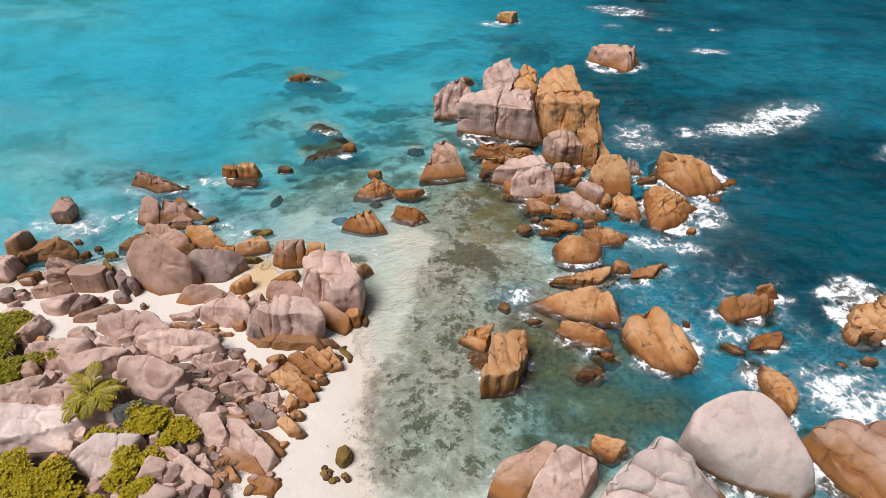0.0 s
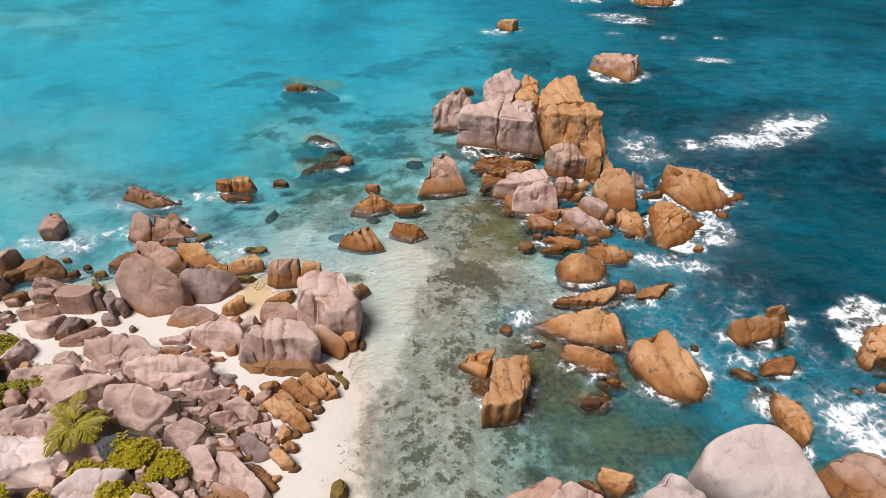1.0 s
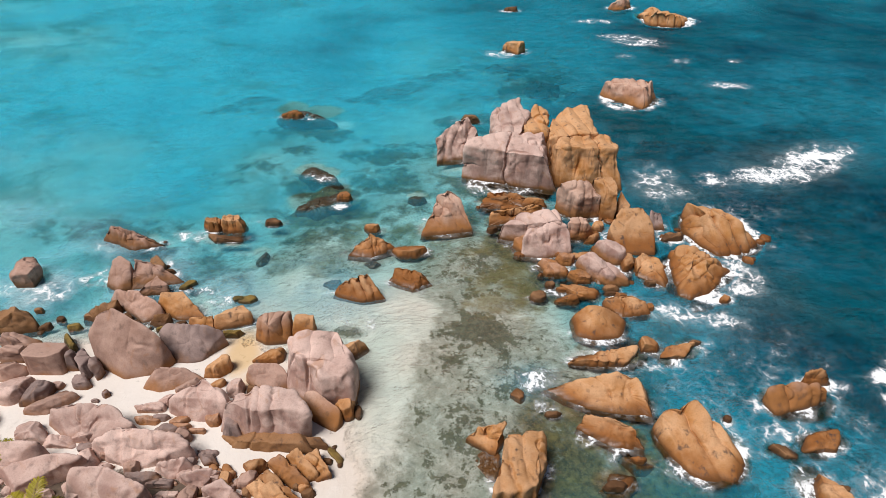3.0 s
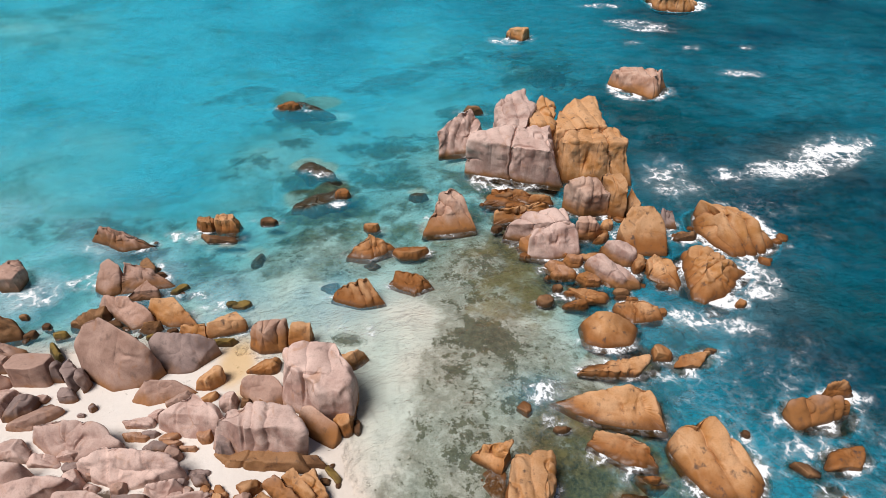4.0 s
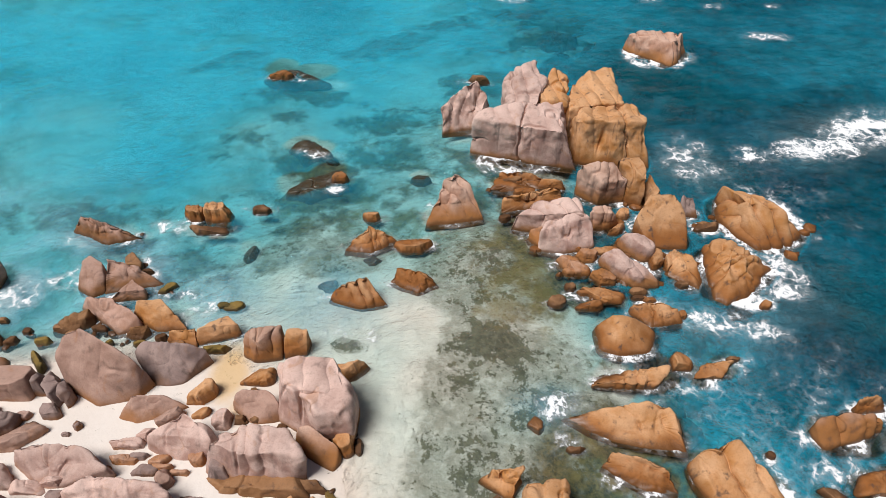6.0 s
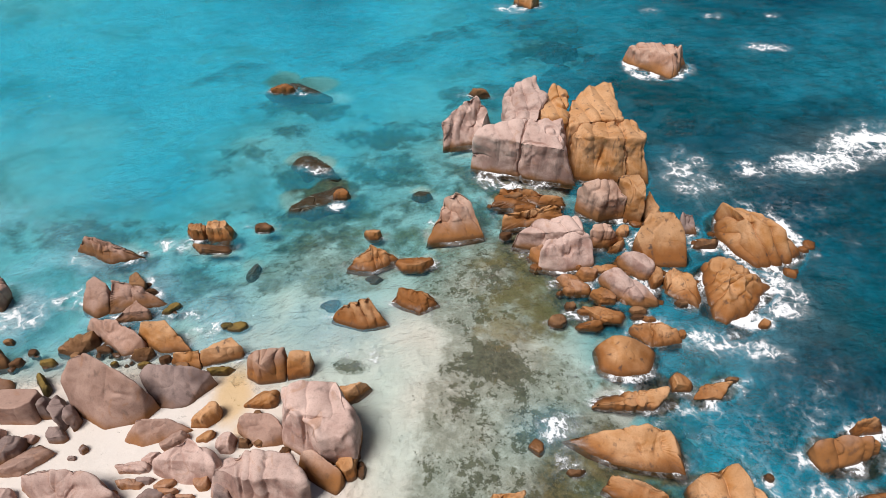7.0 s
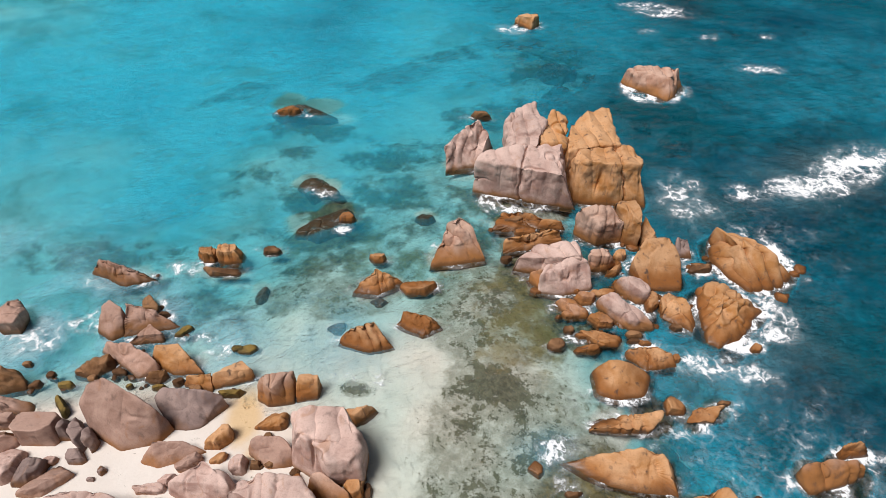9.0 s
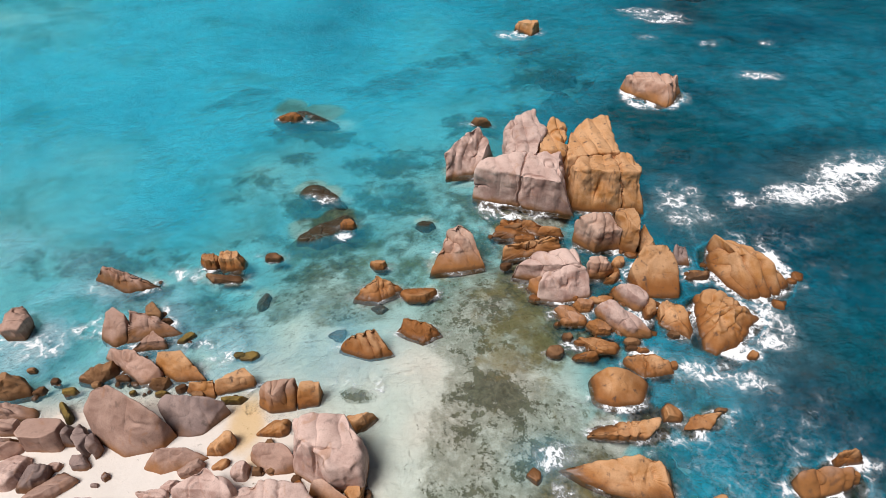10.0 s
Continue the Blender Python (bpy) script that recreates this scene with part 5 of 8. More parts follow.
boulder("boulder", "pink-grey granite boulder with a fluted front on beach sand", GREY, -13.48, 35.29, 0.19, 3.21, (3.3, 2.37, 1.49, 2.43, 3.59, 3.22, 1.47, 2.97), (0, 0), 0, 840, 36, 5, facets=((0, -90, 1.92), (-91, 18, 0.98), (84, 1, 1.4), (41, 2, 2.35), (-98, 75, 1.56), (105, 1, 1.5), (29, -6, 2.65), (150, -1, 2.68), (-105, 23, 1.16), (-72, 3, 1.81), (-6, 83, 1.91), (137, 2, 2.4), (-89, 5, 1.29), (-103, 6, 1.51), (173, 78, 2.07), (-169, 14, 3.15)), flutes=0.06, run=0.0, pitch=1.0, wear=0.8, category="boulder", group="beach boulders")
boulder("boulder", "dark wet brown granite boulder on white beach sand", DARK, -13.31, 33.93, 0.22, 0.8, (3.68, 2.74, 0.65, 3.13, 4.29, 2.18, 0.72, 3.73), (0.0, -0.1), 11, 847, 24, 12.3, category="boulder", group="beach boulders")
boulder("boulder", "dusky pinkish-brown granite boulder on white beach sand", DUSKY, -14.66, 39.38, 0.09, 1.61, (1.98, 1.2, 0.86, 1.35, 1.88, 1.34, 1.36, 2.17), (0, 0), 0, 854, 16, 5, facets=((-99, 44, 0.49), (0, -90, 1.31), (30, -12, 1.41), (92, 1, 0.8), (49, 2, 1.16), (-125, 18, 0.8), (-82, 29, 0.84), (135, 1, 1.32), (-88, 79, 0.83), (-99, 66, 0.69), (-125, 4, 1.0), (-82, 5, 1.24), (-25, 9, 2.03), (166, 7, 1.64)), knobs=0.06, wear=0.7, category="boulder", group="beach boulders")
boulder("rock", "orange-brown iron-stained granite rock awash in shallow sea water", RUST, -15.08, 41.86, 0.0, 0.79, (1.15, 1.58, 0.85, 0.75, 1.5, 1.18, 0.45, 0.92), (0.46, -0.48), 11, 543, 24, 5.6, knobs=0.1, category="rock", group="beach boulders")
boulder("rock", "pink-grey weathered granite rock on white beach sand", GREY, -16.69, 38.27, 0.22, 1.28, (0.52, 0.71, 0.66, 0.64, 0.65, 0.65, 0.52, 0.63), (0.12, -0.17), 7, 861, 21, 5.9, category="rock", group="beach boulders")
boulder("rock", "dark wet brown granite rock on white beach sand", DARK, -15.53, 38.42, 0.15, 0.8, (0.4, 0.43, 0.33, 0.52, 0.38, 0.54, 0.25, 0.53), (-0.02, -0.18), 7, 550, 24, 10.7, category="rock", group="beach boulders")
boulder("boulder", "orange-brown iron-stained granite boulder on white beach sand", RUST, -18.71, 40.22, 0.18, 1.28, (0.9, 1.25, 1.37, 0.6, 1.0, 1.25, 0.53, 0.48), (0.23, -0.11), 11, 144, 30, 6.1, knobs=0.1, category="boulder", group="beach boulders")
boulder("rock", "orange-brown iron-stained granite rock on white beach sand", RUST, -18.36, 38.87, 0.25, 0.59, (0.54, 0.75, 0.45, 0.32, 0.78, 0.61, 0.34, 0.34), (0.39, -0.42), 7, 151, 24, 3.7, category="rock", group="beach boulders")
boulder("boulder", "dusky pinkish-brown granite boulder on white beach sand", DUSKY, -22.12, 39.18, 0.36, 1.34, (2.86, 2.23, 0.64, 1.23, 2.21, 2.03, 1.27, 1.82), (0, 0), 0, 158, 26, 5, facets=((0, -90, 1.21), (-65, 43, 0.31), (94, 1, 0.54), (-76, 53, 0.23), (-110, 45, 0.57), (142, 3, 1.26), (78, 2, 0.84), (-65, 3, 0.87), (-110, 5, 1.26)), wear=0.7, category="boulder", group="beach boulders")
boulder("rock", "dusky pinkish-brown weathered granite rock on white beach sand", DUSKY, -20.36, 38.35, 0.34, 0.99, (0.84, 0.99, 0.86, 0.69, 1.3, 0.91, 0.54, 0.43), (0.47, -0.54), 7, 165, 30, 2.6, category="rock", group="beach boulders")
boulder("boulder", "pink-grey weathered granite boulder on white beach sand", GREY, -18.53, 36.64, 0.41, 2.39, (1.97, 1.65, 1.21, 1.75, 2.9, 2.35, 1.38, 2.24), (0, 0), 0, 172, 26, 5, facets=((120, 1, 1.04), (0, -90, 1.61), (-95, 31, 0.67), (-95, 64, 0.84), (68, 1, 1.07), (-110, 9, 1.15), (-85, 21, 0.89), (1, -5, 2.08), (40, 43, 1.53), (22, 3, 1.86), (-85, 5, 1.21), (-44, 9, 1.98), (145, 8, 1.86)), wear=0.8, flutes=0.05, run=0.5, category="boulder", group="beach boulders")
boulder("rock", "pink-grey weathered granite rock on white beach sand", GREY, -21.45, 37.14, 0.45, 0.79, (0.57, 0.83, 0.38, 0.44, 1.01, 0.8, 0.42, 0.33), (0.41, -0.35), 7, 179, 24, 7.4, category="rock", group="beach boulders")
boulder("rock", "pink-grey weathered granite rock on white beach sand", GREY, -22.34, 36.5, 0.51, 0.5, (0.85, 0.69, 0.38, 0.74, 1.16, 0.64, 0.26, 0.76), (0.14, 0.05), 7, 186, 21, 10.3, category="rock", group="beach boulders")
boulder("rock", "grey granite rock with rusty orange foot on white beach sand", MIXED, -17.44, 35.65, 0.37, 0.79, (0.4, 0.87, 0.99, 0.56, 0.76, 0.63, 0.65, 0.64), (0.31, -0.09), 7, 193, 21, 7.6, category="rock", group="beach boulders")
boulder("boulder", "dusky pinkish-brown weathered granite boulder on white beach sand", DUSKY, -32.7, 40.79, 0.39, 1.8, (1.74, 1.77, 1.05, 1.65, 1.43, 1.35, 0.87, 1.68), (-0.03, -0.19), 2, 798, 42, 3.8, wear=0.4, category="boulder", group="boulder pile")
boulder("boulder", "dusky grey granite boulder on white beach sand", SLATE, -30.57, 40.9, 0.36, 1.59, (0.36, 0.44, 0.88, 0.68, 0.36, 0.63, 0.48, 0.76), (0.1, 0.1), 7, 487, 30, 7.7, category="boulder", group="boulder pile")
boulder("boulder", "dusky grey granite boulder on white beach sand", SLATE, -29.4, 40.77, 0.4, 1.42, (0.73, 0.36, 1.41, 1.13, 0.77, 0.68, 1.59, 1.6), (-0.22, 0.15), 7, 494, 30, -0.1, category="boulder", group="boulder pile")
boulder("rock", "dusky grey granite rock on white beach sand", SLATE, -28.4, 40.24, 0.39, 1.31, (0.58, 0.37, 0.82, 0.77, 0.78, 0.46, 0.99, 0.99), (0.06, -0.03), 7, 501, 30, -0.3, category="rock", group="boulder pile")
boulder("boulder", "pink-grey weathered granite boulder on white beach sand", GREY, -41.77, 42.57, 0.3, 1.58, (1.19, 1.48, 1.27, 1.76, 2.25, 1.38, 0.95, 1.33), (0.17, -0.23), 11, 805, 21, 9.4, knobs=0.06, category="boulder", group="boulder pile")
boulder("boulder", "grey granite boulder with rusty orange foot standing in sea water", MIXED, -42.19, 46.39, 0.0, 1.9, (0.75, 1.64, 1.26, 1.61, 0.92, 1.64, 1.16, 1.02), (0.46, -0.16), 2, 812, 9, 4.2, wear=0.5, knobs=0.1, category="boulder", group="boulder pile")
boulder("boulder", "dark wet brown granite boulder on white beach sand", DARK, -38.61, 45.25, 0.06, 1.6, (2.52, 1.88, 0.9, 1.65, 3.21, 2.04, 0.73, 2.45), (0.41, 0.04), 11, 819, 27, 9.4, category="boulder", group="boulder pile")
boulder("rock", "dark wet brown granite rock on white beach sand", DARK, -40.36, 44.56, 0.12, 1.09, (1.53, 0.86, 0.85, 0.57, 0.96, 0.96, 0.58, 0.49), (-0.13, -0.13), 7, 508, 24, 2.4, category="rock", group="boulder pile")
boulder("boulder", "dusky pinkish-brown weathered granite boulder on white beach sand", DUSKY, -36.67, 43.02, 0.21, 1.2, (2.19, 1.89, 0.51, 1.63, 1.27, 0.93, 0.29, 1.6), (-0.58, -0.06), 11, 826, 27, 4.3, knobs=0.06, category="boulder", group="boulder pile")
boulder("boulder", "dusky pinkish-brown weathered granite boulder on white beach sand", DUSKY, -36.18, 41.74, 0.32, 1.18, (1.13, 1.16, 0.44, 0.81, 1.64, 0.98, 0.44, 1.3), (-0.09, -0.29), 7, 833, 27, -1.5, category="boulder", group="boulder pile")
boulder("rock", "dark wet brown granite rock on white beach sand", DARK, -38.8, 41.8, 0.33, 0.5, (1.62, 1.05, 0.58, 1.2, 1.62, 1.0, 0.45, 0.61), (0.23, -0.29), 7, 840, 24, 6.9, category="rock", group="boulder pile")
boulder("boulder", "dusky pinkish-brown weathered granite boulder on white beach sand", DUSKY, -35.73, 39.74, 0.48, 0.89, (1.8, 1.73, 0.62, 1.54, 2.39, 1.29, 0.5, 1.08), (0.23, -0.39), 11, 847, 27, 8.7, category="boulder", group="boulder pile")
boulder("boulder", "pink-grey weathered granite boulder on white beach sand", GREY, -33.7, 37.91, 0.66, 0.9, (1.2, 1.82, 1.7, 1.56, 2.38, 1.5, 1.18, 1.22), (0.21, -0.56), 11, 854, 27, 10.8, category="boulder", group="boulder pile")
boulder("boulder", "dusky grey granite boulder on white beach sand", SLATE, -31.66, 37.58, 0.64, 1.0, (0.9, 1.25, 0.93, 1.38, 0.93, 1.37, 0.91, 0.79), (0.65, 0.04), 7, 137, 27, 10.3, category="boulder", group="boulder pile")
boulder("rock", "pink-grey weathered granite rock on white beach sand", GREY, -30.78, 38.52, 0.52, 0.39, (0.5, 0.53, 0.35, 0.41, 0.76, 0.42, 0.27, 0.42), (-0.07, -0.17), 7, 823, 27, 7.5, category="rock", group="boulder pile")
boulder("rock_slab", "dusky pinkish-brown weathered granite slab on white beach sand", DUSKY, -30.22, 36.76, 0.69, 0.6, (2.27, 1.69, 1.49, 1.0, 2.25, 1.9, 0.92, 0.66), (0.28, -0.56), 11, 144, 27, 8, category="rock slab", group="boulder pile")
boulder("boulder", "pink-grey weathered granite boulder on white beach sand", GREY, -37.05, 36.51, 0.74, 0.89, (1.08, 1.53, 0.3, 1.53, 1.77, 1.69, 0.41, 1.53), (0.4, 0.0), 11, 151, 21, 11.2, category="boulder", group="boulder pile")
boulder("rock", "pink-grey weathered granite rock on white beach sand", GREY, -38.08, 37.79, 0.65, 0.4, (0.29, 0.66, 0.6, 0.61, 0.69, 0.43, 0.37, 0.66), (0.33, -0.46), 7, 158, 24, 8.2, category="rock", group="boulder pile")
boulder("boulder", "pink-grey weathered granite boulder on white beach sand", GREY, -34.47, 34.25, 0.9, 1.27, (1.11, 1.44, 2.08, 1.31, 1.03, 1.52, 0.93, 0.77), (0.74, -0.32), 11, 165, 24, -0.9, knobs=0.06, category="boulder", group="boulder pile")
boulder("rock", "dusky grey granite rock on white beach sand", SLATE, -39.45, 39.18, 0.54, 0.59, (0.73, 0.79, 0.61, 0.75, 0.96, 0.64, 0.48, 0.64), (-0.15, 0.01), 7, 851, 27, 8.6, category="rock", group="boulder pile")
boulder("rock", "dusky grey granite rock on white beach sand", SLATE, -38.49, 39.37, 0.54, 0.4, (0.56, 0.64, 0.69, 0.62, 0.91, 0.49, 0.59, 0.64), (0.28, -0.43), 7, 858, 27, 7.5, category="rock", group="boulder pile")
boulder("boulder", "pink-grey weathered granite boulder on white beach sand", GREY, -26.11, 34.81, 0.74, 1.86, (3.73, 2.29, 0.84, 2.64, 3.69, 2.58, 1.69, 3.03), (0, 0), 0, 172, 24, 5, facets=((-95, 51, 0.48), (0, -90, 1.41), (88, 1, 0.77), (60, 2, 1.37), (-119, 24, 1.24), (-77, 7, 1.37), (101, 1, 1.1), (-87, 65, 0.68), (-119, 6, 1.59), (132, 3, 2.43), (-38, 5, 3.11), (162, 13, 3.1)), wear=0.9, flutes=0.035, run=0.2, pitch=1.0, category="boulder", group="beach boulders")
boulder("rock", "dusky grey granite rock on white beach sand", SLATE, -29.05, 38.91, 0.49, 0.6, (1.03, 0.5, 0.64, 0.87, 0.66, 0.58, 0.47, 0.8), (0.16, 0.2), 7, 858, 21, 12.2, category="rock", group="boulder pile")
boulder("boulder", "pink-grey weathered granite boulder on white beach sand", GREY, -30.26, 33.85, 0.87, 0.81, (2.31, 0.91, 0.93, 1.31, 1.63, 0.81, 0.62, 1.94), (0.29, -0.32), 7, 179, 27, 6.7, category="boulder", group="boulder pile")
boulder("rock", "pink-grey weathered granite rock on white beach sand", GREY, -27.77, 33.28, 0.84, 0.5, (1.5, 0.78, 0.5, 0.77, 1.4, 0.84, 0.37, 1.01), (-0.38, -0.04), 7, 865, 27, 9, category="rock", group="boulder pile")
boulder("boulder", "pink-grey weathered granite boulder in the boulder pile", GREY, -30.55, 31.67, 1.05, 1.85, (2.9, 2.43, 0.54, 2.56, 3.14, 1.88, 1.71, 2.07), (0, 0), 0, 186, 28, 5, facets=((91, 2, 0.49), (0, -90, 1.4), (-86, 47, 0.54), (-68, 23, 0.89), (-131, 9, 1.49), (102, 19, 0.76), (-68, 5, 1.2), (-21, 3, 2.43), (-37, 9, 2.03)), wear=0.8, category="boulder", group="boulder pile")
boulder("boulder", "pink-grey weathered granite boulder in the boulder pile", GREY, -27.46, 30.45, 1.0, 2.00, (3.06, 2.75, 0.87, 2.85, 3.43, 2.0, 1.52, 1.58), (0, 0), 0, 193, 28, 5, facets=((0, -90, 1.46), (92, 1, 0.78), (-62, 3, 0.8), (108, 30, 0.98), (-94, 70, 0.85), (-132, 8, 1.65), (-70, 58, 0.86), (-122, 20, 1.41), (-47, 2, 1.45), (-74, 4, 1.03)), wear=0.8, category="boulder", group="boulder pile")
boulder("boulder", "large pale pinkish smooth granite boulder in the boulder pile", GREY, -22.09, 29.11, 0.91, 2.49, (2.91, 1.97, 1.06, 2.53, 3.07, 2.56, 1.61, 2.34), (0, 0), 0, 200, 22, 5, facets=((-99, 36, 0.64), (0, -90, 1.65), (69, 1, 0.91), (92, 1, 1.04), (-108, 26, 0.85), (-69, 2, 1.49), (-95, 63, 0.93), (162, 3, 2.68), (-108, 5, 1.32), (-25, 3, 2.61), (-172, 12, 2.71)), wear=0.4, category="boulder", group="boulder pile")
boulder("boulder", "pink-grey granite boulder with a ragged pale top in the boulder pile", GREY, -21.33, 32.57, 0.71, 2.19, (3.62, 2.57, 0.86, 3.07, 4.27, 2.96, 1.5, 2.55), (0, 0), 0, 144, 32, 5, facets=((-88, 40, 0.56), (84, 1, 0.64), (0, -90, 1.53), (110, 2, 1.46), (-113, 6, 1.45), (-73, 5, 1.11), (-91, 62, 0.84), (67, 2, 1.35), (134, 24, 2.29), (-45, 3, 2.47)), flutes=0.035, run=0.2, pitch=0.9, knobs=0.08, wear=0.9, category="boulder", group="boulder pile")
boulder("boulder", "pink-grey weathered granite boulder in the boulder pile", GREY, -18.94, 31.32, 0.61, 1.29, (1.51, 1.27, 0.46, 1.02, 1.54, 1.16, 0.91, 0.87), (0, 0), 0, 152, 28, 5, facets=((102, 0, 0.24), (-83, 43, 0.31), (0, -90, 1.19), (-49, 20, 0.53), (-116, 16, 0.56), (-116, 3, 0.7), (-49, 3, 0.71), (70, 2, 0.75)), wear=0.8, category="boulder", group="boulder pile")
boulder("rock", "dusky grey granite rock in the boulder pile", SLATE, -20.62, 30.56, 0.73, 0.7, (1.25, 0.83, 0.42, 1.59, 2.01, 0.87, 0.47, 1.16), (0.01, -0.1), 11, 158, 27, 11.3, category="rock", group="boulder pile")
boulder("boulder", "pink-grey weathered granite boulder in the boulder pile", GREY, -16.78, 30.65, 0.53, 1.37, (1.27, 1.08, 0.34, 1.22, 1.85, 1.4, 0.86, 0.71), (0, 0), 0, 165, 28, 5, facets=((102, 2, 0.22), (-55, 1, 0.49), (0, -90, 1.22), (-79, 35, 0.31), (-116, 6, 0.8), (84, 1, 0.39), (56, 2, 0.88)), wear=0.8, category="boulder", group="boulder pile")
boulder("boulder", "pink-grey weathered granite boulder in the boulder pile", GREY, -15.19, 29.60, 0.47, 1.33, (1.03, 0.74, 0.6, 0.96, 1.46, 1.11, 0.82, 0.82), (0, 0), 0, 172, 28, 5, facets=((117, 3, 0.52), (-85, 36, 0.36), (59, 1, 0.52), (0, -90, 1.21), (-112, 5, 0.55), (-41, 2, 0.74), (-73, 70, 0.59)), wear=0.8, category="boulder", group="boulder pile")
boulder("boulder", "pink-grey weathered granite boulder in the boulder pile", GREY, -16.21, 28.76, 0.54, 1.06, (1.15, 0.93, 0.41, 0.76, 1.14, 0.85, 0.6, 0.7), (0, 0), 0, 179, 28, 5, facets=((106, 2, 0.22), (-74, 36, 0.23), (0, -90, 1.1), (-54, 24, 0.31), (-114, 4, 0.46), (62, 2, 0.65), (-54, 2, 0.5)), wear=0.8, category="boulder", group="boulder pile")
boulder("rock", "pink-grey weathered granite rock in the boulder pile", GREY, -14.92, 28.05, 0.46, 0.69, (0.84, 1.1, 0.67, 0.44, 1.16, 0.93, 0.38, 0.32), (0.11, -0.71), 7, 865, 21, 8.8, category="rock", group="boulder pile")
boulder("boulder", "pink-grey weathered granite boulder in the boulder pile", GREY, -18.18, 27.15, 0.7, 1.90, (1.69, 1.26, 0.72, 1.49, 2.02, 1.36, 1.22, 1.34), (0, 0), 0, 186, 28, 5, facets=((-90, 40, 0.43), (109, 1, 0.71), (71, 1, 0.62), (0, -90, 1.42), (-123, 7, 0.87), (-59, 6, 0.9), (-90, 56, 0.6), (123, 14, 0.91), (4, 2, 1.62), (-28, 6, 1.43)), wear=0.8, category="boulder", group="boulder pile")
boulder("boulder", "pink-grey weathered granite boulder in the boulder pile", GREY, -19.04, 25.51, 0.79, 1.21, (0.74, 0.64, 0.34, 1.06, 1.29, 0.76, 0.94, 1.04), (0, 0), 0, 193, 28, 5, facets=((95, 3, 0.29), (-122, 15, 0.36), (0, -90, 1.16), (-80, 45, 0.37), (-122, 2, 0.48), (-13, 5, 0.63), (28, 1, 0.64)), wear=0.8, category="boulder", group="boulder pile")
boulder("boulder", "pink-grey weathered granite boulder in the boulder pile", GREY, -16.37, 24.76, 0.66, 1.94, (1.52, 0.86, 1.1, 1.53, 2.23, 1.61, 1.53, 1.64), (0, 0), 0, 200, 30, 5, facets=((0, -90, 1.44), (-117, 32, 0.48), (-106, 43, 0.41), (41, 1, 0.79), (102, 1, 1.02), (135, 2, 1.49), (-97, 67, 0.69), (-117, 4, 0.98), (-51, 19, 1.17), (22, 1, 1.07), (-51, 6, 1.42), (146, 7, 1.62), (7, 6, 1.27)), wear=0.7, category="boulder", group="boulder pile")
boulder("boulder", "long smooth granite slab boulder leaning in the boulder pile", GREY, -13.48, 23.92, 0.57, 1.93, (2.23, 0.86, 1.47, 2.48, 2.15, 1.41, 2.24, 2.59), (0, 0), 0, 886, 22, 5, facets=((52, 1, 0.56), (-124, 30, 0.53), (0, -90, 1.43), (-97, 58, 0.41), (175, 2, 2.09), (85, 2, 1.23), (-124, 4, 0.97), (-83, 68, 0.51), (-33, 28, 1.7), (-33, 9, 2.17), (-172, 8, 1.87)), wear=0.6, category="boulder", group="boulder pile")
boulder("boulder", "long grey granite slab boulder with a rusty foot", MIXED, -14.03, 22.86, 0.45, 1.15, (2.16, 0.83, 0.76, 1.91, 2.01, 0.94, 1.06, 2.27), (0, 0), 0, 893, 26, 5, facets=((74, 1, 0.38), (0, -90, 1.14), (-97, 49, 0.22), (-128, 26, 0.42), (42, 2, 0.83), (-128, 3, 0.66), (96, 2, 0.86), (-94, 3, 0.83)), wear=0.6, category="boulder", group="boulder pile")
boulder("boulder", "dusky grey granite boulder in the boulder pile", SLATE, -13.48, 26.47, 0.37, 1.33, (1.56, 0.84, 0.81, 1.37, 1.68, 1.01, 1.33, 1.52), (0, 0), 0, 207, 28, 5, facets=((-93, 54, 0.33), (60, 1, 0.51), (0, -90, 1.21), (-126, 19, 0.54), (107, 1, 0.85), (-126, 3, 0.72), (-86, 65, 0.41), (-54, 26, 0.96), (124, 2, 1.12), (-54, 5, 1.28), (22, 3, 1.15), (141, 6, 1.33)), wear=0.8, category="boulder", group="boulder pile")
boulder("boulder", "pink-grey weathered granite boulder in the boulder pile", GREY, -13.04, 27.84, 0.32, 1.18, (0.83, 0.77, 0.49, 0.71, 1.1, 0.85, 0.82, 0.93), (0, 0), 0, 151, 28, 5, facets=((105, 1, 0.31), (-80, 46, 0.28), (0, -90, 1.15), (-115, 17, 0.37), (-115, 2, 0.51), (-22, 18, 0.56), (24, 2, 0.73), (125, 1, 0.53), (-22, 3, 0.71)), wear=0.8, category="boulder", group="boulder pile")
boulder("rock", "pink-grey weathered granite rock in the boulder pile", GREY, -15.54, 26.95, 0.53, 0.59, (0.79, 0.43, 0.68, 1.31, 1.19, 0.35, 0.68, 0.82), (0.04, -0.2), 7, 158, 27, 8.6, category="rock", group="boulder pile")
boulder("rock", "orange-brown iron-stained granite rock on white beach sand", RUST, -11.42, 25.67, 0.23, 0.9, (1.07, 0.57, 1.05, 0.86, 1.04, 0.37, 0.67, 1.11), (0.18, -0.0), 7, 165, 30, 5.6, category="rock", group="boulder pile")
boulder("rock", "orange-brown iron-stained granite rock on white beach sand", RUST, -11.57, 27.65, 0.22, 0.9, (0.53, 0.49, 1.06, 0.88, 0.46, 0.56, 0.93, 0.5), (0.14, -0.03), 7, 172, 27, 6, category="rock", group="boulder pile")
boulder("rock", "orange-brown iron-stained granite rock on white beach sand", RUST, -11.02, 26.67, 0.19, 0.69, (0.62, 0.45, 0.58, 0.54, 0.72, 0.36, 0.36, 0.56), (0.24, -0.21), 7, 858, 27, 7, category="rock", group="boulder pile")
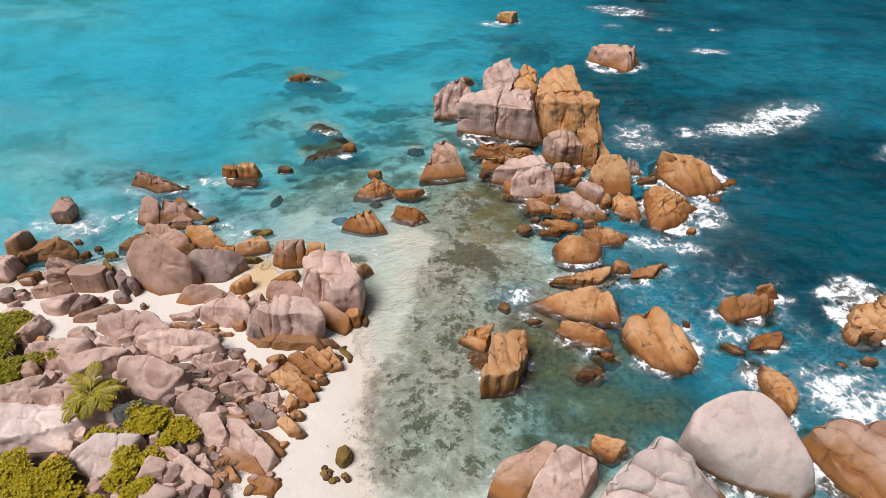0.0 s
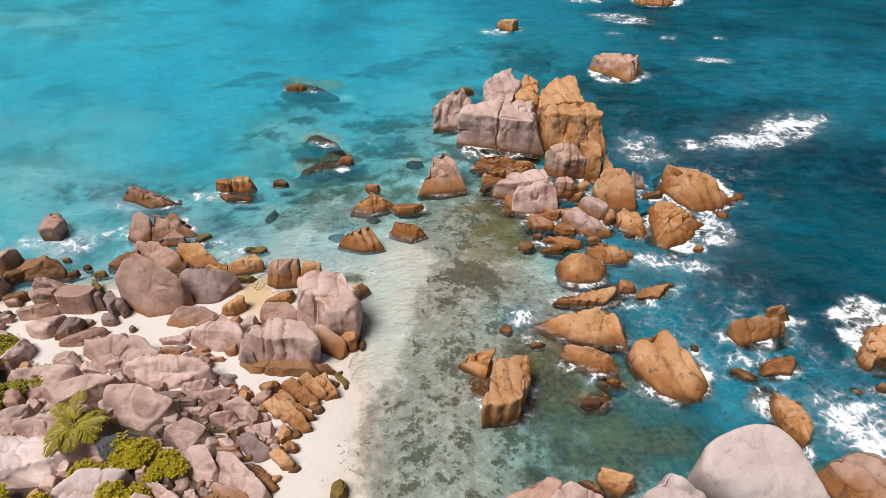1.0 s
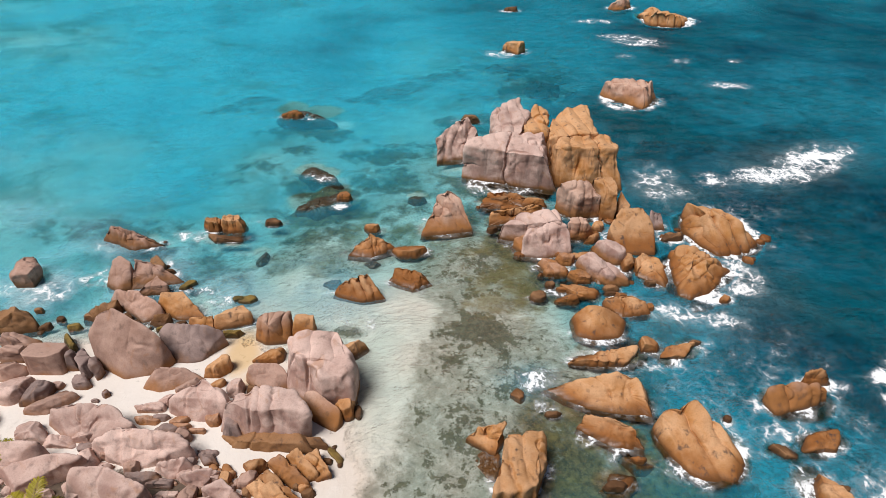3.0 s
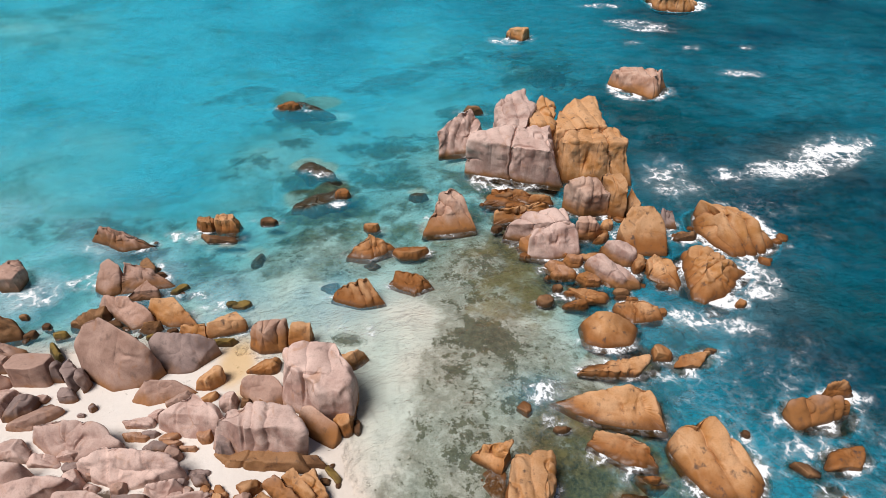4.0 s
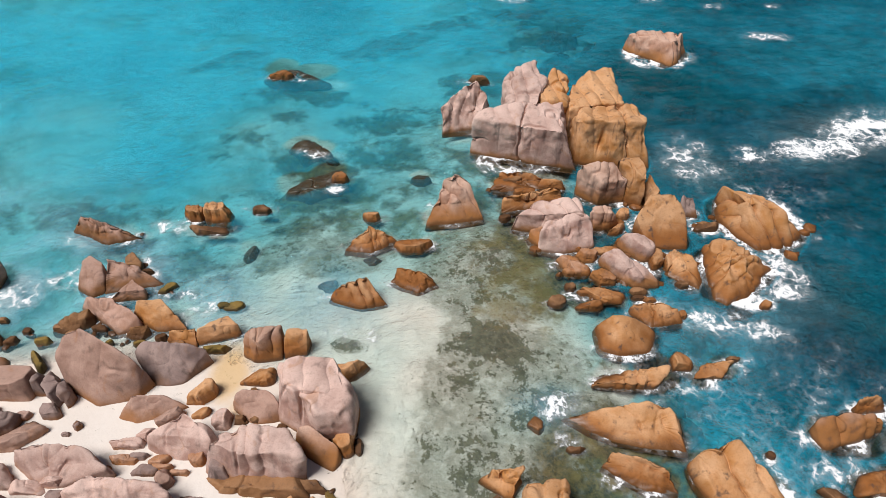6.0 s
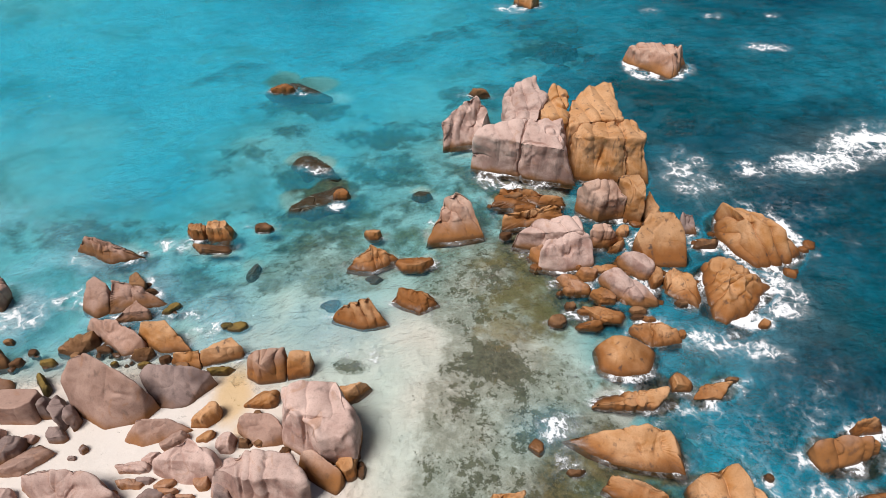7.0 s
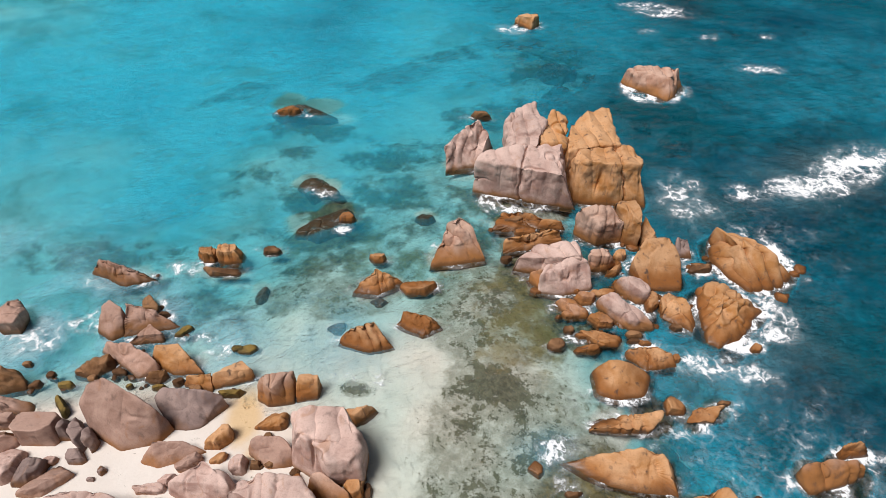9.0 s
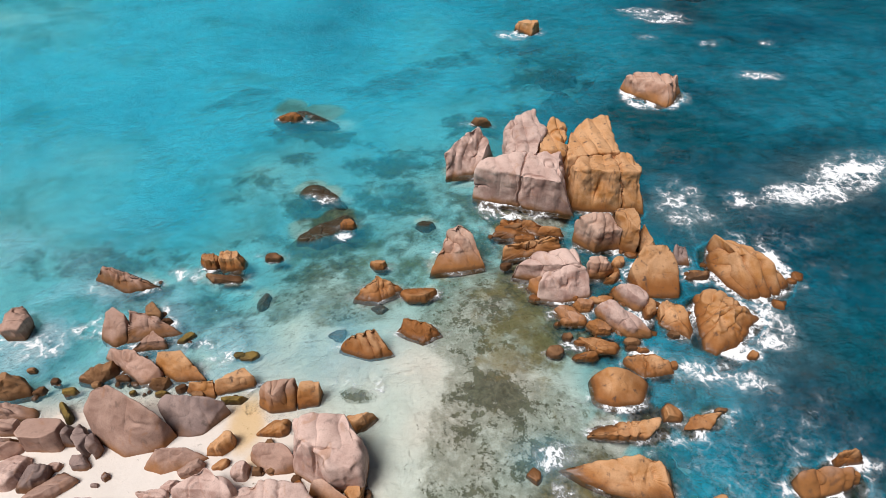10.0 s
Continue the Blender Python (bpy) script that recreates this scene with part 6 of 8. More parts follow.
boulder("boulder", "grey granite boulder with rusty orange foot on white beach sand", MIXED, -12.89, 24.35, 0.33, 0.83, (2.18, 0.77, 1.03, 2.06, 1.44, 0.59, 1.01, 1.81), (-0.18, -0.65), 11, 179, 27, -1, knobs=0.1, category="boulder", group="boulder pile")
boulder("rock_slab", "tilted orange-brown granite slab at the edge of the sand", RUST, -11.63, 30.06, 0.12, 1.18, (2.05, 0.82, 1.16, 1.85, 1.98, 0.95, 1.28, 2.08), (0, 0), 0, 900, 26, 5, facets=((55, 1, 0.43), (-108, 40, 0.38), (0, -90, 1.15), (-123, 3, 0.48), (-86, 80, 0.51), (117, 3, 1.4), (-71, 4, 1.46), (135, 18, 1.53)), wear=1.0, knobs=0.1, category="rock slab", group="boulder pile")
boulder("rock_slab", "tilted orange-brown granite slab at the edge of the sand", RUST, -11.31, 29.21, 0.12, 1.18, (1.8, 0.57, 1.23, 1.75, 1.75, 0.73, 1.36, 1.97), (0, 0), 0, 901, 26, 5, facets=((48, 1, 0.45), (-113, 42, 0.39), (0, -90, 1.15), (-130, 4, 0.5), (-88, 80, 0.51), (117, 3, 1.37), (-72, 4, 1.45), (134, 17, 1.45)), wear=1.0, knobs=0.1, category="rock slab", group="boulder pile")
boulder("rock_slab", "tilted orange-brown granite slab at the edge of the sand", MIXED, -11.27, 31.33, 0.12, 1.18, (1.82, 0.67, 1.16, 1.69, 1.78, 0.83, 1.27, 1.9), (0, 0), 0, 903, 26, 5, facets=((51, 1, 0.45), (-109, 41, 0.39), (0, -90, 1.15), (-126, 4, 0.51), (-84, 80, 0.51), (118, 3, 1.3), (-71, 3, 1.38), (135, 17, 1.4)), wear=1.0, knobs=0.1, category="rock slab", group="boulder pile")
boulder("rock_slab", "tilted orange-brown granite slab at the edge of the sand", RUST, -10.45, 31.96, 0.12, 1.18, (1.4, 0.56, 1.13, 1.41, 1.42, 0.63, 1.23, 1.58), (0, 0), 0, 904, 26, 5, facets=((42, 1, 0.48), (-112, 43, 0.4), (0, -90, 1.15), (-136, 4, 0.55), (-81, 79, 0.51), (118, 3, 1.12), (-71, 3, 1.2), (135, 17, 1.15)), wear=1.0, knobs=0.1, category="rock slab", group="boulder pile")
boulder("rock_slab", "tilted orange-brown granite slab at the edge of the sand", RUST, -9.35, 31.95, 0.12, 1.18, (1.16, 0.63, 1.02, 1.18, 1.21, 0.72, 1.1, 1.31), (0, 0), 0, 905, 26, 5, facets=((37, 1, 0.49), (-110, 43, 0.4), (0, -90, 1.15), (118, 2, 0.93), (-140, 5, 0.56), (-77, 78, 0.51), (-70, 2, 1.01), (135, 16, 0.95)), wear=1.0, knobs=0.1, category="rock slab", group="boulder pile")
boulder("rock", "orange-brown iron-stained granite rock on white beach sand", RUST, -13.56, 31.73, 0.29, 0.99, (0.72, 0.9, 0.43, 0.64, 1.11, 0.65, 0.55, 0.58), (0.29, -0.43), 7, 158, 27, 5, category="rock", group="boulder pile")
boulder("rock_slab", "tilted orange-brown granite slab at the edge of the sand", RUST, -12.36, 29.70, 0.12, 1.18, (1.75, 0.78, 0.95, 1.52, 1.72, 0.92, 1.02, 1.7), (0, 0), 0, 902, 26, 5, facets=((56, 1, 0.42), (-104, 37, 0.37), (0, -90, 1.15), (-121, 3, 0.46), (-80, 78, 0.51), (117, 3, 1.11), (-71, 3, 1.14), (135, 18, 1.24)), wear=1.0, knobs=0.1, category="rock slab", group="boulder pile")
boulder("rock", "orange-brown iron-stained granite rock in the boulder pile", RUST, -15.43, 31.5, 0.4, 0.5, (0.62, 0.28, 0.44, 0.65, 0.42, 0.27, 0.79, 0.8), (0.12, -0.03), 7, 172, 27, 8.8, category="rock", group="boulder pile")
boulder("rock", "dusky grey granite rock in the boulder pile", SLATE, -17.08, 32.29, 0.47, 0.6, (1.11, 0.43, 0.75, 1.23, 1.01, 0.32, 0.48, 1.09), (-0.15, -0.74), 7, 179, 27, 8.2, category="rock", group="boulder pile")
boulder("rock", "dark wet brown granite rock awash in shallow sea water", DARK, -9.99, 33.85, 0.0, 0.59, (1.56, 0.65, 0.45, 1.38, 1.6, 0.64, 0.41, 1.43), (-0.09, 0.05), 7, 186, 27, 16, category="rock", group="boulder pile")
boulder("rock", "olive weed-covered granite rock awash in shallow sea water", MOSSY, -8.23, 32.96, 0.0, 0.3, (0.59, 0.24, 0.73, 1.04, 0.69, 0.27, 0.82, 0.83), (-0.13, 0.03), 7, 193, 27, 7.2, category="rock", group="boulder pile")
boulder("boulder", "long pink-grey granite slab leaning in the boulder pile", GREY, -17.58, 22.14, 0.78, 1.52, (2.63, 1.02, 1.03, 2.3, 2.44, 1.16, 1.45, 2.7), (0, 0), 0, 201, 28, 5, facets=((61, 1, 0.39), (-124, 15, 0.48), (-96, 53, 0.32), (0, -90, 1.28), (-124, 2, 0.63), (97, 2, 1.14), (-84, 66, 0.41), (-81, 40, 0.79), (-81, 6, 1.45), (44, 3, 0.98), (128, 9, 1.93)), wear=0.8, category="boulder", group="boulder pile")
boulder("boulder", "pink-grey weathered granite boulder in the boulder pile", GREY, -18.86, 21.42, 0.9, 1.80, (1.65, 1.36, 0.86, 1.11, 1.69, 1.82, 0.88, 1.03), (0, 0), 0, 207, 28, 5, facets=((80, 1, 0.69), (151, 2, 1.02), (0, -90, 1.38), (-73, 28, 0.29), (-77, 59, 0.46), (-82, 15, 0.4), (-82, 2, 0.57), (-52, 6, 0.72), (171, 20, 1.14), (34, 2, 1.42), (6, 6, 1.49)), wear=0.8, category="boulder", group="boulder pile")
boulder("rock", "pink-grey weathered granite rock in the boulder pile", GREY, -16.97, 20.71, 0.75, 0.69, (0.53, 0.63, 0.51, 0.38, 0.84, 0.6, 0.38, 0.32), (0.12, -0.26), 7, 214, 24, 7.9, category="rock", group="boulder pile")
boulder("boulder", "pink-grey weathered granite boulder in the boulder pile", GREY, -20.03, 19.77, 0.96, 0.8, (3.49, 3.24, 0.89, 1.35, 1.33, 1.89, 0.54, 1.37), (-0.01, 0.07), 11, 221, 24, 1.9, knobs=0.06, category="boulder", group="boulder pile")
boulder("rock", "grey granite rock with rusty orange foot on white beach sand", MIXED, -12.14, 21.09, 0.35, 0.5, (1.24, 1.06, 0.81, 1.28, 1.4, 0.8, 0.51, 0.96), (0.2, 0.08), 11, 165, 30, 7.1, category="rock", group="boulder pile")
boulder("rock", "orange-brown iron-stained granite rock in the boulder pile", RUST, -14.31, 21.82, 0.51, 0.6, (0.68, 0.29, 0.67, 1.01, 0.7, 0.34, 0.53, 0.85), (0.13, -0.05), 7, 172, 30, 14.4, category="rock", group="boulder pile")
boulder("rock", "pink-grey weathered granite rock in the boulder pile", GREY, -16.33, 22.59, 0.67, 0.6, (1.01, 0.32, 0.63, 1.01, 0.83, 0.36, 0.54, 0.87), (0.0, -0.27), 7, 179, 30, 14.7, category="rock", group="boulder pile")
boulder("rock", "pink-grey weathered granite rock in the boulder pile", GREY, -15.15, 21.61, 0.59, 0.4, (0.44, 0.63, 0.43, 0.54, 0.77, 0.47, 0.34, 0.63), (0.18, -0.16), 7, 186, 24, 6.4, category="rock", group="boulder pile")
boulder("boulder", "pale pinkish smooth granite boulder in the boulder pile", PALE, -29.02, 24.78, 1.4, 1.37, (6.29, 3.97, 1.86, 4.96, 7.04, 4.74, 1.66, 4.24), (-0.0, -0.11), 11, 193, 30, 17, flutes=0.02, run=0.4, category="boulder", group="boulder pile")
boulder("boulder", "pale pinkish smooth granite boulder in the boulder pile", PALE, -23.06, 22.79, 1.19, 1.81, (2.55, 2.54, 1.03, 1.19, 2.74, 2.68, 1.92, 1.44), (0, 0), 0, 200, 28, 5, facets=((0, -90, 1.39), (-74, 56, 0.44), (-40, 2, 1.26), (130, 2, 0.89), (94, 1, 0.84), (-107, 34, 1.05), (-107, 7, 1.63)), wear=0.7, category="boulder", group="boulder pile")
boulder("boulder", "pink-grey weathered granite boulder in the boulder pile", GREY, -28.43, 27.48, 1.2, 1.40, (2.34, 1.99, 0.53, 1.56, 2.55, 2.05, 0.9, 1.72), (0, 0), 0, 207, 28, 5, facets=((-81, 39, 0.3), (88, 1, 0.51), (0, -90, 1.23), (108, 1, 0.53), (-103, 18, 0.68), (-73, 26, 0.45), (-73, 3, 0.74), (-103, 3, 0.85), (-78, 60, 0.5), (-6, 3, 2.21), (-22, 8, 1.97), (126, 5, 1.11)), wear=0.8, category="boulder", group="boulder pile")
boulder("boulder", "pink-grey weathered granite boulder in the boulder pile", GREY, -31.30, 27.75, 1.3, 1.60, (1.7, 1.97, 1.11, 1.21, 2.43, 2.22, 1.16, 1.44), (0, 0), 0, 214, 28, 5, facets=((115, 2, 0.31), (0, -90, 1.31), (-98, 5, 0.92), (-60, 46, 0.5), (-24, 6, 1.15), (2, 2, 1.67)), knobs=0.06, wear=0.8, category="boulder", group="boulder pile")
boulder("rock", "pale pinkish smooth granite rock in the boulder pile", PALE, -24.79, 25.94, 1.13, 0.69, (1.65, 1.04, 0.48, 1.62, 1.64, 0.73, 0.42, 1.03), (0.14, -0.06), 11, 228, 27, 6.5, category="rock", group="boulder pile")
boulder("rock", "olive weed-covered granite rock awash in shallow sea water", MOSSY, -7.14, 23.5, 0.0, 0.9, (0.54, 0.7, 1.0, 0.69, 0.54, 0.58, 0.73, 0.63), (-0.05, -0.18), 7, 924, 21, 9.7, category="rock", group="weedy stones at the shore")
boulder("rock", "olive weed-covered granite rock awash in shallow sea water", MOSSY, -8.29, 22.24, 0.01, 0.5, (0.27, 0.26, 0.5, 0.28, 0.36, 0.2, 0.5, 0.28), (-0.1, 0.09), 7, 931, 21, 8.5, category="rock", group="weedy stones at the shore")
boulder("rock", "olive weed-covered granite rock awash in shallow sea water", MOSSY, -7.66, 21.8, 0.0, 0.4, (0.37, 0.21, 0.5, 0.21, 0.38, 0.25, 0.22, 0.24), (0.02, -0.03), 7, 938, 21, 7.8, category="rock", group="weedy stones at the shore")
boulder("rock", "olive weed-covered granite rock awash in shallow sea water", MOSSY, -6.91, 22.14, 0.0, 0.4, (0.27, 0.28, 0.4, 0.22, 0.3, 0.2, 0.48, 0.2), (-0.07, -0.0), 7, 945, 21, 7, category="rock", group="weedy stones at the shore")
boulder("rock", "olive weed-covered granite rock awash in shallow sea water", MOSSY, -18.8, 48.88, 0.0, 0.4, (1.05, 0.89, 0.42, 0.69, 0.93, 0.68, 0.39, 0.57), (-0.01, 0.1), 7, 952, 21, 9.9, category="rock", group="weedy stones at the shore")
boulder("boulder", "dark wet brown granite boulder just under the clear sea water", DARK, -14.68, 65.92, -1.35, 1.09, (3.25, 4.25, 2.9, 1.33, 4.76, 4.18, 2.2, 1.98), (0.02, -0.08), 11, 938, 21, 11.6, category="boulder", group="sunken rocks")
boulder("boulder", "dark wet brown granite boulder just under the clear sea water", DARK, -16.38, 71.69, -1.5, 1.21, (3.31, 1.52, 2.04, 2.77, 3.47, 1.32, 1.37, 3.07), (-0.04, 0.02), 11, 945, 21, 9.5, category="boulder", group="sunken rocks")
boulder("boulder", "dark wet brown granite boulder just under the clear sea water", DARK, -20.59, 88.32, -1.8, 1.52, (6.15, 2.53, 1.2, 5.03, 5.27, 3.01, 1.22, 4.29), (-0.44, -0.66), 11, 952, 21, 6.2, category="boulder", group="sunken rocks")
boulder("rock", "dark wet brown granite rock just under the clear sea water", DARK, -19.13, 55.62, -1.05, 0.7, (0.46, 1.06, 1.44, 1.25, 0.84, 0.81, 0.9, 0.67), (0.8, -0.23), 7, 959, 21, 8.4, category="rock", group="sunken rocks")
boulder("boulder", "orange-brown iron-stained granite boulder just under the clear sea water", RUST, 11.1, 31.22, -1.1, 0.95, (1.66, 1.85, 1.07, 1.39, 1.84, 1.21, 1.0, 1.21), (0.49, -0.38), 11, 973, 24, 7, knobs=0.1, category="boulder", group="sunken rocks")
boulder("rock", "orange-brown iron-stained granite rock just under the clear sea water", RUST, 13.07, 32.78, -0.9, 0.7, (1.34, 0.86, 0.56, 1.36, 1.32, 0.55, 0.48, 0.85), (-0.33, -0.53), 7, 980, 24, 4.9, category="rock", group="sunken rocks")
boulder("rock", "orange-brown iron-stained granite rock just under the clear sea water", RUST, 31.67, 32.2, -1.0, 1.18, (0.88, 0.26, 0.32, 0.53, 0.89, 0.2, 0.46, 0.31), (0.06, -0.18), 7, 994, 21, -3, category="rock", group="sunken rocks")
boulder("rock", "dark wet brown granite rock just under the clear sea water", DARK, -7.99, 54.72, -1.0, 0.7, (0.94, 0.72, 0.58, 1.02, 1.18, 0.58, 0.64, 0.65), (0.28, -0.06), 7, 277, 21, 10.6, category="rock", group="sunken rocks")
boulder("rock", "dark wet brown granite rock just under the clear sea water", DARK, -3.97, 66.5, -1.2, 0.9, (1.3, 0.84, 0.84, 1.01, 1.39, 0.95, 0.69, 0.67), (0.02, -0.41), 7, 284, 21, 13.7, category="rock", group="sunken rocks")
boulder("rock", "dark wet brown granite rock just under the clear sea water", DARK, -11.42, 51.45, -0.8, 0.7, (0.7, 1.14, 0.84, 0.72, 1.08, 0.61, 0.66, 0.89), (0.05, 0.0), 7, 291, 21, 9.1, category="rock", group="sunken rocks")
boulder("rock", "dark wet brown granite rock just under the clear sea water", DARK, 22.39, 48.42, -1.3, 1.0, (1.37, 1.06, 0.33, 1.19, 1.15, 0.95, 0.41, 0.7), (0.08, -0.13), 7, 305, 21, 12.8, category="rock", group="sunken rocks")
boulder("boulder", "dark wet brown granite boulder just under the clear sea water", DARK, -4.8, 51.56, -1.0, 0.74, (2.18, 1.42, 0.76, 1.18, 1.78, 0.92, 0.68, 1.97), (-0.35, -0.8), 11, 312, 21, 4.2, category="boulder", group="sunken rocks")
boulder("rock", "orange-brown iron-stained granite rock awash in shallow sea water", RUST, 24.77, 49.29, 0.0, 0.5, (0.72, 0.41, 0.52, 0.33, 0.51, 0.65, 0.39, 0.41), (-0.03, 0.12), 7, 207, 24, 15.7, category="rock", group="islet boulders")
boulder("rock", "dark wet brown granite rock awash in shallow sea water", DARK, 9.11, 51.08, 0.0, 0.49, (0.46, 0.5, 0.43, 0.51, 0.45, 0.42, 0.32, 0.39), (0.09, -0.21), 7, 214, 24, 8.6, category="rock", group="islet boulders")
boulder("rock", "orange-brown iron-stained granite rock awash in shallow sea water", RUST, 12.61, 55.31, 0.0, 0.5, (1.65, 1.42, 0.37, 0.8, 1.41, 1.09, 0.34, 0.77), (-0.06, 0.08), 7, 221, 24, 10.3, category="rock", group="islet boulders")
boulder("rock", "orange-brown iron-stained granite rock just under the clear sea water", RUST, 2.45, 32.56, -0.75, 0.62, (1.0, 1.26, 1.89, 1.42, 1.05, 0.82, 1.23, 1.09), (0.11, 0.12), 7, 319, 21, 12.2, knobs=0.1, category="rock", group="sunken rocks")
boulder("rock", "orange-brown iron-stained granite rock just under the clear sea water", RUST, 5.14, 38.52, -0.4, 0.55, (0.48, 0.59, 0.69, 0.54, 0.71, 0.44, 0.76, 0.52), (-0.1, -0.19), 7, 333, 21, 8.5, category="rock", group="sunken rocks")
boulder("boulder", "large pink-grey weathered granite boulder standing in sea water", GREY, -9.45, 38.8, 0.0, 3.76, (2.01, 1.89, 2.91, 3.06, 1.86, 1.36, 1.62, 2.62), (0.08, 0.12), 5, 403, 33, 4.4, knobs=0.06, category="boulder", group="beach boulders")
boulder("rock", "dark wet brown granite rock awash in shallow sea water", DARK, -35.42, 45.23, 0.04, 0.5, (0.47, 0.69, 0.33, 0.31, 0.86, 0.53, 0.25, 0.39), (0.11, -0.18), 7, 570, 21, 7.6, category="rock", group="rocks at the shore")
boulder("rock", "olive weed-covered granite rock awash in shallow sea water", MOSSY, -32.94, 45.3, 0.03, 0.5, (0.93, 0.54, 0.27, 0.88, 1.01, 0.5, 0.3, 0.56), (0.2, -0.37), 7, 581, 21, 9.3, category="rock", group="rocks at the shore")
boulder("rock", "dark wet brown granite rock awash in shallow sea water", DARK, -34.62, 46.21, 0.0, 0.4, (0.41, 0.38, 0.33, 0.33, 0.31, 0.52, 0.2, 0.32), (-0.09, -0.31), 7, 592, 21, 5.6, category="rock", group="rocks at the shore")
boulder("rock", "dark wet brown granite rock awash in shallow sea water", DARK, -32.12, 46.59, 0.0, 0.5, (0.48, 0.49, 0.34, 0.37, 0.47, 0.57, 0.26, 0.47), (-0.11, 0.08), 7, 603, 21, 7.2, category="rock", group="rocks at the shore")
boulder("rock", "dark wet brown granite rock awash in shallow sea water", DARK, -30.87, 45.8, 0.0, 0.59, (0.37, 0.37, 0.33, 0.42, 0.62, 0.32, 0.23, 0.56), (0.16, -0.44), 7, 614, 24, 5.4, category="rock", group="rocks at the shore")
boulder("rock", "dark wet brown granite rock awash in shallow sea water", DARK, -28.96, 46.53, 0.0, 0.5, (0.63, 0.45, 0.31, 0.6, 0.82, 0.42, 0.22, 0.66), (0.27, -0.26), 7, 625, 21, 7.7, category="rock", group="rocks at the shore")
boulder("rock", "dark wet brown granite rock awash in shallow sea water", DARK, -23.6, 45.6, 0.0, 0.59, (0.42, 0.49, 0.33, 0.33, 0.55, 0.46, 0.34, 0.36), (0.01, -0.29), 7, 636, 24, 6.6, category="rock", group="rocks at the shore")
boulder("rock", "dark wet brown granite rock awash in shallow sea water", DARK, -22.07, 45.01, 0.0, 0.49, (0.61, 0.42, 0.3, 0.55, 0.74, 0.38, 0.22, 0.58), (-0.11, -0.01), 7, 647, 24, 5.4, category="rock", group="rocks at the shore")
boulder("rock", "olive weed-covered granite rock awash in shallow sea water", MOSSY, -27.54, 45.15, 0.0, 0.49, (0.23, 0.28, 0.19, 0.44, 0.27, 0.29, 0.16, 0.16), (0.53, -0.1), 7, 658, 24, 3.7, category="rock", group="rocks at the shore")
boulder("rock", "olive weed-covered granite rock awash in shallow sea water", MOSSY, -25.15, 45.09, 0.0, 0.49, (0.75, 0.55, 0.24, 0.5, 0.76, 0.41, 0.17, 0.35), (0.35, -0.34), 7, 669, 24, 6.4, category="rock", group="rocks at the shore")
boulder("rock", "dark wet brown granite rock awash in shallow sea water", DARK, -27.25, 52.65, 0.0, 0.49, (0.62, 0.4, 0.34, 0.48, 0.52, 0.38, 0.3, 0.32), (0.1, -0.29), 7, 578, 24, 8.3, category="rock", group="rocks at the shore")
boulder("rock", "dark wet brown granite rock awash in shallow sea water", DARK, -22.75, 44.44, 0.0, 0.4, (0.78, 0.61, 0.24, 0.41, 0.86, 0.63, 0.24, 0.51), (-0.0, -0.13), 7, 589, 24, 10.7, category="rock", group="rocks at the shore")
boulder("rock", "olive weed-covered granite rock awash in shallow sea water", MOSSY, -21.04, 44.0, 0.0, 0.4, (0.69, 0.45, 0.25, 0.57, 0.7, 0.33, 0.18, 0.46), (0.07, -0.27), 7, 600, 24, 6.9, category="rock", group="rocks at the shore")
boulder("rock", "dark wet brown granite rock awash in shallow sea water", DARK, -37.01, 47.23, 0.0, 0.5, (0.34, 0.31, 0.32, 0.33, 0.54, 0.33, 0.17, 0.58), (-0.05, -0.28), 7, 611, 21, 5.4, category="rock", group="rocks at the shore")
boulder("rock", "olive weed-covered granite rock awash in shallow sea water", MOSSY, -19.5, 48.92, 0.0, 0.5, (0.7, 0.36, 0.35, 0.6, 0.76, 0.43, 0.22, 0.44), (0.25, -0.32), 7, 622, 21, 8.4, category="rock", group="rocks at the shore")
boulder("rock", "pink-grey weathered granite rock on white beach sand", GREY, -23.03, 36.47, 0.51, 0.5, (1.04, 0.81, 0.32, 1.01, 1.12, 0.53, 0.33, 1.0), (-0.2, -0.41), 7, 519, 27, 7.7, category="rock", group="boulder pile")
boulder("rock", "grey granite rock with rusty orange foot on white beach sand", MIXED, -22.3, 35.38, 0.56, 0.5, (1.11, 0.87, 0.32, 0.75, 1.06, 0.62, 0.27, 0.82), (-0.26, -0.27), 7, 530, 27, 11.4, category="rock", group="boulder pile")
boulder("rock", "dusky grey granite rock on white beach sand", SLATE, -20.72, 34.61, 0.54, 0.5, (0.84, 0.78, 0.34, 0.51, 1.09, 0.81, 0.32, 0.62), (-0.12, -0.18), 7, 541, 27, 7, category="rock", group="boulder pile")
boulder("rock", "grey granite rock with rusty orange foot on white beach sand", MIXED, -20.09, 35.34, 0.48, 0.5, (0.75, 0.85, 0.38, 0.42, 0.92, 0.57, 0.33, 0.45), (0.02, -0.33), 7, 552, 27, 11.7, category="rock", group="boulder pile")
boulder("rock", "dusky grey granite rock in the boulder pile", SLATE, -19.57, 30.19, 0.68, 0.59, (0.99, 0.93, 0.35, 0.71, 1.21, 0.77, 0.23, 0.81), (-0.0, -0.41), 7, 563, 27, 4.7, category="rock", group="boulder pile")
boulder("rock", "pink-grey weathered granite rock in the boulder pile", GREY, -18.55, 29.44, 0.66, 0.59, (0.76, 0.59, 0.26, 0.64, 1.07, 0.75, 0.3, 0.62), (0.14, -0.27), 7, 574, 27, 5.9, category="rock", group="boulder pile")
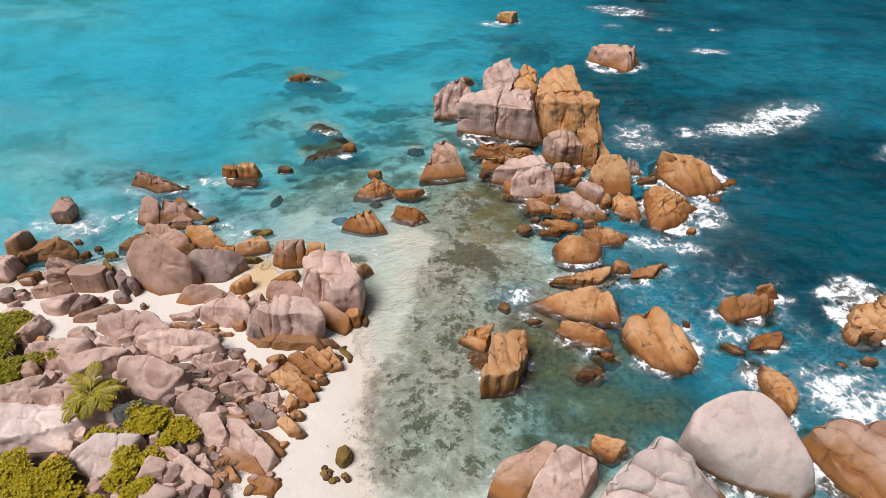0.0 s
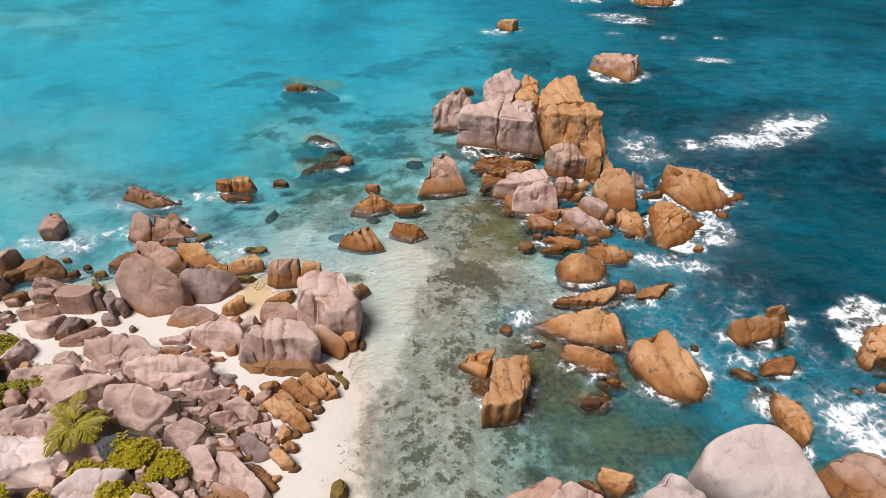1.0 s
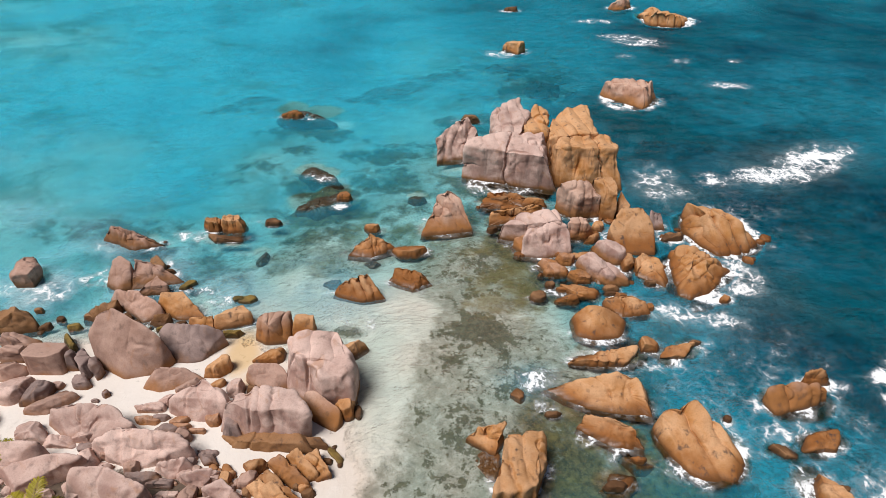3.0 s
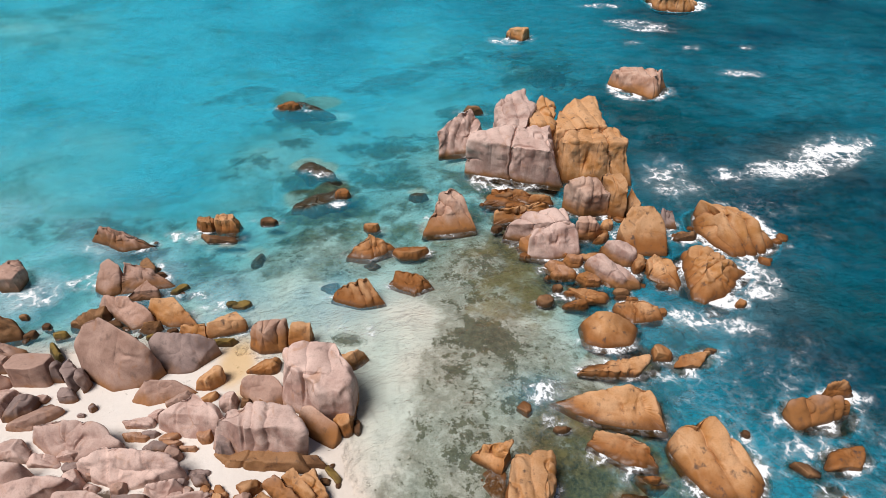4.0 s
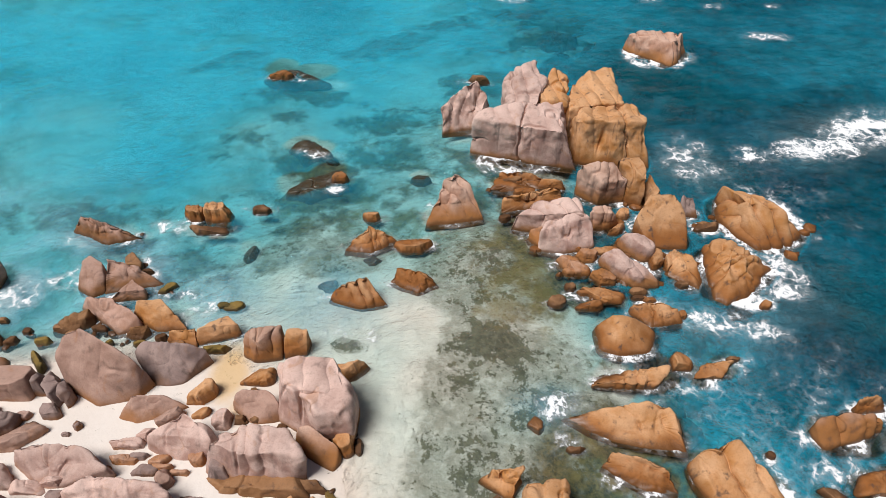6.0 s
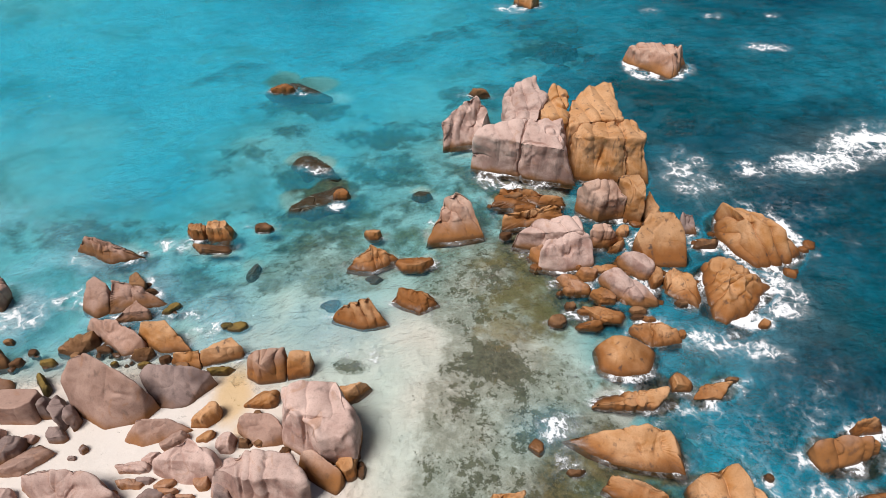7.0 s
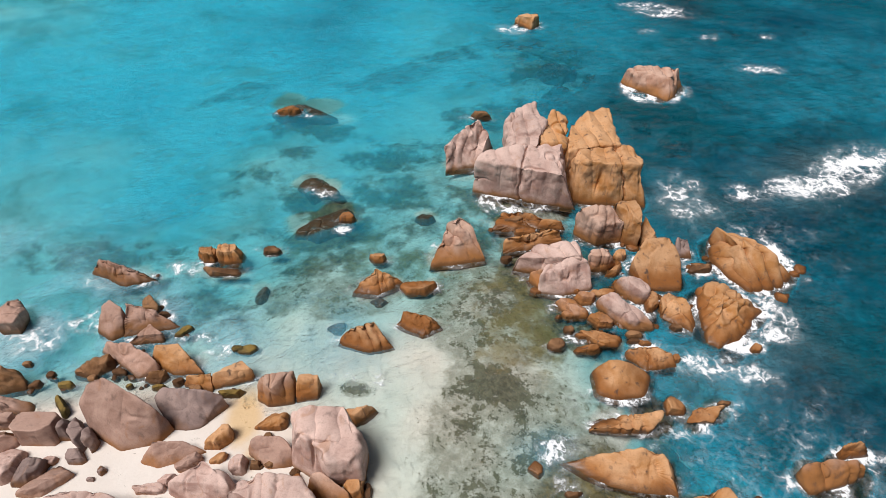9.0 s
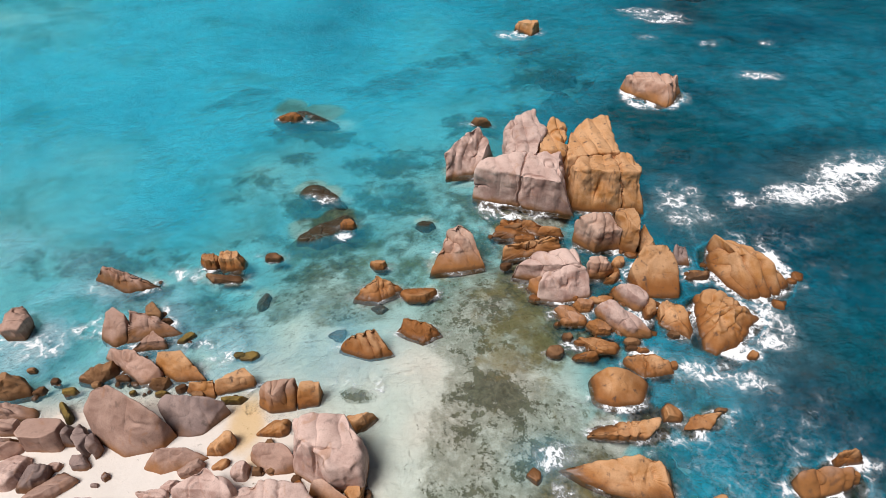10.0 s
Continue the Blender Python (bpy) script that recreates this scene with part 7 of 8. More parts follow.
boulder("rock", "pink-grey weathered granite rock in the boulder pile", GREY, -18.1, 30.9, 0.58, 0.6, (0.65, 0.57, 0.47, 0.42, 0.75, 0.48, 0.32, 0.43), (-0.1, -0.47), 7, 585, 27, 8.7, category="rock", group="boulder pile")
boulder("rock", "dusky grey granite rock in the boulder pile", SLATE, -17.08, 32.7, 0.46, 0.5, (0.88, 0.65, 0.26, 0.53, 0.79, 0.64, 0.26, 0.51), (-0.22, -0.17), 7, 596, 27, 7.1, category="rock", group="boulder pile")
boulder("rock", "orange-brown iron-stained granite rock in the boulder pile", RUST, -15.16, 31.14, 0.4, 0.6, (0.43, 0.41, 0.38, 0.58, 0.57, 0.35, 0.25, 0.55), (0.1, -0.6), 7, 607, 27, 3.3, category="rock", group="boulder pile")
boulder("rock", "dusky grey granite rock in the boulder pile", SLATE, -16.15, 27.2, 0.56, 0.59, (0.83, 0.65, 0.26, 0.8, 1.01, 0.55, 0.19, 0.51), (0.35, -0.46), 7, 618, 27, 5.2, category="rock", group="boulder pile")
boulder("rock", "grey granite rock with rusty orange foot in the boulder pile", MIXED, -15.12, 26.23, 0.52, 0.6, (1.05, 0.53, 0.21, 0.88, 1.25, 0.59, 0.16, 0.84), (0.08, -0.14), 7, 527, 27, 12.3, category="rock", group="boulder pile")
boulder("rock", "grey granite rock with rusty orange foot on white beach sand", MIXED, -13.49, 24.44, 0.42, 0.69, (1.12, 0.97, 0.23, 0.73, 1.12, 0.6, 0.2, 0.56), (0.35, 0.02), 7, 538, 27, 8.7, category="rock", group="boulder pile")
boulder("rock", "orange-brown iron-stained granite rock on white beach sand", RUST, -12.3, 23.71, 0.33, 0.59, (0.7, 0.43, 0.29, 0.56, 0.72, 0.33, 0.32, 0.43), (-0.09, -0.19), 7, 549, 27, 5, category="rock", group="boulder pile")
boulder("rock", "grey granite rock with rusty orange foot in the boulder pile", MIXED, -14.89, 21.67, 0.57, 0.6, (0.68, 0.4, 0.25, 0.48, 0.69, 0.38, 0.2, 0.51), (0.47, -0.12), 7, 560, 27, 6, category="rock", group="boulder pile")
boulder("rock", "pink-grey weathered granite rock in the boulder pile", GREY, -16.42, 22.2, 0.68, 0.5, (0.61, 0.53, 0.24, 0.4, 0.78, 0.48, 0.2, 0.35), (0.27, -0.03), 7, 571, 27, 7.8, category="rock", group="boulder pile")
boulder("rock", "orange-brown iron-stained granite rock on white beach sand", RUST, -11.74, 29.12, 0.21, 0.59, (0.61, 0.47, 0.38, 0.38, 0.68, 0.39, 0.34, 0.4), (0.12, 0.05), 7, 582, 27, 5.4, category="rock", group="boulder pile")
boulder("rock", "dark wet brown granite rock on white beach sand", DARK, -11.01, 31.94, 0.11, 0.7, (0.84, 0.54, 0.53, 0.79, 0.89, 0.4, 0.32, 0.68), (-0.01, -0.32), 7, 593, 30, 10.6, category="rock", group="boulder pile")
boulder("rock", "orange-brown iron-stained granite rock on white beach sand", RUST, -10.01, 30.41, 0.06, 0.59, (0.48, 0.44, 0.38, 0.29, 0.42, 0.39, 0.36, 0.29), (0.05, -0.22), 7, 604, 30, 8, category="rock", group="boulder pile")
boulder("rock", "orange-brown iron-stained granite rock on white beach sand", RUST, -11.47, 24.23, 0.26, 0.59, (0.33, 0.51, 0.29, 0.28, 0.49, 0.38, 0.23, 0.23), (-0.09, -0.05), 7, 615, 27, 5.3, category="rock", group="boulder pile")
boulder("rock", "pink-grey weathered granite rock on white beach sand", GREY, -38.83, 41.15, 0.37, 0.5, (0.71, 0.63, 0.28, 0.8, 1.0, 0.5, 0.26, 0.79), (0.34, -0.27), 7, 626, 24, 6.9, category="rock", group="boulder pile")
boulder("rock", "dusky grey granite rock on white beach sand", SLATE, -35.78, 40.59, 0.4, 0.5, (1.3, 1.01, 0.22, 1.0, 0.87, 1.0, 0.27, 0.75), (0.22, -0.14), 7, 535, 24, 13.9, category="rock", group="boulder pile")
boulder("rock", "dusky grey granite rock on white beach sand", SLATE, -39.12, 38.75, 0.57, 0.5, (0.48, 0.82, 0.27, 0.82, 1.09, 0.65, 0.26, 0.82), (0.34, -0.2), 7, 546, 24, 10.2, category="rock", group="boulder pile")
boulder("rock", "pink-grey weathered granite rock on white beach sand", GREY, -37.95, 39.02, 0.53, 0.49, (0.34, 0.59, 0.25, 0.59, 0.32, 0.59, 0.25, 0.59), (0.1, -0.17), 7, 557, 24, 5.6, category="rock", group="boulder pile")
boulder("rock", "pink-grey weathered granite rock on white beach sand", GREY, -26.27, 33.69, 0.78, 0.69, (1.06, 0.76, 0.29, 0.68, 0.81, 0.62, 0.25, 0.5), (0.48, -0.12), 7, 568, 27, 6.7, category="rock", group="boulder pile")
boulder("rock", "dusky grey granite rock in the boulder pile", SLATE, -25.57, 32.79, 0.8, 0.69, (0.7, 0.58, 0.29, 0.55, 0.91, 0.51, 0.34, 0.44), (-0.07, -0.21), 7, 579, 27, 4, category="rock", group="boulder pile")
boulder("rock", "pink-grey weathered granite rock in the boulder pile", GREY, -23.68, 31.38, 0.82, 0.59, (0.58, 0.62, 0.29, 0.56, 0.72, 0.45, 0.28, 0.45), (0.45, -0.48), 7, 590, 27, 5.1, category="rock", group="boulder pile")
boulder("rock", "pink-grey weathered granite rock in the boulder pile", GREY, -18.13, 20.84, 0.84, 0.6, (0.87, 0.57, 0.22, 0.4, 0.87, 0.49, 0.21, 0.42), (0.07, -0.18), 7, 601, 27, 5.5, category="rock", group="boulder pile")
boulder("rock", "pink-grey weathered granite rock on white beach sand", GREY, -12.71, 20.9, 0.4, 0.5, (0.43, 0.39, 0.15, 0.28, 0.4, 0.16, 0.53, 0.25), (0.06, -0.12), 7, 612, 27, 8.9, category="rock", group="boulder pile")
boulder("rock", "dusky grey granite rock on white beach sand", SLATE, -26.64, 37.84, 0.51, 0.39, (0.21, 0.28, 0.35, 0.43, 0.22, 0.25, 0.53, 0.21), (0.37, -0.36), 7, 623, 24, 7.1, category="rock", group="boulder pile")
boulder("rock", "dusky grey granite rock on white beach sand", SLATE, -29.07, 38.89, 0.48, 0.3, (0.4, 0.41, 0.43, 0.45, 0.44, 0.39, 0.35, 0.4), (0.11, -0.16), 7, 634, 24, 8.3, category="rock", group="boulder pile")
boulder("rock", "dusky grey granite rock on white beach sand", SLATE, -26.62, 37.83, 0.53, 0.35, (0.29, 0.21, 0.31, 0.43, 0.25, 0.18, 0.5, 0.27), (-0.13, 0.04), 7, 494, 24, 7.6, category="rock", group="beach boulders")
boulder("rock", "dusky grey granite rock on white beach sand", SLATE, -27.19, 37.19, 0.58, 0.2, (0.29, 0.24, 0.2, 0.31, 0.35, 0.25, 0.13, 0.28), (0.47, -0.26), 7, 505, 24, 5.6, category="rock", group="beach boulders")
boulder("rock", "pink-grey weathered granite rock on white beach sand", GREY, -22.47, 36.36, 0.52, 0.6, (1.03, 0.58, 0.19, 0.5, 1.05, 0.53, 0.17, 0.7), (-0.2, 0.04), 7, 516, 24, 4.6, category="rock", group="beach boulders")
boulder("rock", "grey granite rock with rusty orange foot on white beach sand", MIXED, -22.66, 35.33, 0.59, 0.5, (0.8, 0.47, 0.27, 0.55, 0.89, 0.44, 0.2, 0.61), (-0.02, -0.1), 7, 527, 27, 4.8, category="rock", group="beach boulders")
boulder("rock", "dusky grey granite rock on white beach sand", SLATE, -21.54, 35.6, 0.53, 0.5, (0.71, 0.71, 0.19, 0.49, 0.86, 0.43, 0.16, 0.39), (0.34, 0.07), 7, 538, 27, 6.5, category="rock", group="beach boulders")
boulder("rock", "grey granite rock with rusty orange foot on white beach sand", MIXED, -19.71, 34.86, 0.5, 0.5, (0.93, 0.58, 0.21, 0.75, 0.95, 0.42, 0.19, 0.47), (0.05, -0.18), 7, 549, 27, 4.4, category="rock", group="beach boulders")
boulder("rock", "grey granite rock with rusty orange foot on white beach sand", MIXED, -18.39, 34.53, 0.46, 0.5, (0.87, 0.47, 0.19, 0.53, 0.9, 0.6, 0.15, 0.56), (0.12, 0.06), 7, 560, 27, 7.9, category="rock", group="beach boulders")
boulder("rock", "orange-brown iron-stained granite rock on white beach sand", RUST, -16.96, 38.88, 0.19, 0.4, (0.53, 0.36, 0.26, 0.3, 0.56, 0.31, 0.5, 0.21), (0.08, -0.1), 7, 571, 24, 7.4, category="rock", group="beach boulders")
boulder("rock", "dark wet brown granite rock on white beach sand", DARK, -14.48, 38.5, 0.1, 0.6, (0.46, 0.37, 0.37, 0.3, 0.55, 0.31, 0.24, 0.31), (0.12, 0.05), 7, 582, 27, 5, category="rock", group="beach boulders")
boulder("rock", "orange-brown iron-stained granite rock awash in shallow sea water", RUST, -12.29, 37.56, 0.03, 0.5, (0.33, 0.25, 0.38, 0.41, 0.48, 0.29, 0.27, 0.49), (0.11, -0.18), 7, 593, 27, 8.2, category="rock", group="beach boulders")
boulder("rock", "orange-brown iron-stained granite rock awash in shallow sea water", RUST, 12.32, 50.21, 0.0, 0.5, (1.09, 0.68, 0.32, 0.75, 0.94, 0.39, 0.26, 0.85), (-0.36, -0.41), 7, 517, 24, 7.4, category="rock", group="islet boulders")
boulder("rock", "orange-brown iron-stained granite rock awash in shallow sea water", RUST, 10.4, 50.48, 0.0, 0.4, (0.89, 0.7, 0.22, 0.75, 0.9, 0.59, 0.19, 0.64), (0.0, -0.06), 7, 528, 24, 8.2, category="rock", group="islet boulders")
boulder("rock", "dark wet brown granite rock awash in shallow sea water", DARK, 14.57, 49.93, 0.0, 0.39, (0.79, 0.51, 0.22, 0.44, 0.69, 0.45, 0.21, 0.48), (-0.02, -0.22), 7, 539, 24, 9.1, category="rock", group="islet boulders")
boulder("rock", "orange-brown iron-stained granite rock awash in shallow sea water", RUST, 15.41, 49.72, 0.0, 0.4, (0.69, 0.44, 0.25, 0.54, 0.59, 0.36, 0.23, 0.48), (-0.22, -0.27), 7, 550, 24, 7.4, category="rock", group="islet boulders")
boulder("rock", "orange-brown iron-stained granite rock awash in shallow sea water", RUST, 9.82, 53.26, 0.0, 0.6, (0.77, 0.51, 0.25, 0.73, 0.7, 0.41, 0.29, 0.44), (0.15, -0.15), 7, 561, 24, 7, category="rock", group="islet boulders")
boulder("rock", "grey granite rock with rusty orange foot awash in shallow sea water", MIXED, 9.17, 52.68, 0.0, 0.69, (0.73, 0.49, 0.29, 0.51, 0.71, 0.29, 0.24, 0.5), (-0.2, -0.01), 7, 572, 24, 5.9, category="rock", group="islet boulders")
boulder("rock", "dark wet brown granite rock awash in shallow sea water", DARK, 4.91, 65.58, 0.0, 0.5, (1.65, 1.22, 0.55, 1.18, 1.5, 1.05, 0.5, 0.96), (-0.01, -0.03), 7, 583, 24, 10.1, category="rock", group="islet boulders")
boulder("rock", "orange-brown iron-stained granite rock awash in shallow sea water", RUST, 6.3, 63.6, 0.0, 0.5, (1.22, 1.03, 0.35, 0.9, 1.13, 0.84, 0.39, 0.8), (0.06, -0.09), 7, 594, 24, 9.6, category="rock", group="islet boulders")
boulder("rock", "dark wet brown granite rock awash in shallow sea water", DARK, 4.12, 59.72, 0.0, 0.5, (0.63, 0.64, 0.38, 0.63, 0.56, 0.47, 0.38, 0.36), (0.09, -0.24), 7, 605, 24, 8.6, category="rock", group="islet boulders")
boulder("rock", "orange-brown iron-stained granite rock awash in shallow sea water", RUST, 17.98, 53.81, 0.0, 0.9, (0.35, 0.88, 1.33, 0.5, 0.37, 0.81, 1.02, 0.44), (-0.04, 0.06), 7, 616, 24, 6.3, category="rock", group="islet boulders")
boulder("rock", "dark wet brown granite rock awash in shallow sea water", DARK, 18.56, 51.38, 0.0, 0.5, (0.55, 0.4, 0.32, 0.53, 0.55, 0.31, 0.27, 0.48), (0.01, -0.26), 7, 525, 24, 8.5, category="rock", group="islet boulders")
boulder("rock", "dark wet brown granite rock awash in shallow sea water", DARK, 22.69, 58.81, 0.0, 0.5, (1.07, 0.76, 0.27, 0.82, 1.03, 0.47, 0.26, 0.58), (-0.33, -0.26), 7, 536, 24, 8.6, category="rock", group="islet boulders")
boulder("rock", "orange-brown iron-stained granite rock awash in shallow sea water", RUST, 14.34, 56.6, 0.0, 0.5, (0.54, 0.48, 0.43, 0.3, 0.52, 0.34, 0.24, 0.23), (-0.19, -0.55), 7, 547, 24, 9.4, category="rock", group="islet boulders")
boulder("rock", "dark wet brown granite rock awash in shallow sea water", DARK, 2.4, 85.04, 0.0, 0.98, (1.44, 0.65, 0.36, 1.23, 1.44, 0.61, 0.37, 1.14), (-0.06, -0.14), 7, 558, 24, 9.7, category="rock", group="islet boulders")
boulder("rock", "orange-brown iron-stained granite rock awash in shallow sea water", RUST, 17.7, 48.19, 0.0, 0.5, (0.35, 0.51, 0.35, 0.4, 0.33, 0.42, 0.35, 0.34), (-0.07, -0.1), 7, 569, 24, 9.1, category="rock", group="islet boulders")
boulder("rock", "dark wet brown granite rock awash in shallow sea water", DARK, 20.45, 43.94, 0.0, 0.4, (0.63, 0.44, 0.19, 0.41, 0.58, 0.44, 0.19, 0.32), (-0.26, -0.15), 7, 580, 24, 7.7, category="rock", group="islet boulders")
boulder("rock", "orange-brown iron-stained granite rock awash in shallow sea water", RUST, 13.06, 32.81, 0.0, 0.49, (0.69, 0.49, 0.19, 0.58, 0.68, 0.32, 0.2, 0.36), (-0.41, -0.16), 7, 598, 24, 8.8, category="rock", group="boulders in the surf")
boulder("rock", "dark wet brown granite rock awash in shallow sea water", DARK, 11.02, 30.81, 0.0, 0.5, (0.91, 0.62, 0.31, 0.58, 0.94, 0.67, 0.29, 0.51), (-0.09, -0.04), 7, 609, 24, 9.9, category="rock", group="boulders in the surf")
boulder("rock", "dark wet brown granite rock awash in shallow sea water", DARK, 26.03, 30.72, 0.0, 0.4, (0.76, 0.49, 0.28, 0.38, 0.52, 0.61, 0.2, 0.39), (0.14, -0.18), 7, 620, 24, 4.7, category="rock", group="boulders in the surf")
boulder("rock", "dark wet brown granite rock awash in shallow sea water", DARK, 33.79, 32.39, 0.0, 0.5, (0.74, 0.58, 0.23, 0.44, 0.91, 0.38, 0.27, 0.55), (-0.32, -0.08), 7, 631, 24, 10, category="rock", group="boulders in the surf")
boulder("rock", "orange-brown iron-stained granite rock awash in shallow sea water", RUST, 35.44, 35.32, 0.0, 0.7, (1.12, 0.86, 0.26, 0.64, 0.71, 0.79, 0.23, 0.53), (0.23, -0.0), 7, 642, 24, 8.1, category="rock", group="boulders in the surf")
boulder("rock", "orange-brown iron-stained granite rock awash in shallow sea water", RUST, 37.06, 37.34, 0.0, 0.59, (1.48, 0.99, 0.32, 0.93, 0.81, 1.1, 0.26, 0.84), (-0.31, -0.29), 7, 653, 24, 11.6, category="rock", group="boulders in the surf")
boulder("rock", "dark wet brown granite rock awash in shallow sea water", DARK, 20.39, 36.29, 0.0, 0.49, (0.29, 0.25, 0.23, 0.31, 0.25, 0.24, 0.31, 0.35), (-0.26, -0.1), 7, 664, 24, 3.9, category="rock", group="boulders in the surf")
boulder("rock", "dark wet brown granite rock awash in shallow sea water", DARK, 7.52, 36.58, 0.0, 0.39, (0.72, 0.64, 0.19, 0.48, 0.69, 0.39, 0.2, 0.35), (0.17, -0.05), 7, 675, 24, 9.9, category="rock", group="boulders in the surf")


def wedged_stones(count, seed):
    """Angular stones that fill the gaps of the pile."""
    rng = random.Random(seed)
    taken = [(bx, by, 0.75 * sum(sides) / 8) for bx, by, bz, sides, h in BOULDERS]
    made = 0
    while made < count:
        px, py = rng.uniform(-34, -9.5), rng.uniform(20, 37)
        r = rng.uniform(0.45, 1.0)
        if px > -11 - 0.25 * (33 - py) or px < -17 and py > 34 or -17.5 < px < -13 and 31.5 < py < 34 or any((px - tx) ** 2 + (py - ty) ** 2 < (tr + 0.55 * r) ** 2 for tx, ty, tr in taken):
            r *= 0.6
            if rng.random() < 0.97:
                count -= 0.02
                continue
        if px > -9.5 - 0.25 * (33 - py):
            continue
        taken.append((px, py, r))
        gz = float(bed_height(np.array([px]), np.array([py]))[0])
        turn = rng.choice((0, 1, 2, 3, 7))
        wide = [r * (1.35 if i % 4 == turn % 4 else 0.75) * rng.uniform(0.8, 1.2) for i in range(8)]
        rusty = px > -12.5 or rng.random() < 0.12
        # darker granites are mixed in to put crevice shade into the stone colour
        boulder("rock", "broken orange-brown granite stone wedged among boulders" if rusty else "broken granite stone wedged among boulders", RUST if rusty else rng.choice((GREY, DUSKY, SLATE, TIDAL)), round(px, 2), round(py, 2), round(gz - 0.05, 2), r * rng.uniform(0.9, 1.5), wide, (rng.uniform(-0.4, 0.4), rng.uniform(-0.4, 0.4)), 6, rng.randrange(900), 30, rng.uniform(0, 12), wear=0.7, category="rock", group="boulder pile")
        made += 1



def drowned_rocks(count, seed, cx, cy, rx, ry, low, high, label):
    """Rounded rocks that lie on the bed, their tops well under the surface."""
    rng = random.Random(seed)
    for _ in range(count):
        a, k = rng.uniform(0, 6.28), math.sqrt(rng.random())
        px, py, r = cx + rx * k * math.cos(a), cy + ry * k * math.sin(a), rng.uniform(low, high)
        foot = float(bed_height(np.array([px]), np.array([py]))[0]) - 0.1
        if foot > -0.55 or any((px - bx) ** 2 + (py - by) ** 2 < (sum(sides) / 9 + r * 0.4) ** 2 for bx, by, bz, sides, h in BOULDERS):
            continue
        wide = [r * rng.uniform(0.6, 1.5) for _ in range(8)]
        boulder("rock", label, DROWNED, round(px, 2), round(py, 2), round(foot, 2), min(0.6 * r, -foot - 0.4) if foot > -1.6 else 0.45 * -foot, wide, (rng.uniform(-0.2, 0.2), rng.uniform(-0.2, 0.2)), 6, rng.randrange(900), 12, 16, knobs=0.15, category="rock", group="drowned rocks")
        BOULDERS.pop()


wedged_stones(90, 77)
drowned_rocks(16, 6, 18, 42, 7, 5, 0.5, 1.4, "drowned brown granite rock under clear shallow water")
drowned_rocks(22, 7, 22, 94, 14, 9, 1.0, 2.6, "drowned brown granite rock under deep turquoise water")

tagged(sheet("ground", BED, bed_height, bed_marks, 0.5), "white coral sand beach running down to a weedy sea bed", "ground", kind="structure")
sea = tagged(sheet("water", WATER, wave_height, water_marks, 0.4), "clear turquoise sea with white foam round the rocks", "sea", kind="structure")


# ---- rubble between the boulders ----
def rubble(name, label, material, where, count, seed):
    """Small broken stones, wedged along the feet of the boulders in `where`."""
    rng = random.Random(seed)
    u, faces = sphere(2)
    points, polys, base = [], [], 0
    for _ in range(count):
        x, y, z, sides, h = rng.choice(where)
        i = rng.randrange(8)
        a, r = math.pi * i / 4 + rng.uniform(-0.35, 0.35), sides[i] * rng.uniform(0.85, 1.03) + rng.uniform(0, 0.15)
        px, py = x + math.cos(a) * r, y + math.sin(a) * r
        w = rng.uniform(0.14, 0.48) * min(1.4, 0.6 + 0.25 * h)
        s = [w * rng.uniform(0.6, 1.5) for _ in range(8)]
        p = rock_points(u, s, w * rng.uniform(0.8, 1.5), (rng.uniform(-0.4, 0.4), rng.uniform(-0.4, 0.4)), 4, rng.randrange(9999), 16)[0]
        turn = Matrix.Rotation(rng.uniform(0, 6.3), 3, "Z") @ Matrix.Rotation(rng.uniform(-0.4, 0.4), 3, "X")
        p = p @ np.array(turn).T
        gz = float(bed_height(np.array([px]), np.array([py]))[0])
        points.append(p + np.array([px, py, max(gz, -0.2) + 0.22 * w]))
        polys.append(faces + base)
        base += len(u)
    me = bpy.data.meshes.new(name)
    me.from_pydata(np.concatenate(points).tolist(), [], np.concatenate(polys).tolist())
    me.materials.append(material)
    return tagged(new(name, me), label, "stones", kind="stuff")


PILE = [b for b in BOULDERS if b[2] > 0.3 and b[1] < 33 and b[0] > -31 and b[4] > 0.85]
FOOT = [b for b in BOULDERS if -16 < b[0] < -6 and b[1] < 40 or b[1] > 42 and -36 < b[0] < -14 and b[2] < 0.6]
ISLET = [b for b in BOULDERS if b[0] > 5 and 50 < b[1] < 66 and b[2] == 0]
rubble("rubble", "broken pink-grey granite stones wedged between the boulders", GREY, PILE, 230, 3)
rubble("rubble", "dark wet granite stones along the shore", DARK, FOOT, 150, 4)
rubble("rubble", "orange-brown granite stones round the islet boulders", RUST, ISLET, 110, 5)


# ---- plants ----
def leaf_material(name, dark, light, gloss=0.5):
    n = Nodes(name)
    geo = n.add("ShaderNodeNewGeometry")
    col = n.mix(geo.outputs["Random Per Island"], dark, light)
    col = n.mix(n.math("MULTIPLY", n.noise(geo.outputs["Position"], 0.9, 3), 0.6), col, light)
    n.put(n.bsdf.inputs["Base Color"], col)
    n.put(n.bsdf.inputs["Roughness"], gloss)
    thin = n.add("ShaderNodeBsdfTranslucent", {"Color": col})
    n.put(n.out.inputs["Surface"], n.add("ShaderNodeMixShader", {0: 0.4, 1: n.bsdf.outputs[0], 2: thin.outputs[0]}).outputs[0])
    return n.mat


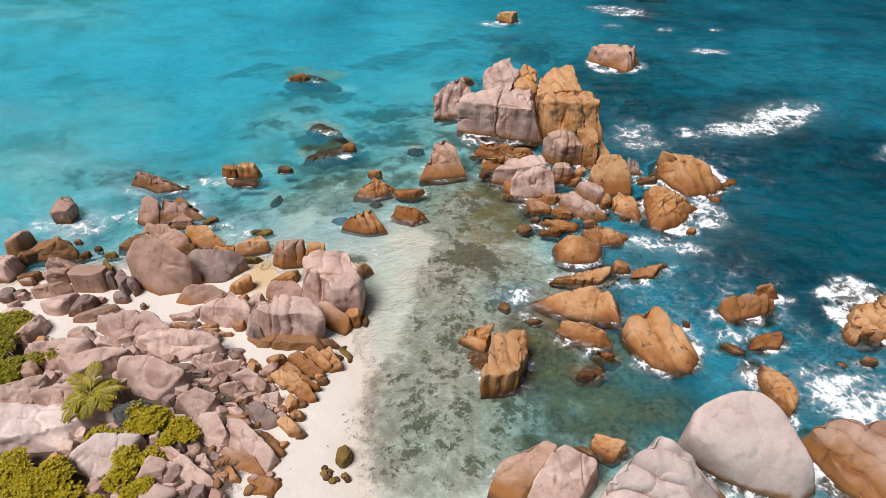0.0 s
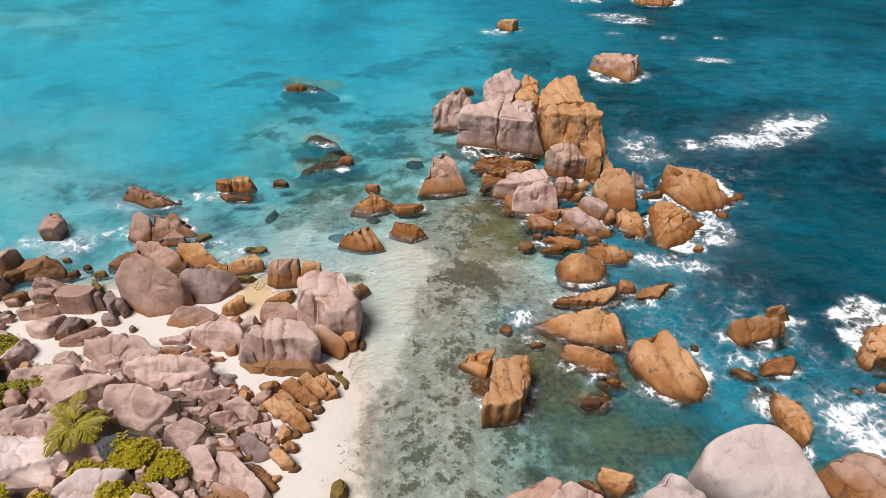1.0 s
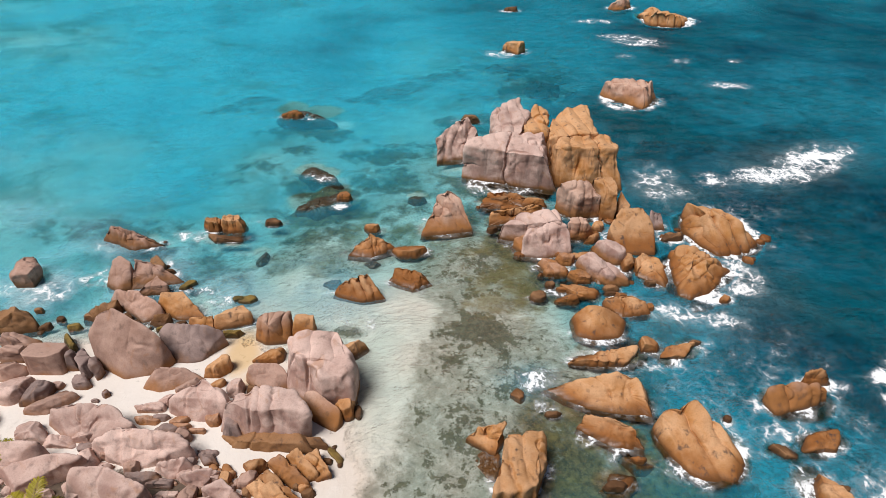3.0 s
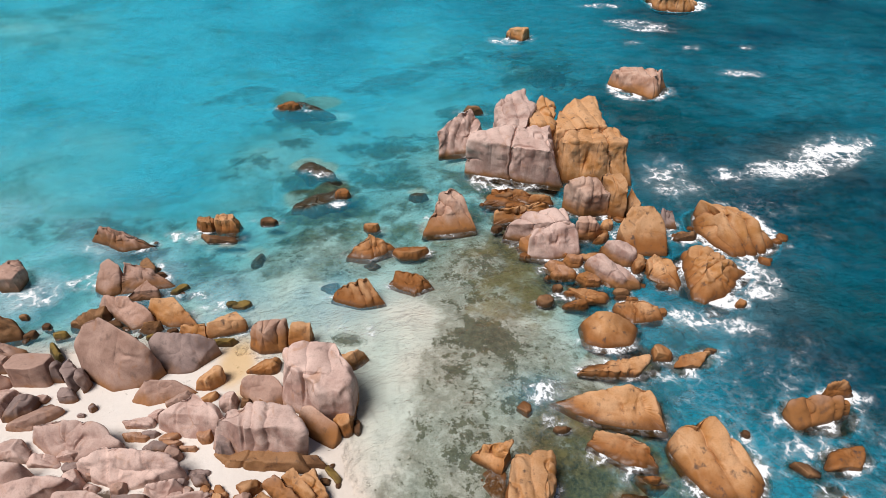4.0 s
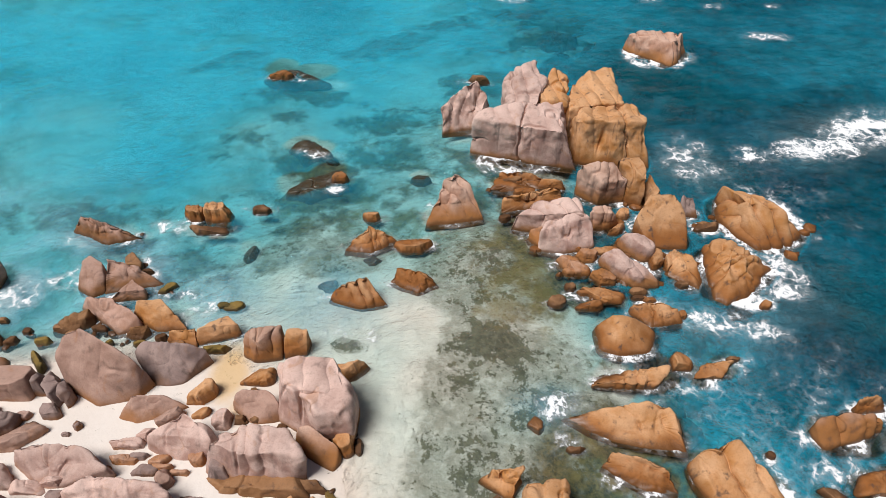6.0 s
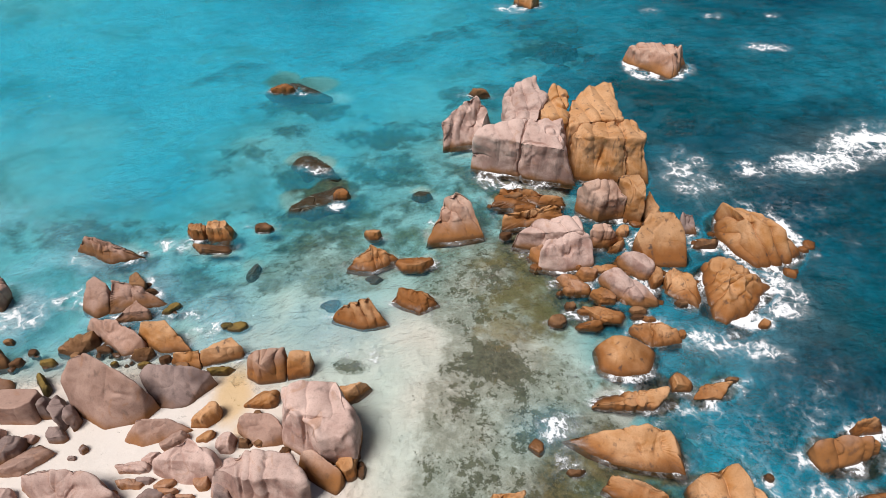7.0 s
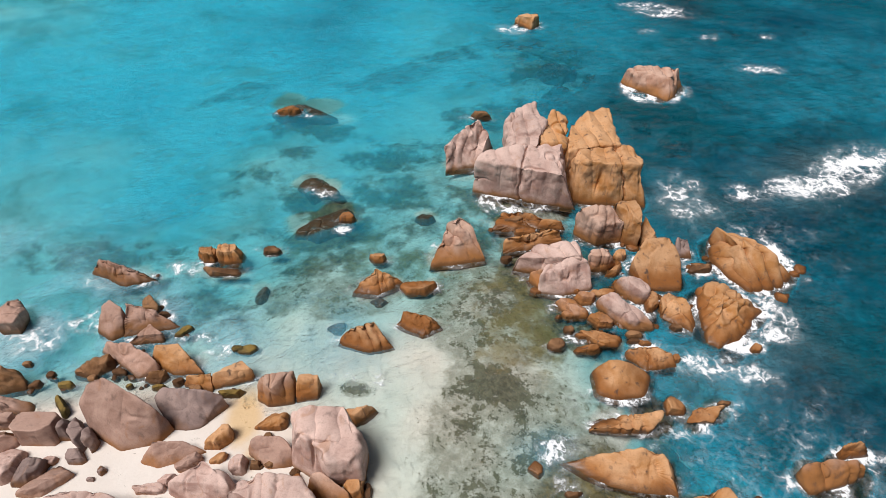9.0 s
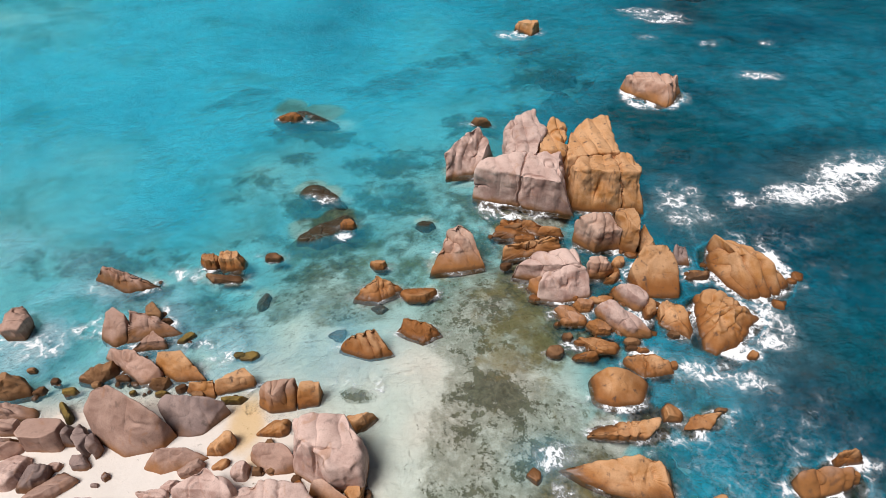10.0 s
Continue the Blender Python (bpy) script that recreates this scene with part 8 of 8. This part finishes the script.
def bark_material(name, a, b):
    n = Nodes(name)
    at = n.add("ShaderNodeNewGeometry").outputs["Position"]
    n.put(n.bsdf.inputs["Base Color"], n.mix(n.noise(n.stretched(at, 1, 1, 4), 4.0), a, b))
    n.put(n.bsdf.inputs["Roughness"], 0.9)
    n.put(n.bsdf.inputs["Normal"], n.bump(n.noise(n.stretched(at, 1, 1, 5), 8.0), 0.6, 0.03))
    return n.mat


SHRUB = leaf_material("shrub_leaves", (0.30, 0.235, 0.008), (0.66, 0.54, 0.03))
CREEPER = leaf_material("creeper_leaves", (0.24, 0.215, 0.012), (0.46, 0.42, 0.035))
FROND = leaf_material("palm_leaflets", (0.27, 0.23, 0.015), (0.56, 0.47, 0.06))
DEAD = leaf_material("dry_leaflets", (0.06, 0.065, 0.065), (0.20, 0.21, 0.21), 0.8)
BARK = bark_material("bark", (0.12, 0.08, 0.05), (0.22, 0.17, 0.12))


def part(name, points, faces, material, parent, label=""):
    me = bpy.data.meshes.new(name)
    me.from_pydata(points, [], faces)
    me.materials.append(material)
    ob = new(name, me)
    ob.parent = parent
    return tagged(ob, label)


def tube(points, faces, path, radii, sides=6):
    """Adds a tapering tube along path."""
    base = len(points)
    for k, (p, r) in enumerate(zip(path, radii)):
        d = (path[min(k + 1, len(path) - 1)] - path[max(k - 1, 0)]).normalized()
        e = d.orthogonal().normalized()
        f = d.cross(e)
        points += [tuple(p + r * (math.cos(t) * e + math.sin(t) * f)) for t in (2 * math.pi * i / sides for i in range(sides))]
    for k in range(len(path) - 1):
        for i in range(sides):
            a, b = base + k * sides + i, base + k * sides + (i + 1) % sides
            faces.append((a, b, b + sides, a + sides))
    faces.append(tuple(base + (len(path) - 1) * sides + i for i in range(sides)))


def leaf(points, faces, at, along, up, length, width):
    """A folded leaf of four triangles."""
    side = along.cross(up).normalized() * width / 2
    b = len(points)
    mid = at + along * length * 0.55
    points += [tuple(at), tuple(mid + side + up * width * 0.22), tuple(at + along * length - up * length * 0.12), tuple(mid - side + up * width * 0.22), tuple(mid)]
    faces += [(b, b + 4, b + 1), (b + 1, b + 4, b + 2), (b, b + 3, b + 4), (b + 3, b + 2, b + 4)]


def bush(name, label, material, x, y, z, rx, ry, height, leaves, seed, size=0.21, category="bush"):
    """A sprawling shrub: stems that fork from one foot, and a lumpy, gappy crown of leaf rosettes."""
    rng = random.Random(seed)
    root = tagged(new(name), label, category, "beach shrubs")
    root.location = (x, y, z)
    lumps = [(Vector((rng.uniform(-0.8, 0.8) * rx, rng.uniform(-0.8, 0.8) * ry, 0)), rng.uniform(0.45, 1.0)) for _ in range(int(7 + rx * ry))]
    lumps = [(p, s) for p, s in lumps if (p.x / rx) ** 2 + (p.y / ry) ** 2 < 0.85]
    sp, sf, lp, lf = [], [], [], []
    for p, s in lumps:
        tip = p + Vector((0, 0, height * s))
        way = [Vector((0, 0, -0.2)), p * 0.35 + Vector((0, 0, height * s * 0.5)), p * 0.8 + Vector((0, 0, height * s * 0.75)), tip]
        tube(sp, sf, way, [0.06, 0.045, 0.03, 0.012], 5)
    for _ in range(leaves * 2 // 5):
        p, s = rng.choice(lumps)
        rad = s * (0.55 + 0.12 * min(rx, ry))
        d = Vector((rng.gauss(0, 1), rng.gauss(0, 1), abs(rng.gauss(0.2, 0.8)))).normalized()
        c = p + Vector((0, 0, height * s - 0.45 * rad)) + Vector((d.x * rad * 1.25, d.y * rad * 1.25, d.z * rad * 0.75)) * rng.uniform(0.6, 1.05)
        turn = rng.uniform(0, 6.3)
        for k in range(5):
            t = turn + k * 1.2566 + rng.uniform(-0.3, 0.3)
            along = (Vector((math.cos(t), math.sin(t), rng.uniform(-0.1, 0.7))) + d * 0.5).normalized()
            up = (d + Vector((0, 0, 0.8))).normalized()
            up = (up - along * up.dot(along)).normalized()
            leaf(lp, lf, c, along, up, size * rng.uniform(0.7, 1.25), size * rng.uniform(0.45, 0.7))
    part("stems", sp, sf, BARK, root, "thin grey-brown woody stems")
    part("crown", lp, lf, material, root)
    return root


def palm_frond(length, droop, rng, lp, lf, sp, sf, start, turn, rise, leaflet=0.5):
    """One arching rib with drooping leaflets down both sides."""
    out = Vector((math.cos(turn), math.sin(turn), 0))
    side = Vector((-out.y, out.x, 0))
    rib = []
    for k in range(9):
        t = k / 8
        rib.append(start + out * length * t * (1 - 0.12 * t) + Vector((0, 0, length * (rise * t - droop * t * t))))
    tube(sp, sf, rib, [0.04 * (1 - 0.85 * k / 8) for k in range(9)], 4)
    for k in range(34):
        t = 0.14 + 0.86 * k / 33
        i = min(int(t * 8), 7)
        p = rib[i].lerp(rib[i + 1], t * 8 - i)
        along = (rib[i + 1] - rib[i]).normalized()
        size = leaflet * length * (0.35 + 0.65 * math.sin(math.pi * min(t * 0.9 + 0.08, 1)))
        for sgn in (-1, 1):
            way = (side * sgn * 0.75 + along * 0.6 + Vector((0, 0, rng.uniform(-0.35, 0.1)))).normalized()
            up = Vector((0, 0, 1)) - way * way.z
            leaf(lp, lf, p, way, up.normalized(), size * rng.uniform(0.85, 1.1), 0.13)


def palm(x, y, z, height, seed):
    rng = random.Random(seed)
    root = tagged(new("palm_tree"), "young coconut palm with yellow-green fronds among boulders", "palm tree")
    root.location = (x, y, z)
    tp, tf = [], []
    tube(tp, tf, [Vector((0.03 * k * k, 0.02 * k, -0.3 + k * (height + 0.3) / 6)) for k in range(7)], [0.17, 0.15, 0.13, 0.12, 0.11, 0.1, 0.08], 9)
    part("trunk", tp, tf, BARK, root, "short ringed grey-brown trunk")
    start = Vector((0.9, 0.1, height))
    for k in range(11):
        lp, lf, sp, sf = [], [], [], []
        palm_frond(rng.uniform(1.9, 2.6), rng.uniform(0.45, 0.75), rng, lp, lf, sp, sf, start, k * 2.4 + rng.uniform(-0.2, 0.2), rng.uniform(0.35, 0.95), 0.32)
        frond = part("frond", lp, lf, FROND, root)
        part("rib", sp, sf, FROND, frond)
    return root


palm(-26.2, 26.6, 1.5, 1.5, 4)
dry = tagged(new("dead_frond"), "fallen dry grey palm fronds lying against a boulder", "palm frond")
dry.location = (-23.0, 25.6, 2.1)
dry_rng = random.Random(9)
for k in range(4):
    lp, lf, sp, sf = [], [], [], []
    palm_frond(2.2, 0.25, dry_rng, lp, lf, sp, sf, Vector((-0.6 + 0.2 * k, 0.5, 0.5)), -0.9 + 0.35 * k, 0.05, 0.2)
    blade = part("blade", lp, lf, DEAD, dry)
    part("rib", sp, sf, DEAD, blade)
GREEN = "low shrub with bright yellow-green leaves among granite boulders"
bush("bush", GREEN, SHRUB, -20.3, 25.0, 1.3, 2.6, 1.9, 1.3, 4200, 11)
bush("bush", GREEN, SHRUB, -18.1, 24.2, 1.2, 1.5, 1.4, 1.0, 1800, 12)
bush("bush", GREEN, SHRUB, -20.4, 21.4, 1.3, 1.6, 1.7, 1.1, 2200, 13)
bush("bush", GREEN, SHRUB, -23.3, 23.9, 1.3, 0.9, 0.8, 1.1, 900, 14)
bush("bush", GREEN, SHRUB, -27.0, 20.6, 1.4, 2.8, 1.9, 1.5, 4600, 15)
bush("bush", GREEN, SHRUB, -31.0, 20.3, 1.5, 2.6, 2.2, 1.6, 3800, 16)
bush("bush", GREEN, SHRUB, -23.6, 18.8, 1.3, 2.4, 1.4, 1.3, 3200, 17)
bush("bush", GREEN, SHRUB, -28.0, 17.6, 1.4, 3.0, 1.8, 1.6, 3600, 18)
bush("ground_creeper", "mat of yellow-green creeping plants on the sand", CREEPER, -33.6, 31.0, 1.3, 3.4, 2.4, 0.9, 4800, 21, 0.2, "creeper")
bush("ground_creeper", "mat of yellow-green creeping plants on the sand", CREEPER, -37.0, 33.6, 1.2, 2.8, 2.4, 0.8, 3200, 22, 0.2, "creeper")
